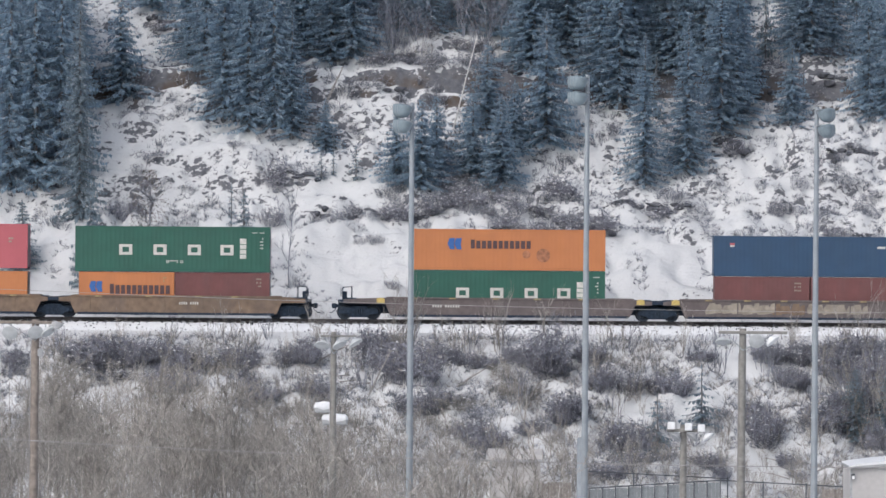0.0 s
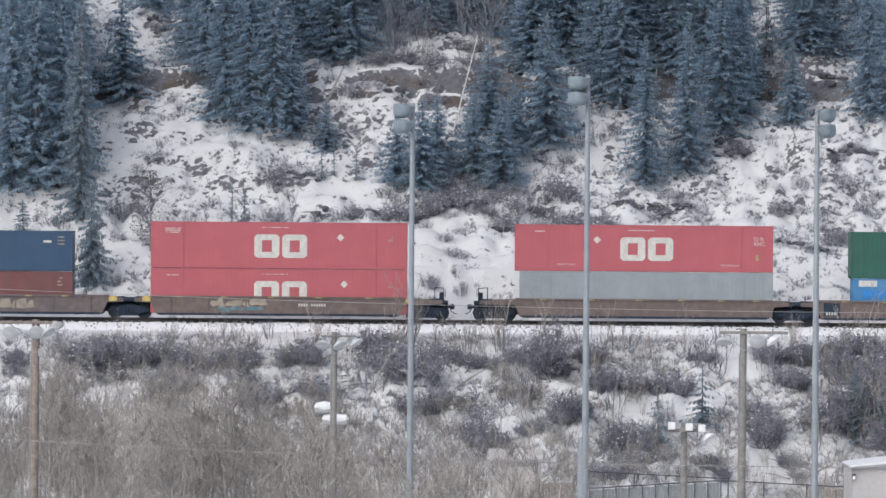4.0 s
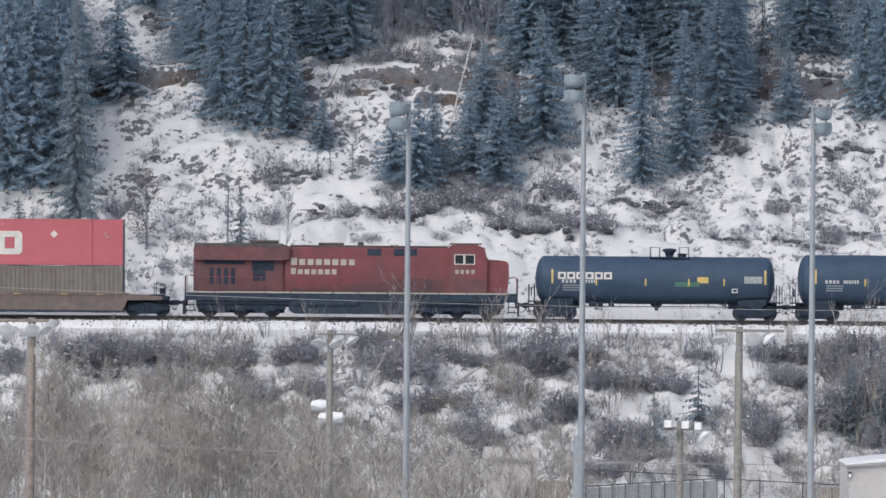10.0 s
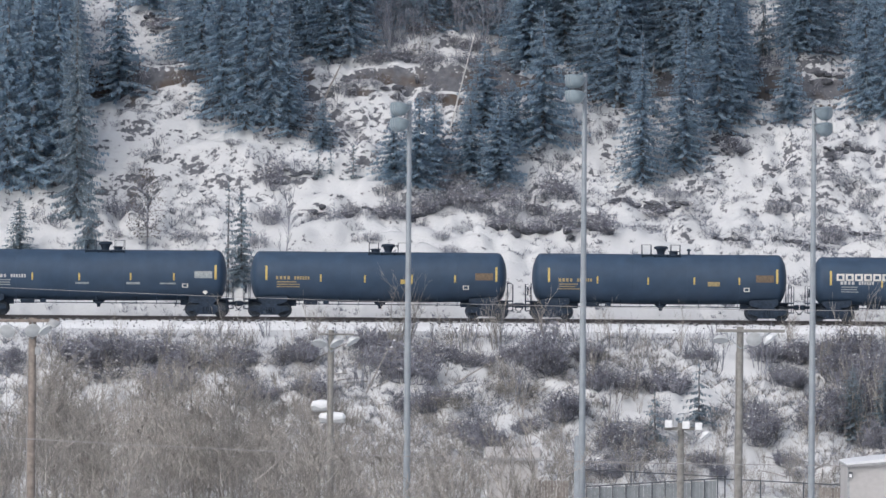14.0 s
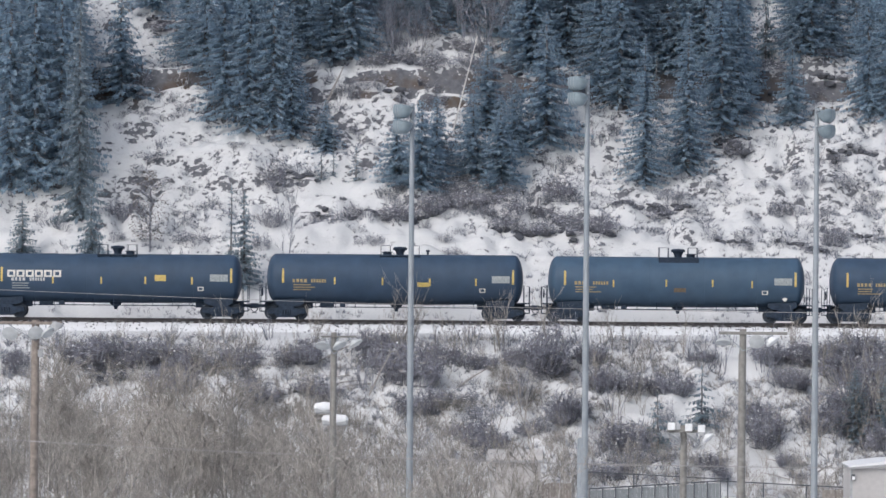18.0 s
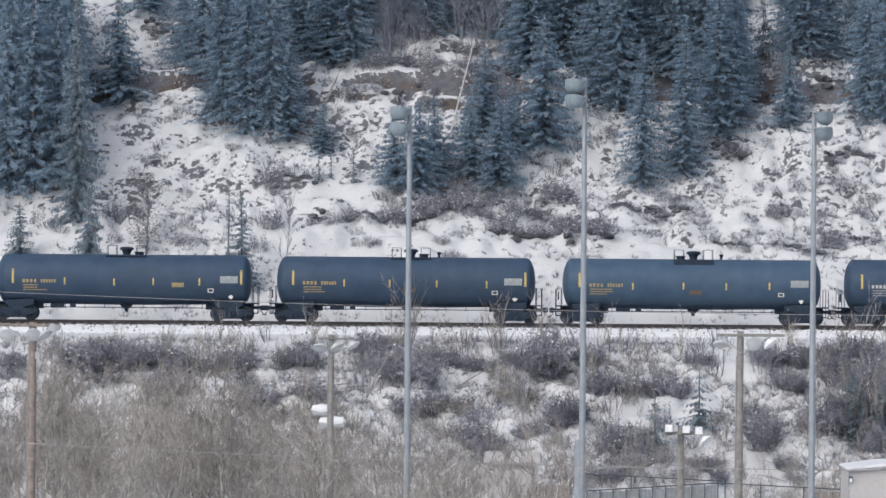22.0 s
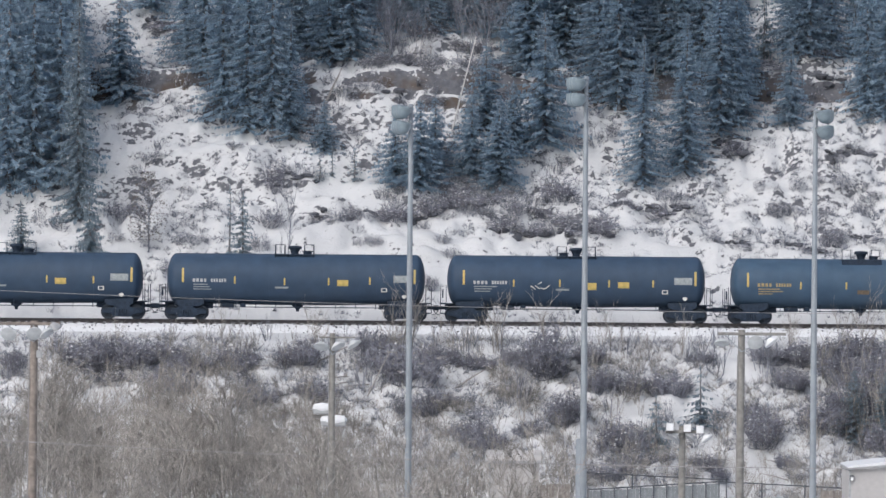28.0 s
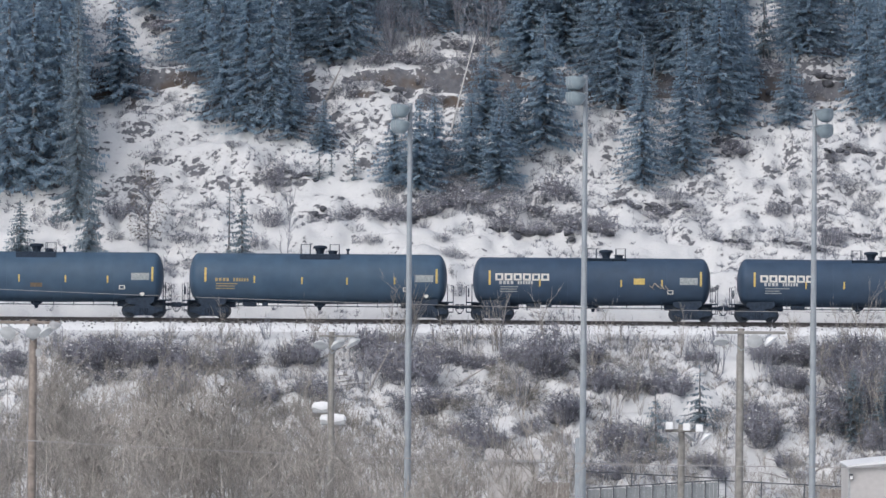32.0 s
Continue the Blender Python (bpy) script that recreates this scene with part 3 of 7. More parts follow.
        e = Vector((math.cos(w) * u * width * 0.5, math.sin(w) * u * width * 0.5, height * (0.3 + 0.7 * k) * math.sqrt(1 - 0.75 * u * u) * rnd.uniform(0.4, 1.1)))
        m = o.lerp(e, rnd.uniform(0.35, 0.6)) + Vector((rnd.uniform(-0.14, 0.14), rnd.uniform(-0.14, 0.14), height * rnd.uniform(0.0, 0.12)))
        sh.spike(tuple(o), (0, 0, -0.25), 0.015)
        sh.prism(tuple(o), tuple(m), 0.012, 0.010)
        sh.spike(tuple(m), tuple(e), 0.010)
        for q in range(rnd.randint(*sprigs)):
            b = o.lerp(m, rnd.uniform(0.5, 1.0)) if rnd.random() < 0.35 else m.lerp(e, rnd.uniform(0, 0.95))
            d = Vector((rnd.uniform(-1, 1), rnd.uniform(-1, 1), rnd.uniform(-0.45, 0.8))).normalized() * height * rnd.uniform(0.10, 0.34)
            sh.spike(tuple(b), tuple(b + d), fine, 1 if rnd.random() < 0.08 else 0)
            if rnd.random() < snow:
                c, r = b + d * rnd.uniform(0.2, 0.7), rnd.uniform(0.03, 0.06)
                sh.add([(c.x - r, c.y, c.z), (c.x + r, c.y - r, c.z), (c.x + r, c.y + r, c.z), (c.x, c.y, c.z + r)], [(0, 1, 3), (1, 2, 3), (2, 0, 3), (0, 2, 1)], 2)
    return sh.mesh("twigs", [mat, "twig", "snow"])


def leafy_mesh(seed, height, radius):
    """Clumps of dead leaves held round a bare tree."""
    rnd, sh = random.Random(seed), Shape()
    for i in range(1500):
        z = height * rnd.uniform(0.12, 0.98)
        k = z / height
        rad = radius * (0.45 + 0.75 * math.sin(min(1, k * 1.15) * math.pi) ** 0.7) * math.sqrt(rnd.random())
        w = rnd.uniform(0, 6.28)
        x, y, s = math.cos(w) * rad, math.sin(w) * rad, rnd.uniform(0.03, 0.075)
        t = [(x + rnd.uniform(-s, s), y + rnd.uniform(-s, s), z + rnd.uniform(-s, s)) for _ in range(4)]
        sh.add(t, [(0, 1, 2), (0, 2, 3), (0, 3, 1), (1, 3, 2)])
    return sh.mesh("crown", "dead_leaf")


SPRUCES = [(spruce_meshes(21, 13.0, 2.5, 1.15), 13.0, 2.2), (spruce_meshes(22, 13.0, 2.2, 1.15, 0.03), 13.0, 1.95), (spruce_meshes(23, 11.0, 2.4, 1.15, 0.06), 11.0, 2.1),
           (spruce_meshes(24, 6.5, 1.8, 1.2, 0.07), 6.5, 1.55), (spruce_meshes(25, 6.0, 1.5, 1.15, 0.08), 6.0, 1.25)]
SPARSE = [(spruce_meshes(26, 4.0, 0.8, 0.6, 0.03, "near_needles"), 4.0, 0.75), (spruce_meshes(27, 2.6, 0.8, 0.75, 0.1, "near_needles"), 2.6, 0.75)]
TRACKSIDE = [(spruce_meshes(29, 7.0, 0.6, 0.6, 0.03, "near_needles"), 7.0, 0.9), (spruce_meshes(30, 6.3, 1.2, 0.9, 0.03, "near_needles"), 6.3, 1.25)]
TALL_DARK = [(spruce_meshes(32, 13.0, 2.2, 1.15, 0.03, "near_needles"), 13.0, 1.95)]
DARK = [(spruce_meshes(33, 6.8, 1.5, 1.1, 0.04, "near_needles"), 6.8, 1.35), (spruce_meshes(31, 4.4, 1.6, 1.15, 0.04, "near_needles"), 4.4, 1.6)]
OPEN = [(spruce_meshes(28, 3.6, 1.2, 0.66, 0.12, "near_needles"), 3.6, 1.3)]


def plant_spruce(kinds, x, y, height, width, label, group):
    (tm, cm), h0, r0 = rv.choice([k for k in kinds if abs(k[1] - height) <= min(abs(q[1] - height) for q in kinds) + 2.5])
    s = height / h0
    sw = max(0.75, min(1.7, 1.36 * width / (2 * r0 * s)))
    tree = thing("spruce_tree", Matrix.LocRotScale((x, y, gz(x, y) - 0.1), Euler((0, 0, rv.uniform(0, 6.28))), (s * sw, s * sw, s)), label, "tree", group)
    part("trunk", tm, None, tree)
    part("crown", cm, None, tree)
    return tree


FOREST = [(-28.8, 20.4, 16.81, 4.48), (-27.1, 20.1, 17.92, 4.11), (-25.4, 20.6, 16.07, 4.3), (-23.9, 15.4, 15.87, 2.77), (-29.6, 26.2, 14.39, 4.55), (-28.1, 27.2, 13.67, 4.56), (-26.4, 28.7, 12.57, 4.19), (-25, 27.1, 12.53, 3.23), (-30, 29.6, 9.93, 4.2), (-27.5, 32.4, 9.99, 4.23), (-25.6, 32.3, 8.84, 3.46), (-29.1, 33.1, 9.24, 4.23), (-27.4, 12.2, 4.6, 3.3), (-22.8, 10.2, 6.74, 2.7), (-21.9, 28.6, 7.43, 3.43), (-17.5, 32.4, 9.99, 3.46), (-16.2, 29.1, 11.44, 3.62), (-14.9, 26.6, 12.51, 3.6), (-13.2, 25.6, 14.37, 3.59), (-11.5, 24.9, 13.97, 3.59), (-10.3, 24.4, 8.68, 2.83), (-14.1, 31.2, 9.97, 3.64)]
FOREST += [(-12.3, 31.6, 9.98, 3.64), (-9.3, 32.5, 8.46, 3.46), (-7.8, 30.6, 9.95, 3.64), (-6.3, 30.1, 9.94, 3.63), (-5.6, 35.8, 8.0, 3.4), (-3.7, 36.3, 8.0, 3.2), (-1.8, 36.8, 7.8, 3.2), (0.2, 37.4, 7.5, 3.2), (1.9, 35.4, 7.0, 2.8), (-0.7, 34.7, 6.5, 2.6), (-2.9, 34.9, 7.0, 2.8), (-1.2, 33.9, 7.71, 3.08), (-8, 23.6, 3.58, 2.26), (-1.6, 18.8, 5.96, 2.9), (-3.2, 20.2, 4.85, 2.46), (-0.6, 21.4, 5.24, 2.4), (1.8, 21.5, 5.62, 2.77), (3.7, 20.5, 5.98, 2.91), (4.6, 23.6, 5.08, 2.48), (6.7, 24.2, 8.67, 3.96), (5.9, 30.1, 10.7, 3.82), (8.2, 31.3, 9.97, 3.83), (10.4, 28.4, 12.56, 4), (11.7, 27.1, 12.53, 3.61), (13.2, 21.3, 10.11, 3.18), (12.7, 29.6, 9.93, 3.82)]
FOREST += [(15, 30, 10.7, 4.01), (16.1, 22.4, 10.51, 3.57), (17.5, 29.2, 11.45, 4.01), (18.4, 24.9, 12.46, 3.59), (19.5, 26.1, 12.12, 3.41), (23.2, 26.4, 5.68, 2.27), (23.9, 30.6, 9.6, 3.0), (24.7, 30.2, 9.56, 3.06), (26.2, 31.2, 8.43, 2.87), (28.4, 27.1, 12.15, 3.04), (29.6, 26.2, 11.37, 3.03), (29.5, 31.9, 8.45, 2.69), (4.4, 34.6, 8.5, 3.48), (3.6, 20.6, 4.49, 2.24), (16, 29.6, 11.45, 3.82), (20, 28.6, 6.48, 2.67), (9.3, 32.2, 9.99, 3.46), (-20.1, 36.2, 4.65, 3.1), (2.8, 25.1, 5.67, 3.21), (5.5, 30.1, 7.65, 3.44)]
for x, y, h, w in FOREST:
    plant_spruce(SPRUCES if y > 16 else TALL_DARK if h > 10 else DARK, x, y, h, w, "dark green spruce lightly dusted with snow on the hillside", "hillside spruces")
for i in range(16):
    x, y = rv.uniform(-38, 38), rv.uniform(44, 66)
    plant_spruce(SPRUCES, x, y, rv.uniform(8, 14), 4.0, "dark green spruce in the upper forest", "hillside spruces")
dense = 0
while dense < 74:
    x, y = rv.uniform(-12, 30), rv.uniform(30.5, 43)
    if 20.0 < x < 23.0 or 26.6 < x < 28.6 or (24.5 < x < 28 and y < 36) or value_noise(x, y, 5, 6.1) < -0.35 or (-6.4 < x < 5 and y < 37) or (-1 < x < 4.6 and y < 41):
        continue
    dense += 1
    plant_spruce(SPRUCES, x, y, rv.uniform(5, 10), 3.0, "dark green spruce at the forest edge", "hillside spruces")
YOUNG = [(-8.2, 20.8, 1.8, 1.5), (-5.9, 20.9, 2.32, 1.5), (-7.4, 21.2, 2.62, 0.52), (14.1, 25.9, 4.16, 1.51), (21.7, 31.9, 4.61, 0.77), (27.9, 32.4, 4.23, 0.69)]
for x, y, h, w in YOUNG:
    plant_spruce(SPARSE, x, y, h, w, "young thin spruce rooted in snow", "young spruces")
for k, (x, y, h, w) in enumerate(((-13.75, 9.3, 7.2, 1.3), (-12.9, 9.0, 6.2, 2.3))):
    plant_spruce(TRACKSIDE[k:k + 1], x, y, h, w, "slim dark spruce at the foot of the slope", "young spruces")

BUSHES = [bush_mesh(40 + i, 2.0, 1.25, 34 + 5 * i, fine=0.016) for i in range(6)]
DENSE = [bush_mesh(140 + i, 2.2, 1.25, 90, "deep_twig", 0.016) for i in range(6)]
THICK = [bush_mesh(340 + i, 2.2, 1.25, 170, "deep_twig", 0.0145, (5, 9), 0.012) for i in range(5)]
HAZE = [bush_mesh(240 + i, 2.4, 1.5, 60, "twig", 0.014, snow=0.02) for i in range(5)]
LOW = [bush_mesh(50 + i, 1.0, 0.5, 20, fine=0.014, sprigs=(3, 6)) for i in range(5)]


def plant_bush(x, y, w, h, label, group, meshes=BUSHES, w0=2.0, h0=1.25, name="bush", category="bush"):
    s = (w / w0 * rv.uniform(0.8, 1.35), w / w0 * rv.uniform(0.6, 1.0), h / h0 * rv.uniform(0.7, 1.1))
    return single(name, rv.choice(meshes), None, Matrix.LocRotScale((x, y, gz(x, y) - 0.08), Euler((rv.uniform(-0.2, 0.2), rv.uniform(-0.25, 0.25), rv.uniform(0, 6.28))), s), label, category, group)


PILES = defaultdict(list)


def pile_bush(x, y, w, h, pile, meshes=BUSHES, w0=2.0, h0=1.25):
    """Notes a bush that runs together with the brush round it."""
    s = (w / w0 * rv.uniform(0.8, 1.35), w / w0 * rv.uniform(0.6, 1.0), h / h0 * rv.uniform(0.7, 1.1))
    PILES[pile].append((rv.choice(meshes), Matrix.LocRotScale((x, y, gz(x, y) - 0.08), Euler((rv.uniform(-0.2, 0.2), rv.uniform(-0.25, 0.25), rv.uniform(0, 6.28))), s)))


def join_pile(name, pile, label):
    """One mesh of all the noted bushes, too many and too tangled to count."""
    co, vi, start, mats, slots, nv, nl = [], [], [], [], [], 0, 0
    for me, m in PILES[pile]:
        v = np.empty(len(me.vertices) * 3)
        me.vertices.foreach_get("co", v)
        mm = np.array(m)
        co.append(v.reshape(-1, 3) @ mm[:3, :3].T + mm[:3, 3])
        lv = np.empty(len(me.loops), int)
        me.loops.foreach_get("vertex_index", lv)
        st = np.empty(len(me.polygons), int)
        me.polygons.foreach_get("loop_start", st)
        mi = np.zeros(len(me.polygons), int)
        me.polygons.foreach_get("material_index", mi)
        for q in me.materials:
            if q not in mats:
                mats.append(q)
        look_up = np.array([mats.index(q) for q in me.materials])
        vi.append(lv + nv)
        start.append(st + nl)
        slots.append(look_up[mi])
        nv, nl = nv + len(me.vertices), nl + len(me.loops)
    out = bpy.data.meshes.new(name)
    co, vi, start, slots = np.concatenate(co), np.concatenate(vi), np.concatenate(start), np.concatenate(slots)
    out.vertices.add(nv)
    out.vertices.foreach_set("co", co.ravel())
    out.loops.add(nl)
    out.loops.foreach_set("vertex_index", vi)
    out.polygons.add(len(start))
    out.polygons.foreach_set("loop_start", start)
    for q in mats:
        out.materials.append(q)
    out.polygons.foreach_set("material_index", slots)
    out.update(calc_edges=True)
    tagged(new(name, out), label, "brush", kind="stuff")


BRUSH = [(-0.9, 17.9, 3.42, 1.93), (2.1, 19, 3.57, 2.09), (4.7, 18.1, 3.12, 1.78), (-3.1, 16.9, 3.41, 1.7), (7.5, 19.4, 3.28, 1.94), (10.2, 14.9, 3.1, 2.21), (-1, 9.4, 2.4, 1.75), (1, 9.1, 1.6, 1.38), (-17.6, 9.3, 2.18, 1.16), (-15.8, 10.8, 1.83, 1.1), (-14.4, 10.2, 1.46, 1.6), (-17.9, 10.9, 1.61, 1.46), (-3.4, 8.9, 1.82, 1.09), (-20.9, 10.3, 1.82, 1.31), (-9.6, 9.8, 1.82, 1.09), (8.2, 10.1, 1.46, 0.87), (-21.3, 17.7, 2.78, 1.86), (-19.3, 22.1, 2.25, 1.2), (-20.4, 21, 1.5, 0.82), (-17, 20.2, 1.49, 0.82), (-15.4, 18.5, 1.86, 1.34), (-16.8, 16.9, 1.48, 0.74), (-11.5, 24.4, 2.26, 1.06), (-11, 20.1, 2.61, 2.43)]
BRUSH += [(-11.3, 16.4, 3.15, 2.04), (-13.9, 22.4, 1.5, 0.75), (-8.3, 16.8, 2.22, 1.3), (-7.1, 15.2, 1.85, 1.55), (-5.9, 17.2, 2.22, 1.78), (-3.5, 17.2, 3.34, 1.41), (-5, 16.1, 1.48, 0.92), (-0.9, 17.6, 2.97, 1.3), (0.6, 18.2, 2.23, 1.86), (0.2, 20.1, 2.24, 1.87), (2.4, 18.4, 2.6, 1.49), (3.2, 20, 2.61, 1.49), (1.7, 19.8, 1.87, 1.31), (4.3, 18.9, 2.61, 1.19), (7.5, 19.6, 2.91, 1.86), (6.9, 18.2, 3.34, 1.19), (8, 16, 2.96, 1.04), (3.9, 16.1, 3.33, 1.04), (6.1, 15, 3.69, 0.89), (8.7, 15, 3.32, 1.03), (10.2, 15, 2.21, 2.21), (10, 24.6, 1.51, 0.94), (11.1, 25.3, 1.89, 1.51), (12.1, 18.9, 2.61, 0.82)]
BRUSH += [(14.3, 18.6, 2.98, 1.04), (15.1, 19.4, 2.24, 1.49), (16.6, 18.6, 1.86, 1.04), (16.3, 21.8, 1.87, 0.75), (17.6, 20.7, 1.68, 0.82), (19.4, 23.8, 3.01, 1.21), (20.9, 19.5, 1.49, 1.04), (19.9, 18.9, 1.86, 1.04), (17.5, 14.5, 2.21, 1.4), (19.7, 13.7, 2.21, 1.54), (21.9, 13.5, 2.57, 1.4), (24.1, 13.3, 2.57, 1.47), (25.3, 14.3, 2.58, 1.66), (26.4, 15.6, 2.22, 1.4), (28.1, 13.5, 1.84, 1.18), (26.1, 22.1, 2.25, 0.9), (28, 22.8, 1.88, 0.68), (27.2, 23.1, 1.88, 0.68), (22.9, 18.3, 2.23, 1.41), (21.8, 18.1, 1.86, 1.56), (24.3, 16.4, 2.22, 1.41), (25.1, 17.5, 2.23, 1.41), (27.4, 18.5, 2.23, 1.41), (28.1, 19.4, 2.24, 1.34)]
BRUSH += [(26.3, 20.1, 2.24, 1.34), (24.8, 20.1, 1.87, 1.19), (22.3, 22.4, 1.5, 0.83), (23.4, 20.2, 1.87, 1.42), (-19.9, 26.6, 1.52, 0.99), (-17.5, 26.6, 1.9, 1.36), (-21.5, 27.1, 1.9, 0.99), (-8.5, 25.1, 1.89, 1.06), (-7.4, 25.7, 2.27, 1.06), (-5.9, 24.9, 2.27, 0.83), (-9.2, 24.1, 2.26, 1.06), (16.1, 28.5, 2.29, 0.84), (-20.4, 28.7, 2.29, 1.3), (-17.9, 31.1, 2.68, 0.61), (-18.3, 32.1, 1.54, 0.46), (-0.1, 13.8, 1.84, 1.1), (-4.5, 13.2, 1.84, 1.18), (0.6, 12.4, 2.2, 1.1), (-5.3, 13.3, 1.47, 0.95), (-16, 14.5, 2.21, 1.11), (-21.5, 14.4, 2.21, 1.1), (-16.7, 13.9, 2.21, 0.96), (-25.7, 16.2, 2.22, 1.11), (-24.9, 14.8, 2.21, 0.96)]
BRUSH += [(-26.6, 18.5, 1.86, 1.49), (-11.9, 13.2, 2.2, 1.47), (-3.3, 29.7, 4.2, 1.07), (-4.8, 29.4, 3.44, 0.99), (2.8, 30.9, 3.45, 1.53), (-1, 30.1, 3.44, 1.15), (4.3, 30.6, 3.06, 0.99), (-9.4, 31, 2.3, 0.77), (22, 30.7, 4.21, 0.84), (25.8, 30.3, 3.44, 0.92), (-19.2, 35.2, 2.71, 1.16), (-7.8, 27.8, 1.52, 0.99)]
for x, y, w, h in BRUSH:
    kind = DENSE if w > 2.7 or h > 1.55 else BUSHES
    plant_bush(x, y, w * 0.85, h, "dark leafless bush poking through hillside snow", "hillside bushes", kind)
    pile_bush(x + rv.uniform(-0.7, 0.7) * w, y + rv.uniform(-0.2, 0.9), w * rv.uniform(0.35, 0.7), h * rv.uniform(0.5, 0.9), "hill", LOW, 1.2, 0.7)
BANK_BRUSH = [(-26.4, -8.1, 2.44, 1.57), (-22, -8.4, 4.87, 2.16), (-18.9, -8.6, 4.52, 2.3), (-15.4, -9, 4.52, 2.15), (-12.6, -8.5, 3.48, 1.53), (-8.8, -7.8, 3.48, 2.16), (-4.3, -6.2, 3.15, 2.1), (-2.1, -10.4, 4.15, 4.15), (-0.1, -7.7, 2.79, 1.74), (-3.2, -8.2, 3.48, 2.58), (2.4, -8.1, 2.44, 1.39), (4.3, -8.2, 2.44, 1.39), (6.2, -9.3, 4.17, 2.92), (7.5, -14.5, 4.11, 2.53), (9.6, -11.1, 3.8, 2.9), (9, -7.8, 3.49, 2.09), (11.7, -10.9, 1.9, 1.45), (13.9, -11.1, 3.8, 2), (11.2, -17.3, 3.4, 2.86), (10.4, -20.1, 3.38, 2.16), (20.1, -7.5, 3.14, 1.81), (21.4, -11.1, 2.76, 2.14), (18.9, -13.7, 2.2, 1.44), (19.4, -17.1, 3.4, 2.18)]
BANK_BRUSH += [(24.6, -9.5, 3.6, 3.4), (27.2, -9.0, 3.8, 3.6), (25.4, -13.2, 3.4, 3.6), (28.0, -13.5, 3.6, 3.8), (-20.5, -7.6, 3.6, 1.6), (-17.2, -7.7, 3.4, 1.6), (23.9, -14.7, 3.77, 3.42), (25.9, -11.1, 3.46, 3.8), (25.4, -7.3, 3.84, 2.58), (22.6, -7, 3.14, 2.16), (15.9, -19.3, 2.16, 1.42), (16.5, -21.1, 1.82, 1.75), (3, -18.1, 3.05, 2.1), (1.7, -16.5, 3.07, 2.11), (5.4, -16.1, 2.18, 1.43), (-0.8, -12.9, 3.44, 2.54), (26.1, -16.6, 2.52, 2.11), (20.7, -19.4, 2.16, 1.42), (-7.7, -11.4, 3.8, 2.07), (-11.1, -11.8, 4.14, 2.07), (16, -7.3, 2.44, 1.19), (-16.6, -11.3, 4.14, 2.07)]
for x, y, w, h in BANK_BRUSH:
    plant_bush(x, y, w, h, "dense dark leafless bush on the snowy embankment", "embankment bushes", THICK, 2.2)
    pile_bush(x + rv.uniform(-0.6, 0.6) * w, y + rv.uniform(-1.2, 0.6), w * rv.uniform(0.4, 0.8), h * rv.uniform(0.5, 1.0), "bank", DENSE)

# pale brush that runs together over the embankment
haze = 0
while haze < 30:
    x, y = rv.uniform(-28, 20), rv.uniform(-16, -7.5)
    if value_noise(x, y, 5, 4.7) < -0.1 + 0.02 * (x + 10):
        continue
    haze += 1
    pile_bush(x, y, rv.uniform(1.6, 3.2), rv.uniform(0.9, 1.9), "bank", HAZE, 2.4, 1.5)
# small dark bushes among the snow on the upper slope
small = 0
while small < 200:
    x, y = rv.uniform(-22, 29), rv.uniform(9, 30)
    if ((-14 < x < 8 or 10 < x < 16.5) and y < 14.5) or value_noise(x, y, 5, 7.4) < -0.3 * (x > 10):
        continue
    small += 1
    pile_bush(x, y, rv.uniform(0.8, 2.0), rv.uniform(0.4, 1.1), "hill", LOW, 1.3, 0.6)

# low tufts scattered over the snow
tufts = 0
while tufts < 240:
    x, y = rv.uniform(-31, 31), rv.uniform(8, 34)
    clear = (-14 < x < 8 and y < 15) or (10 < x < 17 and y < 15.5)
    if clear or value_noise(x, y, 6, 3.3) < -0.45 + 0.5 * (x < 0):
        continue
    tufts += 1
    plant_bush(x, y, rv.uniform(0.5, 1.5), rv.uniform(0.25, 0.65), "low tuft of dark dead twigs in snow", "hillside tufts", LOW, 1.0, 0.5, "twig_tuft", "shrub")

# grass stalks, twigs and weeds too small to count
def scatter_stuff(name, label, count, place, height, mat, seed, thick=0.021):
    rnd, sh = random.Random(seed), Shape()
    for i in range(count):
        x, y = place(rnd)
        z, h = gz(x, y), height * rnd.uniform(0.4, 1.2)
        for k in range(rnd.randint(4, 8)):
            a = (x + rnd.uniform(-0.12, 0.12), y + rnd.uniform(-0.12, 0.12), z - 0.05)
            b = (a[0] + rnd.uniform(-0.9, 0.9) * h, a[1] + rnd.uniform(-0.5, 0.5) * h, z + h * rnd.uniform(0.25, 1))
            sh.spike(a, b, thick)
    tagged(new(name, sh.mesh(name, mat)), label, "weeds", kind="stuff")


def on_hill(rnd):
    while True:
        x, y = rnd.uniform(-31, 31), rnd.uniform(6.5, 42)
        if value_noise(x, y, 4.5, 3.3) + 0.5 * value_noise(x, y, 1.3, 1.3) > -0.25 - 0.2 * (x > 12) + 0.5 * ((-14 < x < 8 or 10.5 < x < 16.5) and y < 14.5):
            return x, y


def on_bank(rnd):
    while True:
        x, y = rnd.uniform(-30, 30), rnd.uniform(-27, -4.6)
        if value_noise(x, y, 4, 5.3) + 0.5 * value_noise(x, y, 1.4, 2.3) > -0.3 - 0.25 * (x < -2) + 0.25 * (y > -7):
            return x, y


scatter_stuff("hillside_weeds", "dead grass stalks and twigs poking through hillside snow", 8200, on_hill, 0.36, "dark_twig", 301, 0.027)
scatter_stuff("embankment_weeds", "dead grass stalks and twigs on the snowy embankment", 5200, on_bank, 0.6, "twig", 302)
scatter_stuff("embankment_weeds", "dark dead stalks on the snowy embankment", 5200, on_bank, 0.7, "dark_twig", 303)

# bare trees with many stems
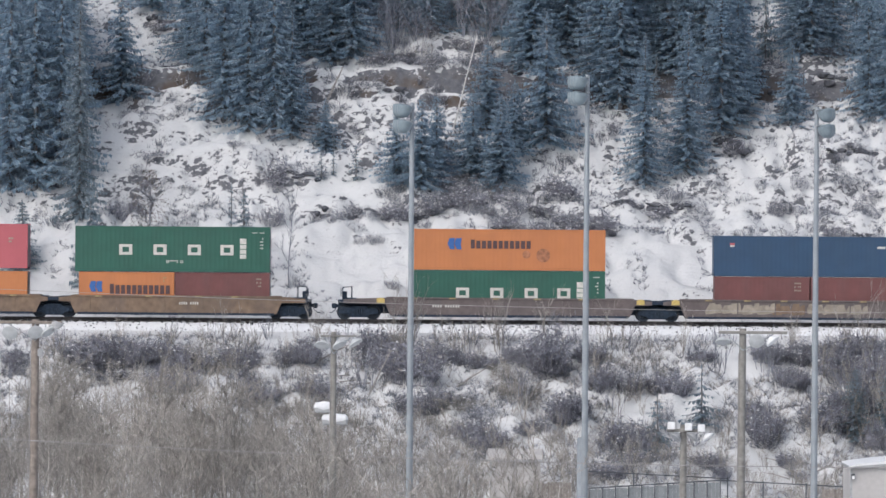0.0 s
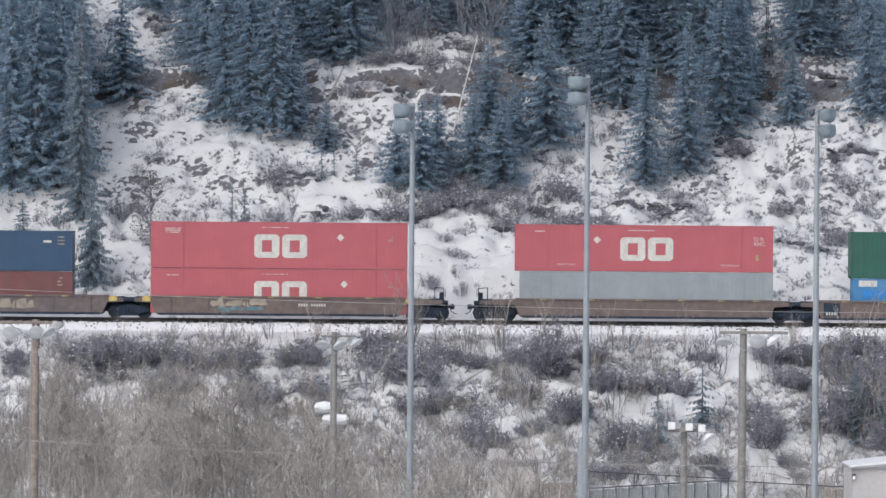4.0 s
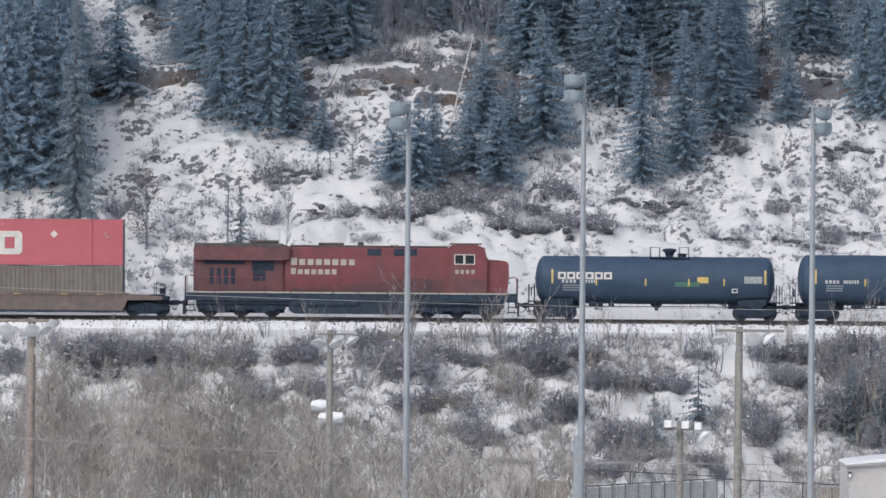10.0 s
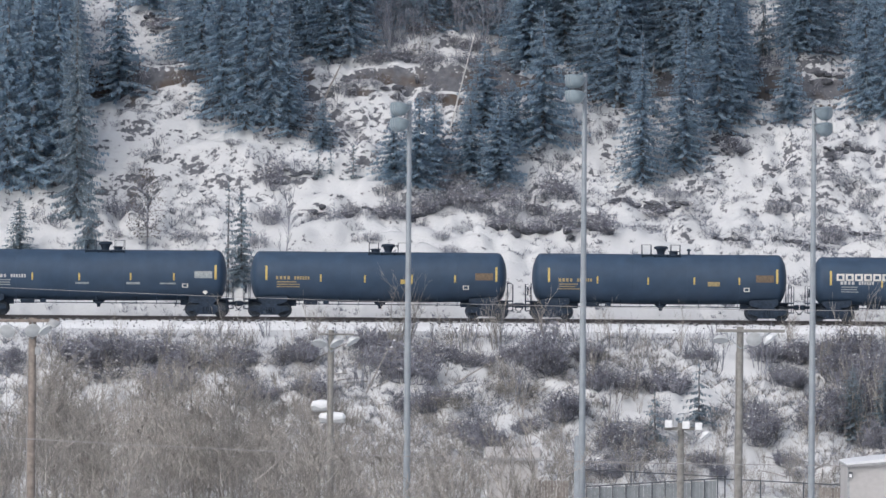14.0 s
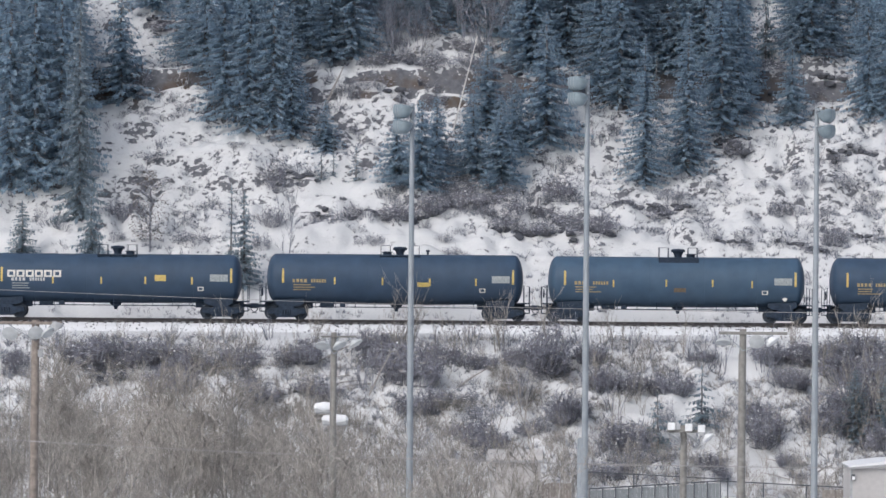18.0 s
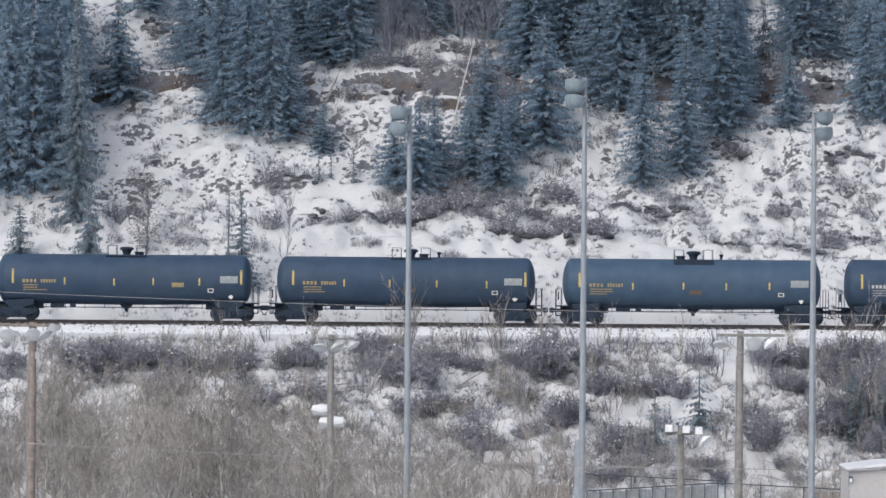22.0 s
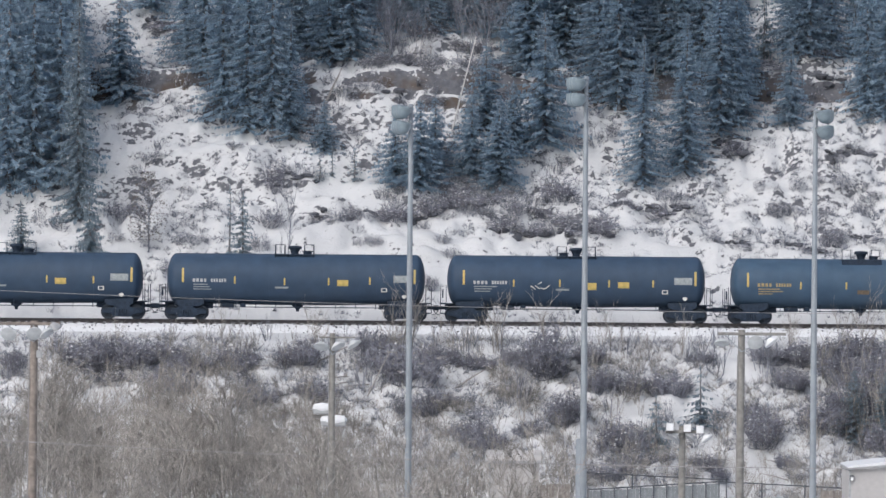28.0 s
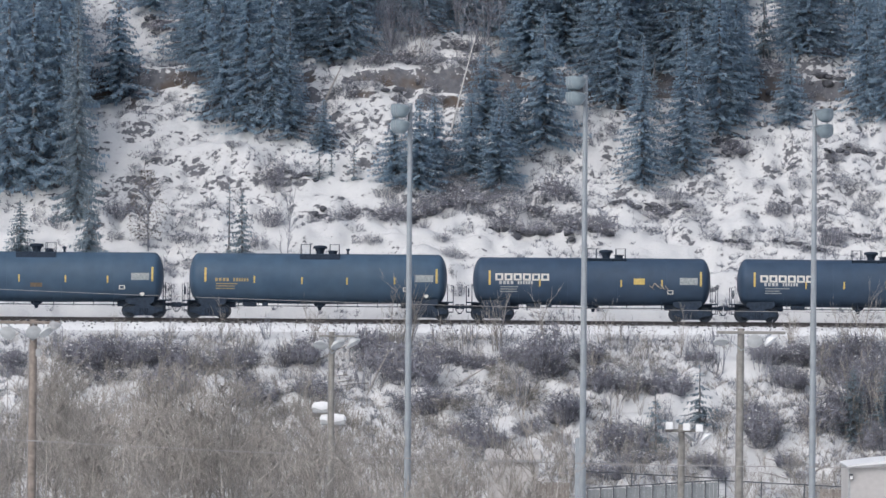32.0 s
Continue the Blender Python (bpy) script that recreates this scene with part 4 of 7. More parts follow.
SAPLING = [thicket_mesh(60 + i, 2.6, 3 + i % 3, 3, (2, 3), "twig", 0.011, 0.7) for i in range(6)]
STALKS = [thicket_mesh(65 + i, 1.6, 4, 2, (1, 3), "dark_twig", 0.010, 0.45) for i in range(5)]
ASPEN = [thicket_mesh(70 + i, 8.5, 4, 4, (3, 4), "twig" if i % 3 else "brown_twig", 0.018, 0.95) for i in range(6)]


EDGE = [thicket_mesh(76 + i, 8.5, 3, 3, (3, 5), "dark_twig", 0.016, 0.7) for i in range(3)]

TALL = [thicket_mesh(180 + i, 4.0, 3, 3, (3, 5), "brown_twig", 0.0085, 0.5) for i in range(4)]


def plant_bare(meshes, h0, x, y, h, label, group, name="bare_tree", category="tree", wide=1.0):
    s = h / h0
    return single(name, rv.choice(meshes), None, Matrix.LocRotScale((x, y, gz(x, y) - 0.1), Euler((0, 0, rv.uniform(0, 6.28))), (s * wide, s * wide, s)), label, category, group)


def poplar_mesh(seed, height, stems, mat):
    """Slim upright stems whose rising branches split into fine twigs, bare near the foot."""
    rnd, sh = random.Random(seed), Shape()
    for i in range(stems):
        w, lean = rnd.uniform(0, 6.28), rnd.uniform(0.02, 0.13)
        top = height * rnd.uniform(0.78, 1.0)
        p, d = Vector((math.cos(w) * 0.12 * (stems - 1), math.sin(w) * 0.12 * (stems - 1), -0.3)), Vector((math.cos(w) * lean, math.sin(w) * lean, 1)).normalized()
        sh.prism((0, 0, -0.35), tuple(p), 0.04, 0.04)
        n, pts = 6, [p]
        for k in range(n):
            d = (d + Vector((rnd.uniform(-1, 1), rnd.uniform(-1, 1), 0.6)) * 0.09).normalized()
            pts.append(pts[-1] + d * (top / n))
            sh.prism(tuple(pts[-2]), tuple(pts[-1]), 0.040 * (1 - k / (n + 0.6)) + 0.012, 0.040 * (1 - (k + 1) / (n + 0.6)) + 0.010)
        for b in range(rnd.randint(11, 15)):
            t = rnd.uniform(0.26, 0.99)
            j = min(int(t * n), n - 1)
            base = pts[j].lerp(pts[j + 1], t * n - j)
            a, out = rnd.uniform(0, 6.28), rnd.uniform(0.5, 1.7)
            e = Vector((math.cos(a) * out, math.sin(a) * out, 1)).normalized()
            grow(sh, base, e, height * rnd.uniform(0.12, 0.26) * (1.2 - 0.5 * t), 0.022, 2, rnd, (4, 7), 0.85, 0.2, 0.0125, 3)
    return sh.mesh("bare_stems", mat)


POPLAR = [poplar_mesh(170 + i, 10.0, 1 + i % 3, "brown_twig" if i % 4 == 1 else "twig") for i in range(7)]
# poplar thicket at the foot of the embankment, tallest where it is thickest
for i in range(96):
    x, y = -30 + 31.5 * ((i * 0.618 + rv.uniform(0, 0.03)) % 1), rv.uniform(-72, -27)
    crest = float(np.interp(x, [-30, -22, -16, -9, -4, 2, 6], [8.6, 10.0, 10.0, 8.9, 7.8, 7.3, 6.2]))
    plant_bare(POPLAR, 10.0, x, y, crest * rv.uniform(0.66, 1.06), "leafless grey-brown poplar with fine twigs", "poplar thicket", wide=1.1)
for i in range(6):
    x, y = rv.uniform(1, 8.0), rv.uniform(-60, -40)
    plant_bare(POPLAR, 10.0, x, y, rv.uniform(4.5, 7.0), "leafless grey-brown poplar sapling", "poplar thicket", wide=1.1)
for i in range(30):
    x, y = -30 + 21 * ((i * 0.618 + 0.3) % 1), rv.uniform(-66, -30)
    plant_bare(POPLAR, 10.0, x, y, float(np.interp(x, [-30, -24, -14, -9], [8.4, 9.8, 9.8, 8.8])) * rv.uniform(0.8, 1.04), "leafless grey-brown poplar with fine twigs", "poplar thicket", wide=1.15)
# young poplars on the near side of the yard
for i in range(24):
    x, y = -7.0 + 11.5 * ((i * 0.618) % 1), rv.uniform(-160, -151)
    plant_bare(POPLAR, 10.0, x, y, rv.uniform(7.8, 10.3), "slim leafless poplar in the snowy yard", "yard poplars")
for i in range(9):
    x, y = rv.uniform(5, 27), rv.uniform(-34, -22)
    plant_bare(ASPEN, 8.5, x, y, rv.uniform(2.6, 4.6), "leafless grey-brown poplar sapling", "poplar thicket")
for i in range(430):
    x, y = rv.uniform(-28, 28), rv.uniform(-23, -5.5)
    if value_noise(x, y, 4, 2.9) < -0.1 + 0.3 * (y < -14 and x < 6):
        continue
    plant_bare(SAPLING, 2.6, x, y, rv.uniform(1.2, 2.9), "thin leafless sapling on the snowy embankment", "embankment saplings", "sapling")
for i in range(110):
    x, y = rv.uniform(-28, 28), rv.uniform(-7.5, -3.9)
    plant_bare(STALKS, 1.6, x, y, rv.uniform(0.5, 1.5), "dry dark stalks standing in snow", "trackside stalks", "dry_weed", "weed")
for i in range(20):
    x, y = rv.uniform(-7, 3), rv.uniform(30.6, 34)
    plant_bare(EDGE, 8.5, x, y, rv.uniform(2.4, 5.5), "slender leafless grey tree at the forest edge", "forest edge trees")
for i in range(14):
    x, y = rv.uniform(-1.2, 4.8), rv.uniform(32, 41)
    plant_bare(EDGE, 8.5, x, y, rv.uniform(3.5, 6.5), "slender leafless grey tree at the forest edge", "forest edge trees")
for i in range(40):
    x, y = rv.uniform(-12, 29), rv.uniform(30, 40)
    plant_bare(SAPLING, 2.6, x, y, rv.uniform(1.5, 2.8), "slender leafless grey sapling at the forest edge", "forest edge trees", "sapling")
for i in range(12):
    x, y = rv.uniform(-3, 7), rv.uniform(29.6, 37)
    pile_bush(x, y, rv.uniform(1.5, 3.0), rv.uniform(1.0, 1.9), "hill", DENSE)
for i in range(34):
    x, y = rv.uniform(-7.5, 4.5), rv.uniform(26.5, 32)
    pile_bush(x, y, rv.uniform(1.4, 2.8), rv.uniform(0.8, 1.6), "hill")
for i in range(46):
    x, y = rv.uniform(-4, 9), rv.uniform(16, 27)
    pile_bush(x, y, rv.uniform(0.9, 2.2), rv.uniform(0.6, 1.4), "hill")
bush_count = 0
while bush_count < 22:
    x, y = rv.uniform(-2, 29), rv.uniform(-24, -7)
    if value_noise(x, y, 5, 8.3) < -0.1:
        continue
    bush_count += 1
    plant_bush(x, y, rv.uniform(1.2, 3.2), rv.uniform(0.8, 1.9), "dense dark leafless bush on the snowy embankment", "embankment bushes")
BANK_SHRUBS = [(16.7, -8.4, 3.31), (19.6, -9.2, 3.12), (3.6, -5.9, 2.28), (6.4, -5.8, 2.63), (15.1, -7.3, 2.09), (1.7, -6.5, 2.45), (-16.9, -5.5, 1.75), (-2.2, -4.7, 2.11), (11.5, -5.8, 1.93), (-11, -5.1, 1.93), (-4.9, -10.4, 3.12), (8.3, -5.3, 2.1), (13.8, -15.1, 2.05), (10.2, -13.6, 2.4), (4.8, -12.2, 3.1)]
SHRUB = [thicket_mesh(80 + i, 2.4, 8, 2, (2, 3), "dark_twig", 0.014, 0.4) for i in range(3)]
for x, y, h in BANK_SHRUBS:
    plant_bare(SHRUB, 2.4, x, y, h, "leafless many-stemmed shrub on the snowy bank", "embankment shrubs", "bare_shrub", "shrub", 1.1)
GREEN_BANK = [(12.9, -17.1, 3.4, 2.6), (15.6, -15.5, 3.76, 2.6), (24.9, -15.5, 4.4, 4.0), (26.9, -15.8, 4.2, 3.4)]
for x, y, h, w in GREEN_BANK:
    plant_spruce(OPEN if x < 20 else DARK, x, y, h, w, "small dark spruce on the snowy embankment", "embankment spruces")

# tall saplings at the top of the embankment
for x, y, h in ((-8.1, -6.6, 3.6), (-7.7, -6.9, 2.8), (-2.5, -6.8, 4.2), (-1.9, -6.4, 3.7), (-2.9, -7.2, 3.4), (3.6, -6.6, 4.3), (3.2, -6.9, 3.2), (6.4, -6.5, 3.4), (6.8, -7.0, 2.9), (-20.1, -6.6, 2.3), (-13.6, -6.2, 2.4), (10.4, -6.3, 2.6), (14.8, -6.6, 2.5), (21.5, -7.0, 3.2), (24.6, -7.4, 3.8), (26.2, -7.8, 4.2), (27.5, -7.2, 3.6)):
    plant_bare(TALL, 4.0, x, y, h, "slender brown leafless sapling beside the track", "embankment saplings", "sapling")
# pale saplings in front of the dark brush
for x, y, h in ((24.4, -15.8, 4.4), (25.6, -16.5, 5.2), (27.0, -16.2, 4.8), (28.0, -16.6, 4.2), (26.4, -15.2, 5.0)):
    plant_bare(SAPLING, 2.6, x, y, h, "pale leafless sapling before dark brush", "embankment saplings", "sapling", wide=0.7)

# a tree with dead brown leaves and a bare tree beside the track
x, y, z = (-19.25, 13.55, 3.91)
leafy = thing("brown_leaf_tree", pose(x, y, gz(x, y)), "slender tree that keeps its dead brown leaves", "tree")
part("trunk", poplar_mesh(90, 5.4, 2, "dark_twig"), None, leafy)
part("crown", leafy_mesh(91, 5.2, 1.2), None, leafy)
x, y, z = (-10.0, 9.6, 1.7)
single("bare_tree", poplar_mesh(92, 7.8, 1, "dark_twig"), None, pose(x, y, gz(x, y)), "leafless forked tree above the track", "tree")

# dead trunks and logs
LOGS = [(0.15, 24.0, 10.9, 2.08, 24.2, 18.7, 0.069), (-8.11, 26.5, 13.9, -6.87, 26.1, 16.62, 0.09), (-2, 33.7, 19.11, 0.5, 33.3, 19.42, 0.09), (-11.01, 31.95, 17.75, -8.7, 31.55, 17.91, 0.07), (-1.64, 36.35, 20.55, -0.08, 35.95, 19.39, 0.09), (-25.11, 36.55, 19.6, -23.92, 36.15, 19.79, 0.05), (-14.03, -7.7, -2.56, -10.88, -8.1, -2.32, 0.07), (-15.7, -9.25, -3.06, -12.57, -9.65, -2.92, 0.06), (0.62, -10.65, -4.12, 2.75, -11.05, -2.71, 0.07), (-7.76, -7.15, -2.52, -4.98, -7.55, -1.09, 0.05), (-18.05, -10.85, -4.26, -17.01, -11.25, -2.51, 0.05), (22.27, -19.55, -8.13, 23.44, -19.95, -9.12, 0.08), (17.11, -17.85, -7.55, 17.61, -18.25, -9.23, 0.07), (-4.56, -11.25, -4.49, -3.19, -11.65, -1.71, 0.06), (25.57, -7.2, -2.26, 26.09, -7.6, -5.9, 0.06)]
for x0, y0, z0, x1, y1, z1, r in LOGS:
    a, b = Vector((x0, y0, z0)), Vector((x1, y1, z1))
    sh = Shape()
    mid = a.lerp(b, 0.5) + Vector((0, 0, 0.06))
    d = (b - a).normalized()
    sh.rod((0, 0, 0), mid - a, r, r * 0.75, 7).rod(mid - a, b - a, r * 0.75, r * 0.4, 7)
    for k in range(5):
        p = (b - a) * rv.uniform(0.2, 0.95)
        sh.rod(p, p + Vector((rv.uniform(-0.4, 0.4), rv.uniform(-0.3, 0.3), rv.uniform(0.05, 0.5))), r * 0.3, 0.008, 4)
    single("fallen_log" if abs(d.z) < 0.6 else "dead_tree", sh, "white_bark" if z1 > 18 and r < 0.07 else "pale_bark", Matrix.Translation(a), "pale grey dead trunk without bark", "log", "dead trunks")

# broken branches and poles lying on the embankment
for (cx, cy, cz), n, wide in (((22.59, -19.9, -8.52), 12, 2.2), ((-13.13, -8.45, -2.81), 12, 3.2), ((-4.94, -9.1, -3.33), 6, 1.6)):
    for i in range(n):
        x, y = cx + rv.uniform(-wide, wide), cy + rv.uniform(-1.0, 1.0)
        w, ln = rv.uniform(-0.5, 0.5) + (3.14 if rv.random() < 0.5 else 0), rv.uniform(0.8, 2.6)
        bx, by = x + math.cos(w) * ln, y + math.sin(w) * ln
        a, b = Vector((x, y, gz(x, y) + 0.05)), Vector((bx, by, gz(bx, by) + rv.uniform(0.1, 0.45)))
        r = rv.uniform(0.025, 0.06)
        sh = Shape().rod((0, 0, 0), (b - a) * 0.55 + Vector((0, 0, 0.05)), r, r * 0.8, 6).rod((b - a) * 0.55 + Vector((0, 0, 0.05)), b - a, r * 0.8, r * 0.4, 6)
        for k in range(3):
            p = (b - a) * rv.uniform(0.3, 0.9)
            sh.spike(tuple(p), tuple(p + Vector((rv.uniform(-0.4, 0.4), rv.uniform(-0.3, 0.3), rv.uniform(0.05, 0.4)))), r * 0.5)
        single("fallen_branch", sh, "pale_bark", Matrix.Translation(a), "broken grey branch lying on the snowy embankment", "branch", "fallen branches")

# rocks that show through the snow
def boulder(seed, w, h, d):
    """An angular stone with flat broken faces."""
    rnd = random.Random(seed)
    bm = bmesh.new()
    for i in range(22):
        v = Vector((rnd.uniform(-1, 1), rnd.uniform(-1, 1), rnd.uniform(-1, 1))).normalized()
        bm.verts.new((v.x * w / 2 * rnd.uniform(0.7, 1.1), v.y * d / 2, v.z * h / 2 * rnd.uniform(0.75, 1.15)))
    bmesh.ops.convex_hull(bm, input=bm.verts)
    me = bpy.data.meshes.new("boulder")
    bm.to_mesh(me)
    bm.free()
    me.materials.append(M["rock"])
    return me


ROCKS = [(19.6, 24.1, 2.26, 0.83), (26.1, 22.3, 1.88, 0.6), (27.4, 23.2, 1.35, 0.53), (5.4, 15.1, 1.84, 0.52), (-8.3, 17.6, 1.34, 0.59), (-3.1, 17.7, 3.34, 0.82), (6.1, 15.4, 3.32, 0.59), (-17.5, 31.2, 1.92, 0.46), (14.7, 18.9, 2.98, 0.6), (25.7, 29.2, 2.29, 0.53), (8, 14.6, 1.84, 0.52), (0.6, 18.4, 1.49, 0.67), (4.2, 28.8, 1.91, 0.53), (-3.3, 27.6, 2.28, 0.46), (21.7, 28.6, 1.9, 0.46)]
for i, (x, y, w, h) in enumerate(ROCKS):
    for k in range(2):
        px, py = x + rv.uniform(-0.4, 0.4) * w, y - rv.uniform(0.1, 0.7)
        single("boulder", boulder(100 + 3 * i + k, w * rv.uniform(0.3, 0.55), h * rv.uniform(0.7, 1.1), 0.8), None, pose(px, py, gz(px, py) + 0.12, 0, rv.uniform(-12, 12), rv.uniform(-20, 20)), "dark angular rock half buried in snow", "rock", "rocks")

# rows of flat dark rocks that stand in for the dark undercut bands
for i, (a, b, h) in enumerate((
    ((-6.83, 16.9, 6.44), (-0.53, 17.2, 6.34), 0.3),
    ((3.09, 15.55, 5.48), (11.08, 14.45, 5.17), 0.34),
    ((11.31, 19.2, 6.82), (16.28, 18.75, 6.63), 0.3),
    ((-8.5, 16.85, 6.43), (-6.37, 15.85, 6.29), 0.25),
    ((18.19, 24.15, 10.96), (20.24, 24.4, 10.83), 0.42),
    ((25.24, 22.25, 10.69), (28.55, 22.85, 10.57), 0.28),
    ((-19.11, 31.45, 16.14), (-16.65, 31.3, 15.85), 0.3),
    ((-20.73, 35.75, 19.8), (-18.84, 35.1, 19.48), 0.35),
    ((17.35, 14.55, 5.37), (20.09, 14.1, 5.17), 0.25),
    ((21.54, 13.7, 4.67), (24.84, 13.5, 4.47), 0.25),
    ((-4.83, 29.75, 16.36), (-1.77, 29.6, 16.23), 0.3),
    ((-11.76, 20.1, 8.51), (-8.4, 20.6, 8.24), 0.2),
    ((26.46, 15.95, 5.59), (28.56, 14.25, 5.46), 0.28),
    ((-0.17, 18.05, 6.87), (2.81, 18.95, 7.05), 0.3),
    ((24.18, 29.2, 15.43), (27.2, 28.7, 15.21), 0.3),
    ((-9.64, 24.6, 11.73), (-7.0, 24.55, 11.52), 0.2),
)):
    n = max(4, int(abs(b[0] - a[0]) / 0.42))
    for k in range(n):
        t = (k + rv.uniform(0, 1)) / n
        x, y = a[0] + (b[0] - a[0]) * t, a[1] + (b[1] - a[1]) * t + rv.uniform(-0.1, 0.25)
        single("boulder", boulder(500 + 31 * i + k, rv.uniform(0.5, 1.15), h * rv.uniform(0.9, 1.7), 0.7), None, pose(x, y, gz(x, y) + h * rv.uniform(-0.1, 0.25), rv.uniform(-15, 15), rv.uniform(-8, 8), rv.uniform(-12, 12)), "dark flat rock in a ledge under hillside snow", "rock", "rocks")
    for k in range(max(2, int(abs(b[0] - a[0]) / 0.75))):
        t = rv.random()
        pile_bush(a[0] + (b[0] - a[0]) * t, a[1] + (b[1] - a[1]) * t + rv.uniform(0.1, 0.6), rv.uniform(0.7, 1.6), rv.uniform(0.35, 0.85), "hill", LOW, 1.2, 0.6)
join_pile("hillside_brush", "hill", "tangled dark leafless brush in hillside snow")
join_pile("embankment_brush", "bank", "tangled grey-brown leafless brush on the snowy embankment")

# ---- the train ----
PPM = 28.24


def run(t):
    """How far the train has gone at t seconds, in metres: an even pace with one short hitch."""
    marks = ((0.0, 0.0), (12.0, 4434.0), (30.03, 11072.6), (30.37, 11185.6), (32.0, 11785.8))
    for (t0, s0), (t1, s1) in zip(marks, marks[1:]):
        if t <= t1 or t1 == 32.0:
            return (s0 + (s1 - s0) * (t - t0) / (t1 - t0)) / PPM


ROLLING = []      # (thing, place along the train)
WHEELS = []       # (wheelset, place along the train, pose in the truck)


def car_x(u):
    return (u - 784.0) / PPM


def ring(sh, x0, x1, z0, z1, y0, y1, bar):
    """A hollow block mark."""
    sh.box(x0, x1, y0, y1, z1 - bar, z1)
    sh.box(x0, x1, y0, y1, z0, z0 + bar)
    sh.box(x0, x0 + bar * 1.2, y0, y1, z0 + bar, z1 - bar)
    sh.box(x1 - bar * 1.2, x1, y0, y1, z0 + bar, z1 - bar)


WHEELSET = None


def wheelset_mesh():
    sh = Shape()
    for s in (-1, 1):
        sh.lathe([(s * 0.69, 0.10), (s * 0.69, 0.485), (s * 0.72, 0.483), (s * 0.725, 0.458), (s * 0.825, 0.452), (s * 0.825, 0.40), (s * 0.79, 0.36), (s * 0.79, 0.16), (s * 0.84, 0.13), (s * 0.84, 0.08)], 18, "y")
        for k in range(4):
            w = k * 1.571
            sh.rod((0.26 * math.cos(w), s * 0.785, 0.26 * math.sin(w)), (0.26 * math.cos(w), s * 0.80, 0.26 * math.sin(w)), 0.045, n=8)
    sh.rod((0, -1.0, 0), (0, 1.0, 0), 0.085, n=12)
    return sh.mesh("wheelset", "wheel", True)


WHEELSET = wheelset_mesh()


def truck_mesh():
    sh = Shape()
    for s in (-1, 1):
        y0, y1 = sorted((s * 0.93, s * 1.07))
        top = [(-1.22, 0.40), (-1.22, 0.60), (-1.05, 0.68), (-0.62, 0.70), (-0.42, 0.84), (0.42, 0.84), (0.62, 0.70), (1.05, 0.68), (1.22, 0.60), (1.22, 0.40), (0.68, 0.30), (0.50, 0.14), (-0.50, 0.14), (-0.68, 0.30)]
        sh.slab(top, y0, y1)
        for k in (-0.22, -0.07, 0.08, 0.23):
            sh.rod((k, s * 1.09, 0.30), (k, s * 1.09, 0.62), 0.06, n=7)
        for a in (-0.89, 0.89):
            sh.rod((a, s * 1.06, 0.457), (a, s * 1.15, 0.457), 0.12, n=10)
    sh.box(-0.22, 0.22, -1.05, 1.05, 0.52, 0.88, 0.04)
    sh.box(-0.95, 0.95, -0.55, 0.55, 0.22, 0.80, 0.03)
    for a in (-0.42, 0.42):
        sh.box(a - 0.05, a + 0.05, -0.95, 0.95, 0.30, 0.42, 0.01)
    return sh.mesh("truck", "gear")


TRUCK = truck_mesh()


def add_truck(car, x, u):
    tr = part("truck", TRUCK, None, car, at=(x, 0, 0))
    for a in (-0.89, 0.89):
        w = part("wheelset", WHEELSET, None, tr, at=(a, 0, 0.457))
        WHEELS.append((w, u + (x + a) * PPM, (a, 0, 0.457), 0.457))
    return tr


def coupler_mesh():
    sh = Shape()
    sh.box(-0.45, 0.12, -0.09, 0.09, 0.74, 0.94, 0.02)
    sh.box(0.05, 0.36, -0.16, 0.16, 0.68, 1.0, 0.05)
    sh.box(-0.5, -0.38, -0.22, 0.22, 0.64, 1.06, 0.03)
    pts = [(0.05, -0.28, 0.82), (0.16, -0.30, 0.58), (0.33, -0.30, 0.42), (0.5, -0.30, 0.40)]
    sh.path(pts, 0.025, 6)
    return sh.mesh("coupler", "gear")


COUPLER = coupler_mesh()


def add_couplers(car, half):
    part("coupler", COUPLER, None, car, at=(half, 0, 0))
    part("coupler", COUPLER, None, car, at=pose(-half, 0, 0, 0, 0, 180))


def decal(sh, x0, x1, z0, z1, radius, zc, out=0.012, n=5, slot=0):
    """A thin plate that hugs the near side of a lying cylinder."""
    vs, fs = [], []
    for i in range(n + 1):
        z = z0 + (z1 - z0) * i / n
        for r in (radius + out, radius - 0.02):
            y = -math.sqrt(max(0.01, r * r - (z - zc) ** 2))
            vs += [(x0, y, z), (x1, y, z)]
    for i in range(n):
        a, b = i * 4, i * 4 + 4
        fs += [(a, a + 1, b + 1, b), (a + 2, b + 2, b + 3, a + 3), (a, b, b + 2, a + 2), (a + 1, a + 3, b + 3, b + 1)]
    fs += [(0, 2, 3, 1), (n * 4, n * 4 + 1, n * 4 + 3, n * 4 + 2)]
    return sh.add(vs, fs, slot)


def bars(sh, x0, x1, z0, z1, count, rnd, radius, zc, gap=0.25, flat=False):
    """A row of upright bars the size of letters."""
    w = (x1 - x0) / count
    for i in range(count):
        a, b = x0 + i * w, x0 + (i + 1 - gap) * w
        c = z0 + (z1 - z0) * rnd.choice((0, 0, 0.12))
        if flat:
            sh.box(a, b, -radius - 0.012, -radius + 0.01, c, z1)
        else:
            decal(sh, a, b, c, z1, radius, zc, 0.012, 2)


SHELLS = {}


def shell_mesh(length, radius, zc, paint):
    key = (round(length, 1), round(radius, 2), paint)
    if key not in SHELLS:
        h, d = length / 2, 0.58
        rows = [(-h + d * (1 - math.sin(math.pi / 2 * i / 10)), max(0.03, radius * math.sqrt(1 - math.sin(math.pi / 2 * i / 10) ** 2))) for i in range(10, -1, -1)]
        mid = []
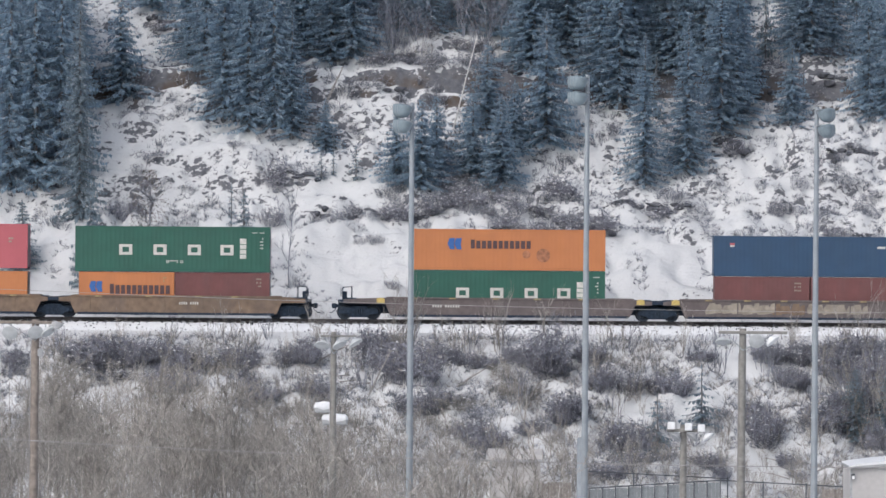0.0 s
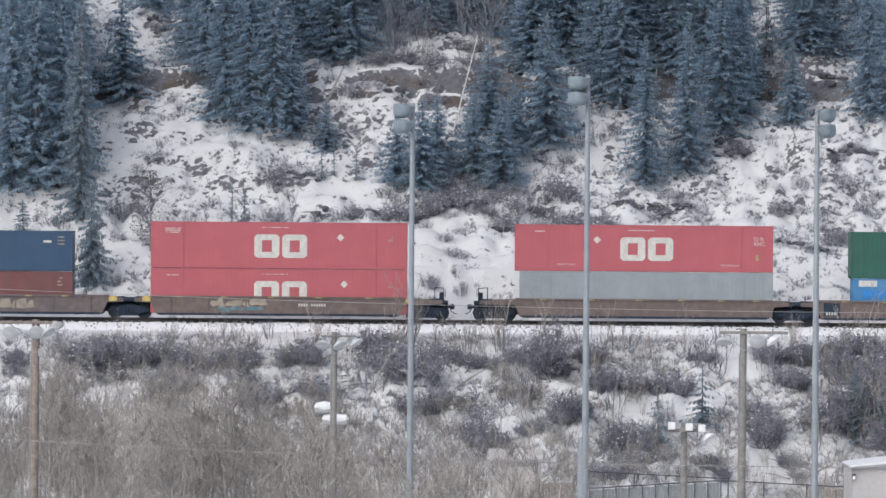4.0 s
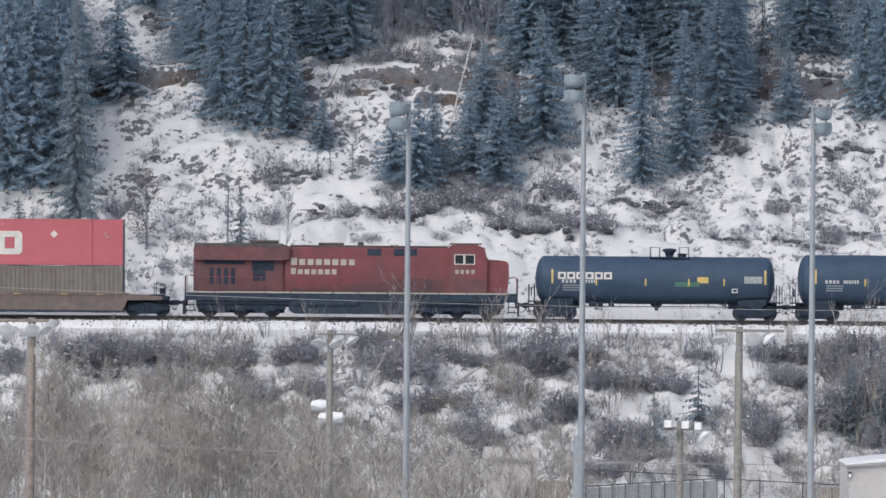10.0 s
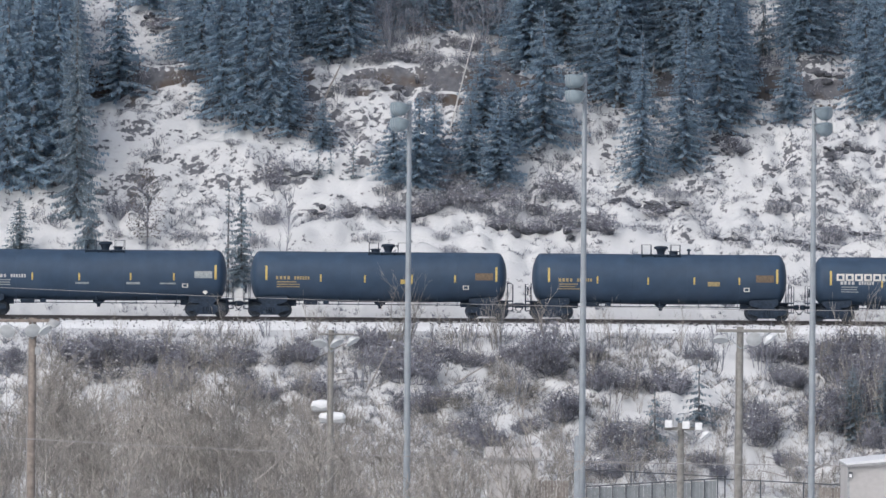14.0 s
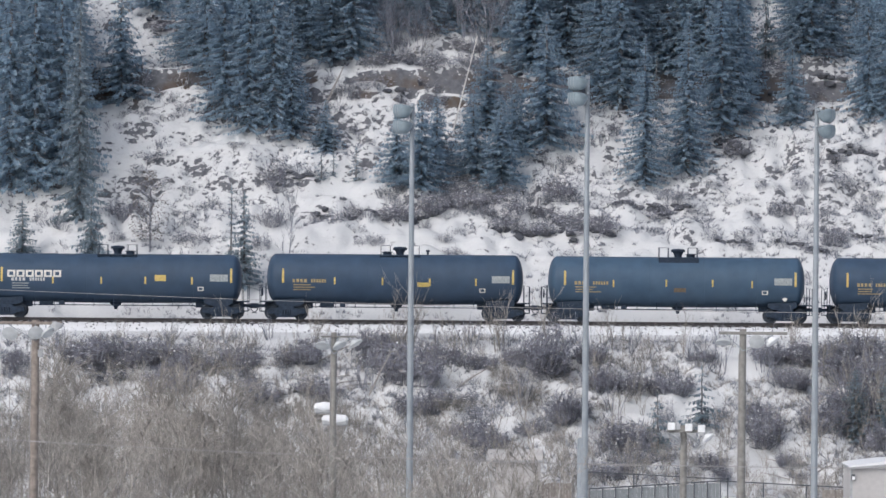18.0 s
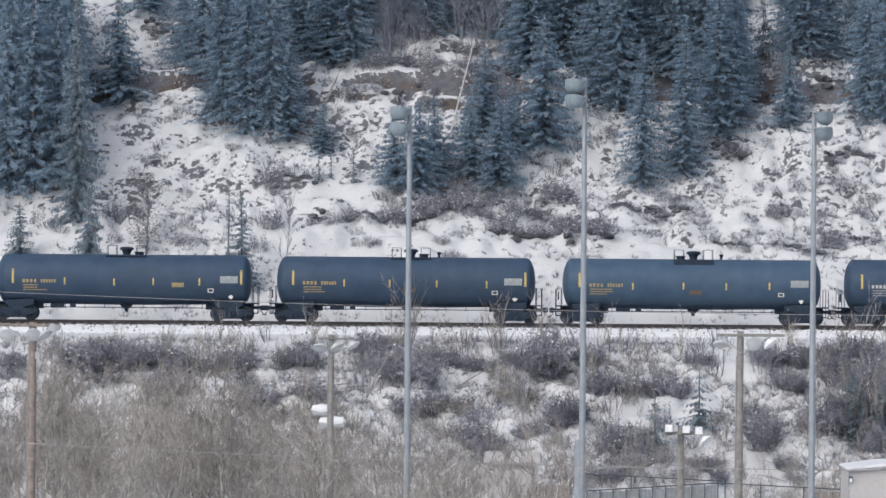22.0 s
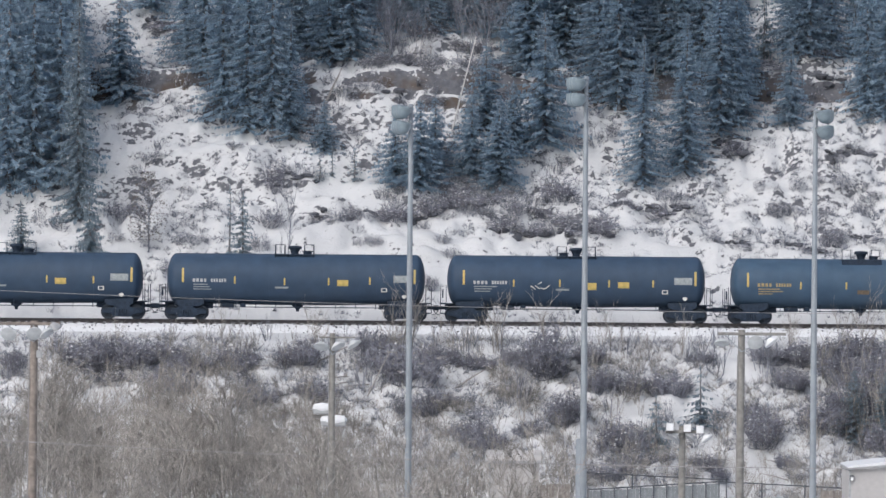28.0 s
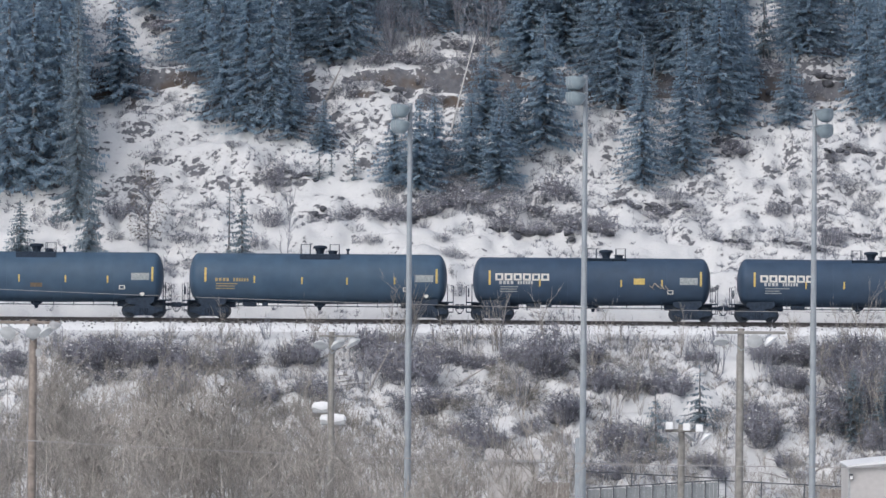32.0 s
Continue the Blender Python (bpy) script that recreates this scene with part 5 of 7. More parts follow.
        for x in (-h * 0.62, -h * 0.21, h * 0.21, h * 0.62):
            mid += [(x - 0.03, radius), (x - 0.022, radius + 0.008), (x + 0.022, radius + 0.008), (x + 0.03, radius)]
        rows = rows + mid + [(-s, r) for s, r in rows[::-1]]
        sh = Shape().lathe(rows, 36, "x", (0, 0, zc))
        out = []
        for x, y, z in sh.v:
            if z < zc:
                z -= 0.10 * (1 - abs(x) / h) * min(1, (zc - z) / radius)
            out.append((x, y, z))
        sh.v = out
        SHELLS[key] = sh.mesh("tank_shell", paint, True)
    return SHELLS[key]


def tank_car(u0, u1, paint, label, marks, top=4.13, radius=1.54, dome=0.0, flip=False, seed=1):
    """A tank car between two places along the train; marks says what is painted on it."""
    rnd = random.Random(seed)
    marks = marks.split()
    length, u = (u1 - u0) / PPM, (u0 + u1) / 2
    h, zc = length / 2, top - radius
    low = -0.5 if "white" in marks else -0.26
    car = thing("tank_car", pose(car_x(u), 0, 0), label, "tank car", "tank cars of the train")
    shell = part("tank_shell", shell_mesh(length, radius, zc, paint), None, car)
    # yellow edge strips
    tall = Shape()
    decal(tall, 0, 0.13, zc - 0.36 + 0.1, zc + 0.54 + 0.1, radius, zc)
    tall_me = tall.mesh("yellow_strip", "yellow")
    short_me = decal(Shape(), 0, 0.10, zc - 0.35, zc + 0.10, radius, zc).mesh("yellow_strip", "yellow")
    for x in (-h + 0.98, h - 0.72):
        part("yellow_strip", tall_me, None, shell, at=(x, 0, 0))
    for k in (-0.47, -0.105, 0.245, 0.595):
        part("yellow_strip", short_me, None, shell, at=(k * h + rnd.uniform(-0.25, 0.25), 0, rnd.uniform(-0.04, 0.04)))
    ink = "gold_paint" if "gold" in marks else "stencil_paint"
    # number and data lines
    sh = Shape()
    x0 = -h + 1.65
    zt = zc - 0.22
    for a, b, n in ((x0, x0 + 0.95, 4), (x0 + 1.15, x0 + 2.15, 6)):
        for k in range(n):
            w = (b - a) / n
            part("number_block", decal(Shape(), a + k * w, a + (k + rnd.uniform(0.6, 0.74)) * w, zt, zt + 0.21, radius, zc), ink, shell)
    sh = Shape()
    for k in range(3):
        decal(sh, x0 + 0.05, x0 + rnd.uniform(0.9, 1.7), zt - 0.18 - 0.15 * k, zt - 0.12 - 0.15 * k, radius, zc, 0.012, 1)
    part("data_stencil", sh, "grey_plate" if ink == "stencil_paint" else "gold_paint", shell)
    # panels towards the other end
    pl = Shape()
    decal(pl, h - 1.98, h - 0.86, zc - 0.18, zc + 0.26, radius, zc)
    part("data_panel", pl, "brown_plate" if "brownpanel" in marks else "grey_plate", shell)
    sh = Shape()
    ring(sh, h - 2.75, h - 2.38, zc - 0.78, zc - 0.52, -radius - 0.01 + 0.10, -radius + 0.16, 0.05)
    part("stencil_frame", sh, "white_paint", shell)
    if "diamond" in marks:
        c = (h - 1.3, zc - 1.05)
        y = -math.sqrt(radius ** 2 - 1.05 ** 2) - 0.06
        part("placard", Shape().slab([(c[0] - 0.17, c[1]), (c[0], c[1] - 0.17), (c[0] + 0.17, c[1]), (c[0], c[1] + 0.17)], y - 0.02, y), "white_paint", shell, "white diamond placard")
    if "brand" in marks:
        sh = Shape()
        for k in range(6):
            a = -h + 1.4 + k * 0.575
            decal(sh, a, a + 0.50, zc + 0.35, zc + 0.46, radius, zc, 0.012, 2)
            decal(sh, a, a + 0.50, zc + 0.02, zc + 0.13, radius, zc, 0.012, 2)
            decal(sh, a, a + 0.13, zc + 0.13, zc + 0.35, radius, zc, 0.012, 2)
            decal(sh, a + 0.37, a + 0.50, zc + 0.13, zc + 0.35, radius, zc, 0.012, 2)
        part("brand_stencil", sh, "white_paint", shell, "row of bold white block marks")
    for key, (a, b, c, d, m) in {
        "ysquare": (2.6, 3.3, 0.08 + low, 0.46 + low, "yellow"), "ylow": (0.7, 1.25, -0.55, -0.1, "yellow"), "green": (1.2, 2.75, -0.42, -0.12, "green_plate"),
        "yplate": (1.4, 2.15, -0.45, -0.17, "yellow"), "yplate2": (3.0, 3.75, -0.45, -0.17, "gold_paint"), "gplate": (1.9, 2.75, -0.6, -0.46, "grey_plate"),
        "gplate0": (-1.3, -0.45, -0.6, -0.48, "grey_plate"), "gline": (4.0, 5.0, -0.58, -0.48, "grey_plate"), "ymid": (-0.2, 0.55, -0.66, -0.40, "brown_plate"),
    }.items():
        if key in marks:
            part("painted_panel", decal(Shape(), a, b, zc + c, zc + d, radius, zc), m, shell)
    for key, (a, m) in {"tagwhite": (-2.9, "white_paint"), "tagblue": (-3.0, "cyan_paint"), "tagright": (3.6, "tan_paint")}.items():
        if key in marks:
            sh, z0 = Shape(), zc - 0.35
            for k in range(7):
                p, q = (a + 0.16 * k, rnd.uniform(-0.2, 0.3)), (a + 0.16 * k + rnd.uniform(0.1, 0.3), rnd.uniform(-0.2, 0.3))
                sh.rod((p[0], -radius + 0.005, z0 + p[1]), (q[0], -radius + 0.005, z0 + q[1]), 0.03, n=5)
            part("spray_tag", sh, m, shell)
    # fittings on top
    dx = dome
    sh = Shape()
    sh.box(dx - 1.25, dx + 1.25, -0.75, 0.75, top - 0.10, top - 0.03, 0.01)
    for a in (-1.2, -0.4, 0.4, 1.2):
        sh.box(dx + a - 0.04, dx + a + 0.04, -0.75, 0.75, top - 0.2, top - 0.10)
    # dark plates stand in for the shade below the walkway
    if paint == "tank_blue":
        for y in (-0.98, 0.94):
            sh.box(dx - 1.25, dx + 1.25, y, y + 0.04, top - 0.36, top - 0.08, 0.01)
    part("walkway", sh, "gear", car)
    sh = Shape().lathe([(top - 0.25, 0.24), (top + 0.10, 0.24), (top + 0.30, 0.33), (top + 0.36, 0.42), (top + 0.46, 0.42), (top + 0.50, 0.36), (top + 0.53, 0.05)], 20, "z", (dx, 0, 0))
    for k in range(8):
        w = k * 0.785
        sh.rod((dx + 0.41 * math.cos(w), 0.41 * math.sin(w), top + 0.30), (dx + 0.41 * math.cos(w), 0.41 * math.sin(w), top + 0.44), 0.03, n=5)
    part("dome", sh, "gear", car)
    sh = Shape().lathe([(top - 0.2, 0.27), (top + 0.14, 0.27), (top + 0.14, 0.33), (top + 0.2, 0.33), (top + 0.22, 0.1)], 16, "z", (dx + (-0.8 if flip else 0.8), 0, 0))
    part("manway", sh, "gear", car)
    if "vent" in marks:
        part("relief_valve", Shape().lathe([(top - 0.1, 0.07), (top + 0.2, 0.07), (top + 0.2, 0.13), (top + 0.3, 0.13), (top + 0.34, 0.05)], 10, "z", (dx + 1.75, 0, 0)), "gear", car)
    for s in (-1, 1):
        sh = Shape()
        for y in (-0.72, 0.72):
            sh.path([(dx + s * 1.2, y, top - 0.05), (dx + s * 1.2, y, top + 0.58), (dx + s * 0.62, y, top + 0.58), (dx + s * 0.62, y, top - 0.05)], 0.022, 6)
        sh.rod((dx + s * 1.2, -0.72, top + 0.58), (dx + s * 1.2, 0.72, top + 0.58), 0.022)
        part("handrail", sh, "gear", car)
    # underside
    for s in (-1, 1):
        sh = Shape()
        a, b = sorted((s * (h - 2.9), s * (h + 0.12)))
        sh.box(a, b, -0.32, 0.32, 0.70, 1.12, 0.03)
        part("stub_sill", sh, "gear", car)
        c, d = sorted((s * (h - 2.35), s * (h - 0.55)))
        part("saddle", Shape().slab([(c, 1.0), (c + 0.3, 0.84), (d - 0.3, 0.84), (d, 1.0), (d, zc - radius * 0.80), (c, zc - radius * 0.86)], -1.05, 1.05), "gear", car)
        sh = Shape()
        a, b = sorted((s * (h - 0.35), s * (h + 0.42)))
        sh.box(a, b, -1.35, 1.35, 1.08, 1.14, 0.01)
        part("end_platform", sh, "gear", car)
        for y in (-1.38, 1.38):
            sh = Shape()
            sh.path([(s * (h + 0.40), y, 0.5), (s * (h + 0.40), y, 2.15), (s * (h + 0.05), y, 2.25), (s * (h + 0.05), y, 0.5)], 0.022, 6)
            for k in range(3):
                sh.rod((s * (h + 0.05), y, 0.5 + 0.3 * k), (s * (h + 0.40), y, 0.5 + 0.3 * k), 0.02)
            part("end_ladder", sh, "gear", car)
        add_truck(car, s * (h - 1.24), u)
    part("brake_wheel", Shape().lathe([(-h - 0.30, 0.26), (-h - 0.26, 0.28), (-h - 0.22, 0.26), (-h - 0.22, 0.2), (-h - 0.30, 0.2)], 18, "x", (0, -0.6, 1.75)), "gear", car)
    sh = Shape()
    zb = zc - radius - 0.08
    sh.rod((-h + 2.8, -1.05, zb - 0.13), (h - 2.8, -1.05, zb - 0.13), 0.028)
    for k in range(9):
        x = -h + 3.1 + (length - 6.2) * k / 8
        sh.rod((x, -1.05, zb - 0.2), (x, -0.8, zb + 0.35), 0.022, n=5)
    part("side_pipe", sh, "gear", car)
    sh = Shape().lathe([(zb + 0.05, 0.42), (zb - 0.12, 0.30), (zb - 0.24, 0.12), (zb - 0.40, 0.10)], 14, "z", (0.1, 0, 0))
    part("outlet_valve", sh, "gear", car)
    sh = Shape().lathe([(-h + 3.35, 0.02), (-h + 3.4, 0.17), (-h + 4.2, 0.17), (-h + 4.25, 0.02)], 14, "x", (0, -0.5, zb - 0.02))
    sh.box(-h + 4.6, -h + 4.95, -0.75, -0.35, zb - 0.14, zb + 0.14, 0.02)
    part("brake_gear", sh, "gear", car)
    add_couplers(car, h + 0.45)
    ROLLING.append((car, u))
    return car


TANKS = [
    (4647, 5072, "tank_black", "brand ysquare green", 0.9, 3.97, 1.46), (5113, 5573, "tank_black", "white gplate gline gplate0 diamond", 0.5, 4.15, 1.56),
    (5615, 6070, "tank_black", "gold brownpanel yplate", 0.6, 4.13, 1.54), (6115, 6567, "tank_black", "gold brownpanel yplate2 vent", 0.1, 4.13, 1.54),
    (6614, 7068, "tank_black", "brand ysquare", 0.2, 4.03, 1.50), (7112, 7567, "tank_black", "gold yplate vent", 0.3, 4.10, 1.54),
    (7611, 8067, "tank_blue", "gold ymid diamond", 0.1, 4.10, 1.54), (8111, 8563, "tank_black", "gold yplate2 diamond", 0.1, 4.10, 1.54),
    (8607, 9066, "tank_black", "gold ymid diamond vent", 0.3, 4.10, 1.54), (9114, 9573, "tank_blue", "gold ymid diamond vent", 0.1, 4.10, 1.54),
    (9614, 10067, "tank_black", "white ysquare gplate0 diamond", -0.2, 4.16, 1.57), (10119, 10574, "tank_black", "white ysquare gplate0 diamond", 0.1, 4.16, 1.57),
    (10617, 11075, "tank_black", "white ysquare gplate0 diamond", -0.1, 4.16, 1.57), (11114, 11572, "tank_black", "white ysquare ylow gplate0 tagwhite diamond", 0.0, 4.16, 1.57),
    (11617, 12075, "tank_blue", "gold ymid diamond vent", 0.1, 4.10, 1.54), (12121, 12578, "tank_blue", "gold diamond vent", 0.1, 4.10, 1.54),
    (12624, 13046, "tank_black", "brand ysquare tagright", 0.9, 3.97, 1.46), (13093, 13518, "tank_black", "brand ysquare", 0.9, 3.97, 1.46),
]
for i, (u0, u1, paint, marks, dome, top, radius) in enumerate(TANKS):
    tank_car(u0, u1, paint, ("black" if paint == "tank_black" else "dull blue-black") + " railway tank car with " + ("bold white marks" if "brand" in marks else "gold stencils" if "gold" in marks else "white stencils") + " and yellow strips",
             marks, top, radius, dome, i in (2, 5, 9, 13), 200 + i)


# ---- containers ----


def corrugated(x0, x1, z0, z1, y, pitch, depth):
    """A side wall pressed into upright ribs."""
    n = max(2, int((x1 - x0) / pitch))
    p = (x1 - x0) / n
    out, sgn = [], (-1 if y < 0 else 1)
    for i in range(n):
        a = x0 + i * p
        out += [(a, y), (a + 0.30 * p, y), (a + 0.45 * p, y - sgn * depth), (a + 0.85 * p, y - sgn * depth)]
    out.append((x1, y))
    m = len(out)
    sh = Shape()
    vs = [(a, b, z) for z in (z0, z1) for a, b in out] + [(a, b - sgn * 0.03, z) for z in (z0, z1) for a, b in out]
    fs = []
    for i in range(m - 1):
        fs += [(i, i + 1, m + i + 1, m + i), (2 * m + i, 3 * m + i, 3 * m + i + 1, 2 * m + i + 1), (m + i, m + i + 1, 3 * m + i + 1, 3 * m + i), (i, 2 * m + i, 2 * m + i + 1, i + 1)]
    return sh.add(vs, fs)


def container(u0, u1, z0, z1, paint, label, deep=0.030, posts=0.0, width=2.44):
    """A shipping container with frame, ribbed walls, doors and castings. Returns it and its half length."""
    length, u = (u1 - u0) / PPM, (u0 + u1) / 2
    h, w = length / 2, width / 2
    box = thing("shipping_container", pose(car_x(u), 0, z0), label, "container", "containers on the train")
    H = z1 - z0
    wall = None
    for s in (-1, 1):
        p = part("side_wall", corrugated(-h + 0.12, h - 0.12, 0.14, H - 0.09, s * (w - 0.012), 0.28, deep), paint, box)
        wall = wall or p
        part("top_rail", Shape().box(-h + 0.1, h - 0.1, s * w - 0.06 * (s > 0), s * w + 0.06 * (s < 0), H - 0.10, H - 0.01, 0.008), paint, box)
        part("bottom_rail", Shape().box(-h + 0.1, h - 0.1, s * w - 0.08 * (s > 0), s * w + 0.08 * (s < 0), 0.01, 0.15, 0.008), paint, box)
        for e in (-1, 1):
            a, b = sorted((e * h, e * (h - 0.13)))
            c, d = sorted((s * (w + 0.003), s * (w - 0.13)))
            part("corner_post", Shape().box(a, b, c, d, 0.0, H, 0.012), paint, box)
            if posts:
                a, b = sorted((e * posts - 0.07, e * posts + 0.07))
                part("lift_post", Shape().box(a, b, s * w - 0.03, s * w + 0.03, 0.0, H, 0.01), paint, box)
    roof = Shape().box(-h + 0.05, h - 0.05, -w + 0.04, w - 0.04, H - 0.07, H - 0.03)
    for k in range(int(length / 0.6)):
        roof.box(-h + 0.3 + k * 0.6, -h + 0.55 + k * 0.6, -w + 0.1, w - 0.1, H - 0.04, H - 0.012)
    part("roof", roof, paint, box)
    part("floor", Shape().box(-h + 0.05, h - 0.05, -w + 0.05, w - 0.05, -0.012, 0.13), "gear", box)
    part("front_wall", Shape().box(-h + 0.02, -h + 0.06, -w + 0.1, w - 0.1, 0.1, H - 0.08), paint, box)
    for s in (-1, 1):
        a, b = sorted((s * 0.01, s * (w - 0.11)))
        d = part("door", Shape().box(h - 0.07, h - 0.03, a, b, 0.12, H - 0.09, 0.01), paint, box)
        for y in (0.32, 0.85):
            part("lock_rod", Shape().rod((h - 0.01, s * y, 0.08), (h - 0.01, s * y, H - 0.06), 0.02), "galv", d)
    ROLLING.append((box, u))
    return box, wall, h, w, H


def plate(wall, name, x0, x1, z0, z1, mat, w, label=""):
    return part(name, Shape().box(x0, x1, -w - 0.010, -w - 0.002, z0, z1), mat, wall, label)


def small_lines(wall, x0, z0, mat, w, rows, length, rnd, high=0.07, gap=0.13):
    sh = Shape()
    for k in range(rows):
        n = int(length / 0.11)
        for i in range(n):
            if rnd.random() < 0.8:
                sh.box(x0 + i * 0.11, x0 + i * 0.11 + 0.08, -w - 0.008, -w - 0.002, z0 - k * gap - high, z0 - k * gap)
    return part("small_stencil", sh, mat, wall)


def lettering(wall, words, x, z, size, mat, w):
    cu = bpy.data.curves.new("lettering", "FONT")
    cu.body, cu.size, cu.extrude, cu.space_line = words, size, 0.003, 0.9
    cu.materials.append(M[mat])
    ob = new("lettering", cu)
    ob.parent = wall
    ob.matrix_basis = pose(x, -w - 0.008, z, 90, 0, 0)
    return ob


def bold_pair(wall, x0, x1, z0, z1, w):
    """Two big hollow white block marks."""
    m, t, g = (x0 + x1) / 2, (z1 - z0) * 0.25, (x1 - x0) * 0.025
    y0, y1, c = -w - 0.012, -w - 0.002, (z1 - z0) * 0.12
    for a, b in ((x0, m - g), (m + g, x1)):
        sh = Shape()
        sh.slab([(a + c, z1), (a, z1 - c), (a, z1 - t), (b, z1 - t), (b, z1 - c), (b - c, z1)], y0, y1)
        sh.slab([(a + c, z0), (a, z0 + c), (a, z0 + t), (b, z0 + t), (b, z0 + c), (b - c, z0)], y0, y1)
        sh.box(a, a + t * 1.3, y0, y1, z0 + t, z1 - t)
        sh.box(b - t * 1.3, b, y0, y1, z0 + t, z1 - t)
        part("brand_mark", sh, "white_paint", wall, "big white hollow block mark")


def red_long(u0, u1, z0, z1, seed, diamond, mark, extra=""):
    rnd = random.Random(seed)
    box, wall, h, w, H = container(u0, u1, z0, z1, "red_box", "long red domestic container with big white block marks", 0.003, 6.05, 2.59)
    bold_pair(wall, mark, mark + 3.32, H - 2.35 + 0.1, H - 0.78, w)
    wall_z = H - 0.95
    part("white_diamond", Shape().slab([(diamond - 0.24, wall_z), (diamond, wall_z - 0.24), (diamond + 0.24, wall_z), (diamond, wall_z + 0.24)], -w - 0.012, -w - 0.002), "white_paint", wall)
    small_lines(wall, -h + 0.9, H - 0.4, "white_paint", w, 3 if "left" in extra else 1, 1.0, rnd)
    small_lines(wall, mark + 0.5, H - 0.32, "white_paint", w, 1, 1.7, rnd, 0.05)
    if "feet" in extra:
        lettering(wall, "53 ft\nXHC", h - 1.25, H - 0.95, 0.34, "white_paint", w)
        plate(wall, "yellow_plate", h - 1.1, h - 0.88, 0.72, 1.1, "gold_paint", w)
        for x in (-h + 2.6, h - 3.3):
            lettering(wall, "TOP LIFT ONLY", x, 0.36, 0.17, "white_paint", w)
    elif "small" in extra:
        small_lines(wall, h - 1.2, H - 0.85, "tan_paint", w, 2, 0.4, rnd, 0.12, 0.2)
    return box


def green_box(u0, u1, z0, z1, seed, panel=4.22):
    rnd = random.Random(seed)
    box, wall, h, w, H = container(u0, u1, z0, z1, "green_box", "deep green shipping container with white block marks", 0.006)
    zb = 1.05
    for x in (-3.35, -1.2, 0.95, 3.0):
        sh = Shape()
        ring(sh, x, x + 0.82, zb, zb + 0.66, -w - 0.012, -w - 0.002, 0.17)
        part("brand_mark", sh, "white_paint", wall, "white block mark")
    sh = Shape().box(panel, panel + 0.40, -w - 0.012, -w - 0.002, zb - 0.2, zb + 1.06)
    p = part("white_panel", sh, "white_paint", wall)
    for k in range(3):
        part("panel_line", Shape().box(panel + 0.02, panel + 0.38, -w - 0.015, -w - 0.011, zb + 0.06 + 0.3 * k, zb + 0.11 + 0.3 * k), "green_plate", p)
    small_lines(wall, h - 1.1, H - 0.35, "white_paint", w, 1, 0.8, rnd, 0.06)
    small_lines(wall, -0.4, 0.72, "white_paint", w, 2, 1.1, rnd, 0.07, 0.1)
    if panel < 5:
        small_lines(wall, h - 0.62, H - 0.7, "white_paint", w, 4, 0.25, rnd, 0.08, 0.2)


def ship_mark(wall, x, z, s, w):
    """Two slanted blue shapes side by side."""
    for k in (0, 1):
        a = x + k * 0.42 * s
        part("brand_mark", Shape().slab([(a, z + 0.35 * s), (a + 0.16 * s, z), (a + 0.46 * s, z), (a + 0.40 * s, z + 0.3 * s), (a + 0.46 * s, z + 0.7 * s), (a + 0.12 * s, z + 0.7 * s)], -w - 0.012 - 0.003 * k, -w - 0.002), "blue_mark", wall, "slanted blue mark")


def name_bars(wall, x0, x1, z0, z1, n, mat, w, rnd):
    """A row of plain upright blocks the size of letters."""
    p = (x1 - x0) / n
    for i in range(n):
        t = z1 if i == 0 else z1 - 0.12 * (z1 - z0)
        part("name_block", Shape().box(x0 + i * p, x0 + (i + 0.74) * p, -w - 0.012, -w - 0.002, z0, t), mat, wall)


def orange_box(u0, u1, z0, z1, seed, long=True):
    rnd = random.Random(seed)
    box, wall, h, w, H = container(u0, u1, z0, z1, "orange_box", "bright orange shipping container with dark blue marks", 0.005)
    if long:
        ship_mark(wall, -3.9, 1.3, 1.0, w)
        name_bars(wall, -2.45, 1.4, 1.36, 1.92, 11, "dark_mark", w, rnd)
        part("dark_stain", Shape().lathe([(-w - 0.008, 0.02), (-w - 0.008, 0.42), (-w - 0.002, 0.43)], 18, "y", (2.1, 0, 0.95)), "rust_patch", wall)
        part("dark_stain", Shape().lathe([(-w - 0.008, 0.12), (-w - 0.008, 0.24), (-w - 0.002, 0.25)], 14, "y", (1.05, 0, 1.0)), "rust_patch", wall)
    else:
        ship_mark(wall, -2.35, 1.28, 0.95, w)
        name_bars(wall, -1.05, 2.8, 1.15, 1.78, 11, "dark_mark", w, rnd)
        small_lines(wall, h - 0.7, H - 0.3, "gold_paint", w, 2, 0.3, rnd, 0.1, 0.2)
    return box


def plain_box(u0, u1, z0, z1, paint, label, deep=0.004, posts=0.0, marks="tan_paint", seed=3, width=2.44):
    rnd = random.Random(seed)
    box, wall, h, w, H = container(u0, u1, z0, z1, paint, label, deep, posts, width)
    if marks:
        small_lines(wall, h - 0.95, H - 0.35, marks, w, 3, 0.45, rnd, 0.1, 0.22)
    return box, wall, h, w, H


# well cars: three groups of joined units
def well_unit(u0, u1, w0, w1, paint, label, left_truck, right_truck, seed, blotch=()):
    """One unit of an articulated well car: deep sides between w0 and w1, decks over the trucks."""
    rnd = random.Random(seed)
    u = (u0 + u1) / 2
    X = lambda q: (q - u) / PPM
    a, b, c, d = X(u0), X(u1), X(w0), X(w1)
    car = thing("well_car", pose(car_x(u), 0, 0), label, "freight car", "well cars of the train")
    sides = []
    for s in (-1, 1):
        y0, y1 = sorted((s * 1.40, s * 1.47))
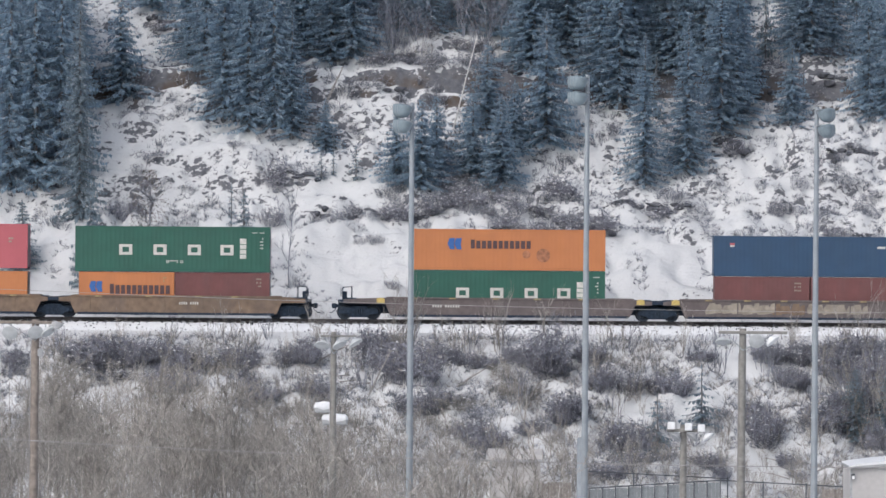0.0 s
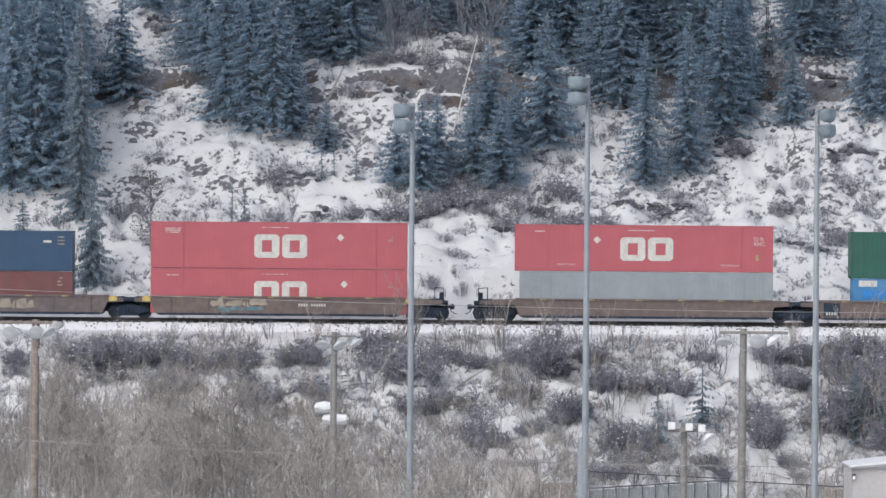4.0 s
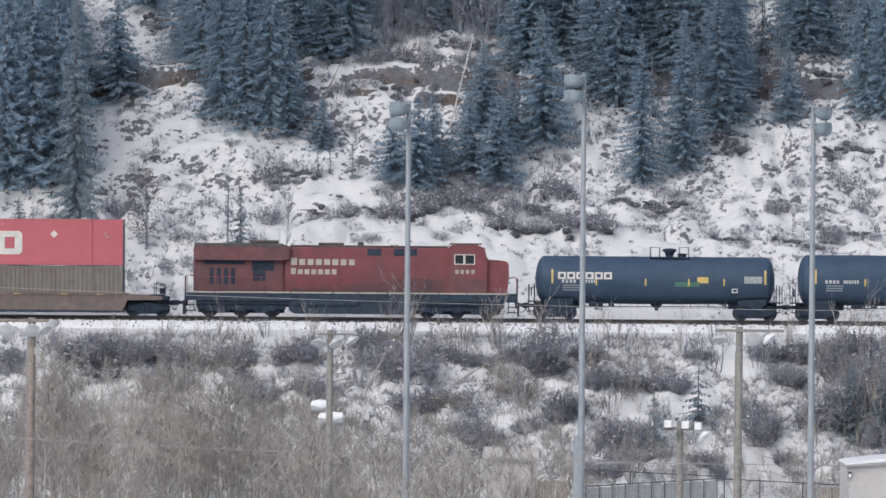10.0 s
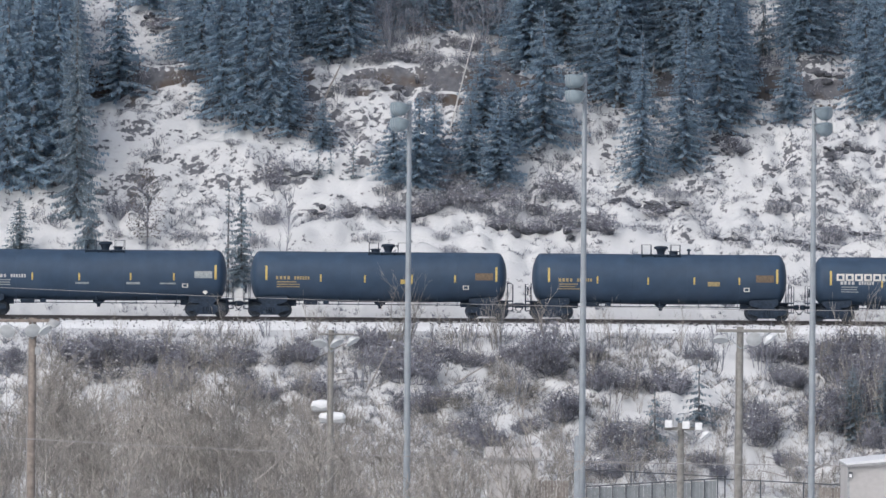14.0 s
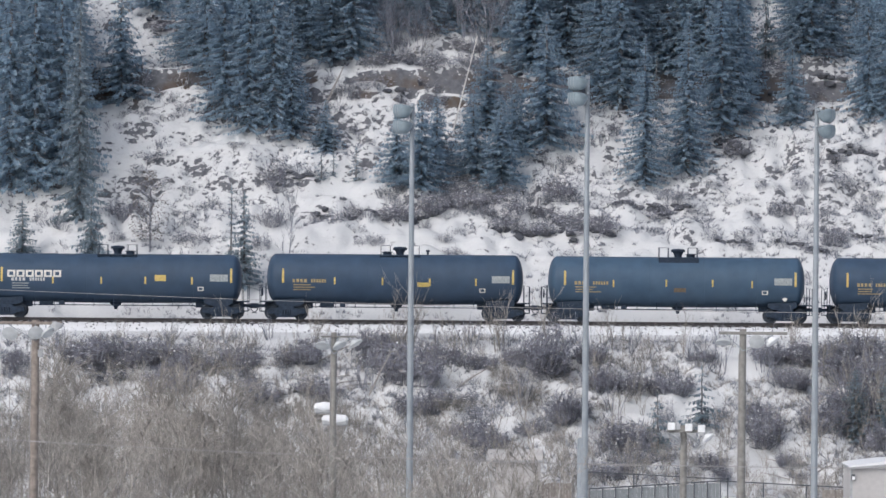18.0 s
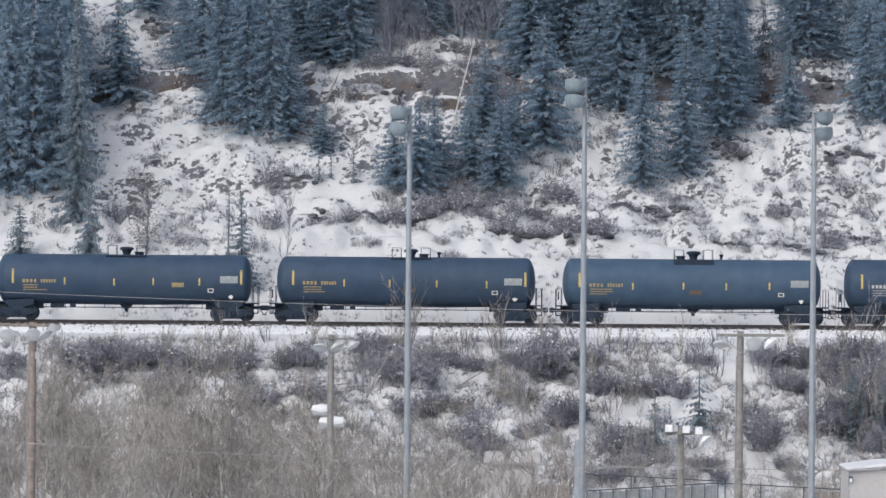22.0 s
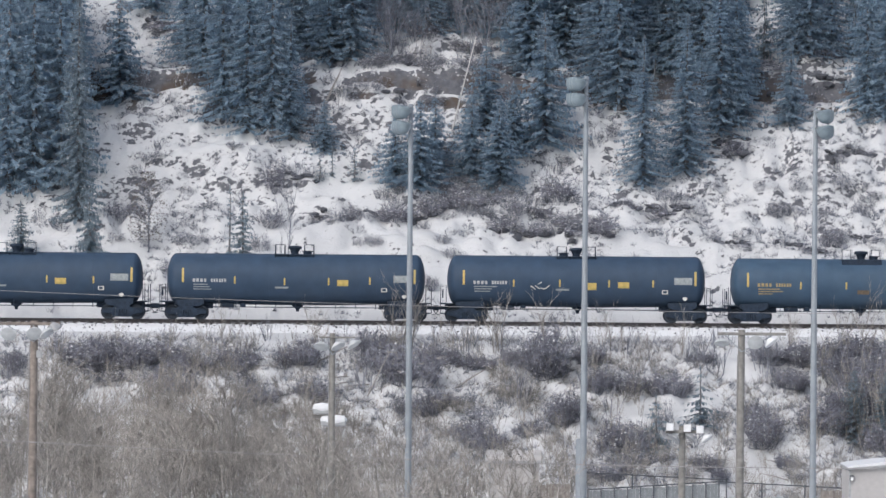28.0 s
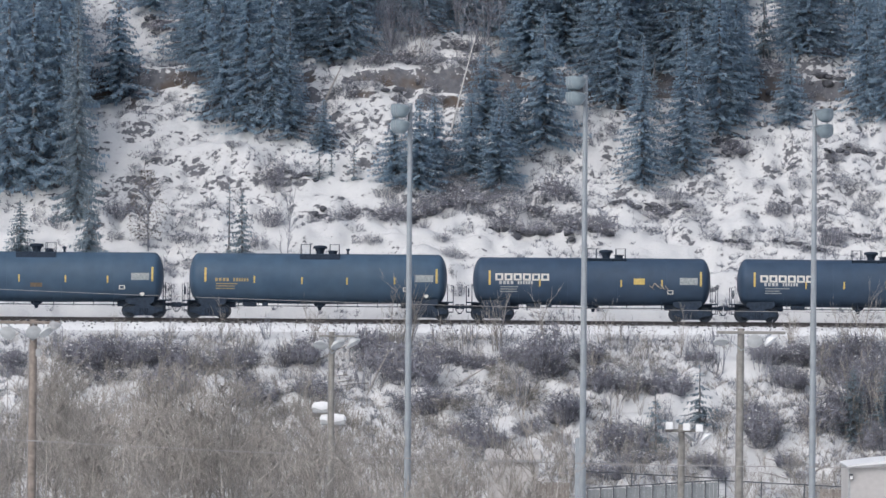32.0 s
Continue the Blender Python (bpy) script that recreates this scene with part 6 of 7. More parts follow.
        sh = Shape().slab([(a + 0.35, 1.02), (c - 0.35, 0.98), (c - 0.05, 0.30), (c + 0.2, 0.24), (d - 0.2, 0.24), (d + 0.05, 0.30), (d + 0.35, 0.98), (b - 0.35, 1.02), (b - 0.35, 1.26), (d + 0.2, 1.36), (c - 0.2, 1.36), (a + 0.35, 1.26)], y0, y1)
        p = part("side_wall", sh, paint, car)
        sides.append(p)
        y0, y1 = sorted((s * 1.38, s * 1.53))
        part("top_chord", Shape().box(c - 0.3, d + 0.3, y0, y1, 1.30, 1.42, 0.015), paint, p)
        part("bottom_chord", Shape().box(c + 0.1, d - 0.1, y0, y1, 0.20, 0.34, 0.015), "gear", p)
        k = c + 0.9
        while k < d - 0.4:
            part("side_rib", Shape().box(k - 0.04, k + 0.04, *sorted((s * 1.47, s * 1.505)), 0.34, 1.30, 0.01), paint, p)
            k += 2.35
    near = sides[0]
    ends = Shape()
    for s, q, w in ((-1, a, c), (1, b, d)):
        sh = Shape()
        lo, hi = sorted((q, w - s * 0.05))
        sh.box(lo, hi, -1.40, 1.40, 1.06, 1.22, 0.02)
        sh.box(lo + 0.05, hi - 0.05, -0.35, 0.35, 0.66, 1.06, 0.03)
        sh.box(*sorted((w - s * 0.05, w + s * 0.0)), -1.39, 1.39, 0.35, 1.30)
        sh.box(*sorted((q - s * 1.15, q - s * 0.4)), -1.44, 1.44, 1.22, 1.34, 0.02)
        part("end_deck", sh, "gear", car)
        sh = Shape()
        for y in (-1.42, 1.42):
            x1, x2 = q - s * 0.28, q - s * 0.85
            sh.path([(x1, y, 1.2), (x1, y, 2.0), (x2, y, 2.05), (x2, y, 1.25)], 0.022)
            for r in range(3):
                sh.rod((x1, y, 0.45 + 0.27 * r), (x2, y, 0.45 + 0.27 * r), 0.02)
        if (s < 0 and left_truck == "end") or (s > 0 and right_truck == "end"):
            part("ladder", sh, "gear", car)
            part("brake_stand", Shape().box(*sorted((q - s * 0.55, q - s * 0.25)), -0.5, 0.1, 1.2, 1.75, 0.04).lathe([(q - s * 0.2, 0.25), (q - s * 0.16, 0.25)], 14, "x", (0, -0.7, 1.7)), "gear", car)
    # added dark fill for shadow and structure round the trucks; hides snow
    for lo, hi in ((a, c), (d, b)):
        part("centre_frame", Shape().box(lo, hi, -0.62, 0.62, 0.42, 1.06, 0.03), "gear", car)
        part("end_skirt", Shape().box(lo, hi, 1.30, 1.36, 0.36, 1.10, 0.01), "gear", car)
    fl = Shape().box(c, d, -1.3, 1.3, 0.24, 0.30)
    for k in range(5):
        x = c + (d - c) * (k + 0.5) / 5
        fl.box(x - 0.1, x + 0.1, -1.4, 1.4, 0.18, 0.30)
    part("well_floor", fl, "gear", car)
    if left_truck == "end":
        add_truck(car, a + 1.30, u)
        part("coupler", COUPLER, None, car, at=pose(a - 0.05, 0, 0, 0, 0, 180))
    if right_truck == "end":
        add_truck(car, b - 1.30, u)
        part("coupler", COUPLER, None, car, at=(b + 0.05, 0, 0))
    if right_truck == "joint":
        add_truck(car, b, u)
        part("joint_casting", Shape().box(b - 0.55, b + 0.55, -0.45, 0.45, 0.85, 1.3, 0.08), "gear", car)
    k = c + 1.2
    ym = Shape().box(0, 0.42, -1.536, -1.528, 1.31, 1.40).mesh("yellow_marker", "gold_paint")
    while k < d - 0.6:
        part("yellow_marker", ym, None, near, at=(k, 0, 0))
        k += rnd.uniform(2.2, 3.2)
    ROLLING.append((car, u))
    return car, near, a, b, c, d


def bars_on(near, x, z, n, high, mat, y=-1.512, w=0.16):
    for i in range(n):
        if i != 4:
            part("number_block", Shape().box(x + i * w, x + i * w + w * 0.55, y, y + 0.02, z, z + high * 0.8), mat, near)


def blotches(near, x0, x1, mat, seed, z0=0.45, z1=1.25, label="spray-painted shapes"):
    rnd, x, i = random.Random(seed), x0, 0
    while x < x1:
        w = rnd.uniform(0.35, 0.8)
        zl, zh = z0 + rnd.uniform(0, 0.15), z1 - rnd.uniform(0, 0.2)
        sl = rnd.uniform(-0.15, 0.2)
        part("spray_shape", Shape().slab([(x, zl + 0.1), (x + 0.1, zl), (x + w, zl + 0.05), (x + w + sl, (zl + zh) / 2), (x + w * 0.9 + sl, zh), (x + 0.12 + sl, zh - 0.03), (x + sl * 0.5, (zl + zh) / 2)], -1.492 - 0.002 * (i % 3), -1.46), mat, near, label if i == 0 else "")
        x += w * 0.9
        i += 1


# group at the head of the view
c1 = well_unit(-440, 92, -400, 60, "well_yellow", "articulated well car in yellow-brown paint", "", "joint", 1)
c2 = well_unit(92, 548, 132, 486, "well_yellow", "articulated well car in yellow-brown paint", "", "end", 2)
bars_on(c2[1], c2[2] + 1.6 + 6.3, 0.86, 9, 0.2, "white_paint", -1.512, 0.14)
c3 = well_unit(596, 1162, 690, 1112, "well_brown", "brown grimy articulated well car", "end", "joint", 3)
bars_on(c3[1], c3[4] + 2.6, 0.80, 11, 0.22, "white_paint")
c4 = well_unit(1162, 1703, 1212, 1655, "well_brown", "brown well car unit with spray-painted side", "", "joint", 4)
blotches(c4[1], c4[4] + 1.2, c4[4] + 5.2, "tan_paint", 41)
blotches(c4[1], c4[4] + 5.4, c4[4] + 7.2, "well_yellow", 42)
blotches(c4[1], c4[4] + 7.6, c4[4] + 11.4, "tan_paint", 43)
c5 = well_unit(1703, 2268, 1752, 2180, "well_dark", "dark brown well car unit with spray paint", "", "end", 5)
blotches(c5[1], c5[4] + 3.4, c5[4] + 6.6, "tan_paint", 44, 0.7, 1.3)
blotches(c5[1], c5[4] + 3.8, c5[4] + 6.4, "teal_paint", 45, 0.4, 0.8)
bars_on(c5[1], c5[4] + 8.9, 0.80, 11, 0.22, "white_paint")
c6 = well_unit(2314, 2882, 2396, 2836, "well_dark", "dark grimy brown articulated well car", "end", "joint", 6)
c7 = well_unit(2882, 3420, 2930, 3372, "well_dark", "dark grimy brown well car unit", "", "joint", 7)
c8 = well_unit(3420, 3996, 3466, 3915, "well_dark", "dark grimy brown well car unit", "", "end", 8)
for cc, x in ((c7, -0.0), (c8, 0.0)):
    part("black_plate", Shape().box(cc[4] + 0.1, cc[4] + 1.1, -1.515, -1.475, 0.45, 1.25), "gear", cc[1])
    bars_on(cc[1], cc[4] + 0.25, 0.5, 4, 0.24, "white_paint", -1.528, 0.17)
for cc in (c3, c4, c5):
    for x in (cc[4] - 0.9, cc[5] + 0.45):
        part("yellow_plate", Shape().slab([(x, 1.05), (x + 0.5, 1.05), (x + 0.5, 1.3), (x + 0.35, 1.38), (x + 0.15, 1.38), (x, 1.3)], -1.50, -1.46), "yellow", cc[1])

Z0 = 0.34
red_long(-408, 46, 3.05, 5.83, 11, 3.5, -1.6, "small")
orange_box(-294, 46, Z0, 2.87, 12, True)
green_box(130, 475, 2.90, 5.75, 13)
orange_box(137, 306, Z0, 2.87, 14, False)
plain_box(307, 475, Z0, 2.87, "maroon_box", "brown-red short shipping container", seed=15)
orange_box(730, 1069, 3.15, 5.73, 16, True)
green_box(730, 1069, Z0, 3.13, 17)
b = plain_box(1261, 1603, 2.90, 5.43, "navy_box", "navy blue shipping container with small marks", seed=18)
plate(b[1], "red_mark", -5.05, -4.75, 1.95, 2.08, "red_box", b[3])
plate(b[1], "white_mark", -5.05, -4.75, 1.84, 1.94, "white_paint", b[3])
plate(b[1], "white_mark", 4.2, 4.7, 1.78, 1.92, "white_paint", b[3])
plain_box(1263, 1431, Z0, 2.87, "maroon_box", "brown-red short shipping container", seed=19)
plain_box(1433, 1603, Z0, 2.87, "maroon_box", "brown-red short shipping container", seed=20)
red_long(1741, 2195, 3.17, 6.08, 21, 3.85, -1.55, "left small")
red_long(1741, 2195, Z0, 3.15, 22, 4.1, -1.55, "small")
red_long(2386, 2843, 3.15, 6.07, 23, -2.95, -1.5, "feet")
b = plain_box(2395, 2843, Z0, 3.11, "grey_box", "pale blue-grey long domestic container", 0.004, 6.05, "", 24, 2.59)
lettering(b[1], "53 ft\nXHC", -b[2] + 0.55, 2.2, 0.36, "grey_plate", b[3])
green_box(2980, 3323, 2.84, 5.76, 25, 5.1)
b = plain_box(2984, 3153, Z0, 2.81, "sky_box", "light blue short shipping container", seed=26)
plate(b[1], "blue_panel", -2.3, 1.5, 1.25, 1.70, "sky_mark", b[3])
plate(b[1], "white_panel", -2.6, -1.45, 1.98, 2.36, "white_paint", b[3])
orange_box(3154, 3324, Z0, 2.81, 27, False)
red_long(3462, 3916, 3.15, 6.05, 28, 3.7, -1.6, "left small")
plain_box(3466, 3916, Z0, 3.11, "dun_box", "dirty grey-brown long ribbed container", 0.03, 6.05, "", 29, 2.59)


# ---- locomotive ----
def locomotive():
    loco = thing("locomotive", pose(car_x(4317), 0, 0), "weathered red diesel freight locomotive with cream sill stripe", "locomotive")
    P = lambda name, sh, mat, parent=loco, label="", smooth=False: part(name, sh, mat, parent, label, None, smooth)
    W = 1.02
    rnd0 = random.Random(18)
    hood = P("long_hood", Shape().box(-4.09, 6.39, -W, W, 1.55, 4.410, 0.10), "loco_red")
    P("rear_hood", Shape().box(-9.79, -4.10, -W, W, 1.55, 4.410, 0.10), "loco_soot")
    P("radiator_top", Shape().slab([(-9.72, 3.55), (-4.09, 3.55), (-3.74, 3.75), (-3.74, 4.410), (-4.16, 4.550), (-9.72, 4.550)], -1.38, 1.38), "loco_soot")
    P("radiator_roof", Shape().box(-9.68, -4.23, -1.36, 1.36, 4.553, 4.620, 0.02), "loco_roof")
    P("roof_edge", Shape().box(-9.70, -4.23, -1.395, -1.378, 4.390, 4.590, 0.006), "loco_roof")
    P("radiator_hump", Shape().box(-6.29, -4.51, -1.1, 1.1, 4.620, 4.810, 0.05), "loco_roof")
    rf = Shape().box(-3.74, 6.18, -0.8, 0.8, 4.413, 4.530, 0.03)
    rf.box(-1.97, -0.37, -0.5, 0.5, 4.530, 4.690, 0.04)
    rf.box(0.51, 0.87, -0.35, 0.35, 4.530, 4.740, 0.03)
    P("hood_roof", rf, "loco_roof")
    for x0, x1, z0, z1 in ((729, 800, 3.28, 3.72), (813, 852, 2.9, 3.52), (815, 837, 2.25, 2.9)):
        sh = Shape().box(LXV(x0), LXV(x1), -1.405 if z0 > 3.5 else -W - 0.02, -W + 0.05, z0, z1, 0.02)
        g = P("intake_grille", sh, "loco_dark", hood)
        for k in range(3):
            z = z0 + (z1 - z0) * (k + 1) / 4
            P("louvre", Shape().box(LXV(x0) + 0.04, LXV(x1) - 0.04, -W - 0.045, -W - 0.02, z - 0.02, z + 0.02), "loco_dark", g)
    for k in range(4):
        x = LXV(738 + 12.5 * k)
        P("hood_door", Shape().box(x, x + 0.26, -W - 0.018, -W + 0.02, 2.05, 3.05, 0.02), "loco_dark", hood)
    k = 890
    while k < 1160:
        P("hood_panel", Shape().box(LXV(k), LXV(k + 25), -W - 0.012, -W + 0.02, 1.66, 3.25, 0.01), "loco_red", hood)
        k += 26.5
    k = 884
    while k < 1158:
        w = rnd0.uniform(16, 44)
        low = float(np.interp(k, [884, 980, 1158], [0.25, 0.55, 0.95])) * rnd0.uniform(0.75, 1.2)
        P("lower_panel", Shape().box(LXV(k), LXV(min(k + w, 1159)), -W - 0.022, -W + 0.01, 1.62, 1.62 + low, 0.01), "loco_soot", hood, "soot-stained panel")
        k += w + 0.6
    for x0, x1 in ((1017, 1042), (1064, 1083), (1086, 1105)):
        P("blower_window", Shape().box(LXV(x0), LXV(x1), -W - 0.02, -W + 0.03, 3.90, 4.340, 0.02), "loco_dark", hood)
    # name in bars
    sh = Shape()
    rnd = random.Random(8)
    for a, b, z0, z1, n in ((882, 999, 3.28, 3.72, 8), (882, 966, 2.70, 3.08, 7)):
        p = (b - a) / n
        for i in range(n):
            x, y = LXV(a + i * p), LXV(a + (i + 0.72) * p)
            P("name_block", Shape().box(x, y, -W - 0.02, -W - 0.005, z0, z1 if i == 0 else z1 - 0.07), "cream", hood)
    # cab and nose
    C = 1.46
    cab = P("cab", Shape().slab([(6.25, 1.55), (8.62, 1.55), (8.66, 3.70), (8.44, 4.450), (8.02, 4.620), (6.60, 4.620), (6.25, 4.520)], -C, C), "loco_red")
    P("cab_roof", Shape().box(6.29, 8.30, -C - 0.02, C + 0.02, 4.623, 4.720, 0.03), "loco_roof")
    for x0, x1 in ((1172, 1188), (1190, 1207)):
        w = P("cab_window", Shape().box(LXV(x0), LXV(x1), -C - 0.02, -C + 0.03, 3.42, 3.98, 0.02), "cab_glass", cab)
        sh = Shape()
        ring(sh, LXV(x0) - 0.03, LXV(x1) + 0.03, 3.38, 4.02, -C - 0.03, -C - 0.002, 0.05)
        P("window_frame", sh, "white_paint", w)
    P("front_window", Shape().slab([(8.48, 3.72), (8.69, 3.72), (8.45, 4.25), (8.27, 4.25)], -1.2, 1.2), "cab_glass", cab)
    for i in range(4):
        x = LXV(1173 + i * 9.4)
        P("number_block", Shape().box(x, x + 0.21, -C - 0.012, -C - 0.002, 2.80, 3.06), "cream", cab)
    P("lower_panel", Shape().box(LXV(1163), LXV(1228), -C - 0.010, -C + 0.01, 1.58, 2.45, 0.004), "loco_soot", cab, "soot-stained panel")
    P("nose", Shape().slab([(8.62, 1.55), (9.90, 1.55), (10.02, 2.6), (9.99, 3.40), (9.90, 3.56), (9.65, 3.64), (8.62, 3.72)], -1.2, 1.2), "loco_red")
    for z in (3.05, 2.35):
        P("headlight", Shape().lathe([(LXV(1266), 0.13), (LXV(1268), 0.13), (LXV(1268.5), 0.09)], 14, "x", (0, -0.45, z)), "lens")
    # frame, stripe, walkways
    fr = Shape().slab([(-10.32, 1.02), (10.57, 1.02), (10.57, 1.50), (-10.32, 1.50)], -1.50, 1.50)
    P("frame", fr, "loco_dark")
    x = 697
    while x < 1262:
        w = min(rnd.uniform(40, 90), 1282 - x)
        P("sill_stripe", Shape().box(LXV(x), LXV(x + w - 2), -1.515, -1.49, 1.50, 1.60, 0.006), "cream")
        x += w
    P("walkway", Shape().box(-10.32, 10.57, -1.49, 1.49, 1.503, 1.555), "loco_dark")
    for s in (-1, 1):
        sh = Shape()
        pts = [LXV(q) for q in range(716, 1165, 38)]
        for q in pts:
            sh.rod((q, s * 1.46, 1.55), (q, s * 1.46, 2.5), 0.02, n=5)
        sh.rod((pts[0], s * 1.46, 2.5), (pts[-1], s * 1.46, 2.5), 0.022, n=5)
        P("handrail", sh, "loco_red")
    tank = Shape().slab([(-3.77, 0.42), (-3.42, 0.22), (3.52, 0.22), (3.91, 0.42), (3.91, 1.02), (-3.77, 1.02)], -1.42, 1.42)
    P("fuel_tank", tank, "loco_dark")
    # dark fill added round the trucks to close see-through gaps
    for a, b in ((-9.6, -3.8), (3.95, 9.7)):
        P("underframe", Shape().box(a, b, -0.9, 0.9, 0.62, 1.02, 0.02), "loco_dark")
        P("side_skirt", Shape().box(a, b, -1.34, -1.30, 0.80, 1.02, 0.005), "loco_dark")
    P("air_tank", Shape().lathe([(-3.56, 0.05), (-3.49, 0.2), (0.51, 0.2), (0.58, 0.05)], 14, "x", (0, -1.35, 0.86)), "loco_dark")
    for cx, ax in ((794, (738, 794, 849)), (1177, (1124, 1177, 1230))):
        sh = Shape()
        for s in (-1, 1):
            y0, y1 = sorted((s * 1.05, s * 1.20))
            sh.slab([(-2.75, 0.46), (-2.75, 0.9), (-2.2, 1.02), (2.2, 1.02), (2.75, 0.9), (2.75, 0.46), (2.2, 0.50), (1.3, 0.24), (0.6, 0.46), (-0.6, 0.46), (-1.3, 0.24), (-2.2, 0.50)], y0, y1)
            for q in (-1.95, 0, 1.95):
                sh.box(q - 0.24, q + 0.24, *sorted((s * 1.02, s * 1.25)), 0.34, 0.78, 0.03)
            for q in (-1.0, 1.0):
                sh.rod((q, s * 1.22, 0.3), (q, s * 1.22, 0.62), 0.1, n=8)
        sh.box(-2.7, 2.7, -0.62, 0.62, 0.24, 1.0, 0.03)
        tr = part("truck", sh, "gear", loco, at=(LXV(cx), 0, 0))
        for q in ax:
            off = (LXV(q) - LXV(cx), 0, 0.53)
            w = part("wheelset", BIG_WHEELS, None, tr, at=off)
            WHEELS.append((w, 4317 + (LXV(q)) * PPM, off, 0.53))
    for s, q in ((-1, 694), (1, 1284)):
        x = LXV(q)
        a, b = sorted((x, x + s * 0.10))
        P("pilot", Shape().slab([(a, 0.15), (b, 0.15), (b, 1.02), (a, 1.02)], -1.45, 1.45), "loco_dark")
        for y in (-1.35, 1.35):
            sh = Shape()
            for k in range(4):
                z = 0.35 + 0.34 * k
                sh.box(*sorted((x - s * 0.05, x - s * 0.55)), y - 0.14, y + 0.14, z, z + 0.04)
            sh.box(*sorted((x - s * 0.58, x - s * 0.55)), y - 0.14, y + 0.14, 0.3, 1.5)
            P("step_ladder", sh, "loco_dark")
            sh = Shape().path([(x - s * 0.05, y, 0.6), (x - s * 0.05, y, 2.55), (x - s * 0.3, y, 2.6), (x - s * 0.6, y, 2.5)], 0.024)
            P("grab_rail", sh, "loco_red")
        sh = Shape().path([(x, -0.5, 1.5), (x, -0.5, 2.5), (x, 0.5, 2.5), (x, 0.5, 1.5)], 0.024)
        P("end_rail", sh, "loco_dark")
        part("coupler", COUPLER, None, loco, at=pose(x + s * 0.35, 0, 0.02, 0, 0, 0 if s > 0 else 180))
    ROLLING.append((loco, 4317))


def big_wheels():
    sh = Shape()
    for s in (-1, 1):
        sh.lathe([(s * 0.69, 0.12), (s * 0.69, 0.555), (s * 0.725, 0.53), (s * 0.825, 0.525), (s * 0.825, 0.46), (s * 0.79, 0.42), (s * 0.79, 0.18), (s * 0.84, 0.15), (s * 0.84, 0.09)], 20, "y")
        for k in range(4):
            w = k * 1.571
            sh.rod((0.3 * math.cos(w), s * 0.785, 0.3 * math.sin(w)), (0.3 * math.cos(w), s * 0.80, 0.3 * math.sin(w)), 0.05, n=8)
    sh.rod((0, -1.0, 0), (0, 1.0, 0), 0.1, n=12)
    return sh.mesh("wheelset", "wheel", True)


BIG_WHEELS = big_wheels()


def LXV(x):
    """Metres along the locomotive from a pixel column, placed to fit the camera's view."""
    return (x - 985.5) / PPM


locomotive()

# ---- lamp poles, wires, fence and sheds in front of the embankment ----
BASE = -12.75


def steel_pole(top, head_side, rows, label):
    """A tall tapered steel mast with racks of floodlights seen from the side."""
    x, y, z = top
    m = thing("floodlight_mast", pose(x, y, gz(x, y) - 0.05), label, "light mast", "floodlight masts")
    h = z - gz(x, y)
    sh = Shape().lathe([(0, 0.15), (h * 0.3, 0.135), (h * 0.62, 0.118), (h * 0.62 + 0.01, 0.13), (h * 0.62 + 0.10, 0.13), (h * 0.62 + 0.11, 0.115), (h, 0.088)], 14, "z")
    part("pole", sh, "galv", m, smooth=True)
    part("base_plate", Shape().box(-0.3, 0.3, -0.3, 0.3, 0.0, 0.08, 0.01), "galv", m)
    s = head_side
    for k in range(rows):
        zt = h - 0.12 - 0.62 * k
        rack = part("lamp_rack", Shape().box(-0.05, 0.05, -0.85, 0.85, zt - 0.03, zt + 0.05, 0.01).box(*sorted((0, s * 0.35)), -0.05, 0.05, zt - 0.02, zt + 0.04), "galv", m)
        for j, yy in enumerate((-0.6, 0.0, 0.6)):
            o = Vector((s * (0.27 + 0.09 * j), yy, zt - 0.02))
            bowl = Shape().lathe([(0.06, 0.07), (0.05, 0.20), (0.02, 0.29), (0.0, 0.31), (-0.16, 0.30), (-0.32, 0.25), (-0.43, 0.16), (-0.47, 0.04)], 16, "z")
            part("floodlight", bowl, "mast_lamp", rack, at=Matrix.Translation(o) @ pose(0, 0, 0, 0, -14 * s, 0), smooth=True)
    return m


steel_pole((-1.32, -148.5, 10.48), -1, 2, "tall blue-grey steel floodlight mast")
steel_pole((5.59, -148.5, 11.63), -1, 2, "tall blue-grey steel floodlight mast")
steel_pole((14.65, -148.5, 10.43), 1, 2, "tall blue-grey steel floodlight mast")


def bell_lamp(m, rack, at, turn, mat="lens"):
    """A round yard floodlight on a short arm."""
    sh = Shape().lathe([(0.0, 0.05), (0.02, 0.10), (0.05, 0.13), (0.14, 0.27), (0.20, 0.31), (0.23, 0.31), (0.25, 0.24), (0.26, 0.05)], 20, "x")
    ob = part("floodlight", sh, mat, rack, at=Matrix.Translation(at) @ pose(0, 0, 0, 0, turn[0], turn[1]), smooth=True)
    return ob


def wood_pole(top, r, arm, lamps, mat, label, lean=0.0, thickness=0.10):
    """A round timber pole with a crossarm that carries yard lamps."""
    x, y, z = top
    b = gz(x, y) - 0.3
    h = z - b
    m = thing("wooden_lamp_pole", pose(x - lean * h, y, b), label, "light pole", "wooden lamp poles")
    sh = Shape().path([(lean * h * i / 5, 0, h * i / 5) for i in range(6)], [r * (1.25 - 0.05 * i) for i in range(6)], 12)
    part("pole", sh, mat, m, smooth=True)
    part("cable", Shape().path([(-r * 1.4 + lean * h * 0.2, -0.05, 0.3), (-r * 1.15 + lean * h * 0.95, -0.05, h * 0.93)], 0.018, 5), "wire", m)
    a0, a1, az = arm
    ar = part("crossarm", Shape().box(lean * h + a0, lean * h + a1, -0.20, -0.08, h + az - thickness, h + az + 0.02, 0.015), mat, m)
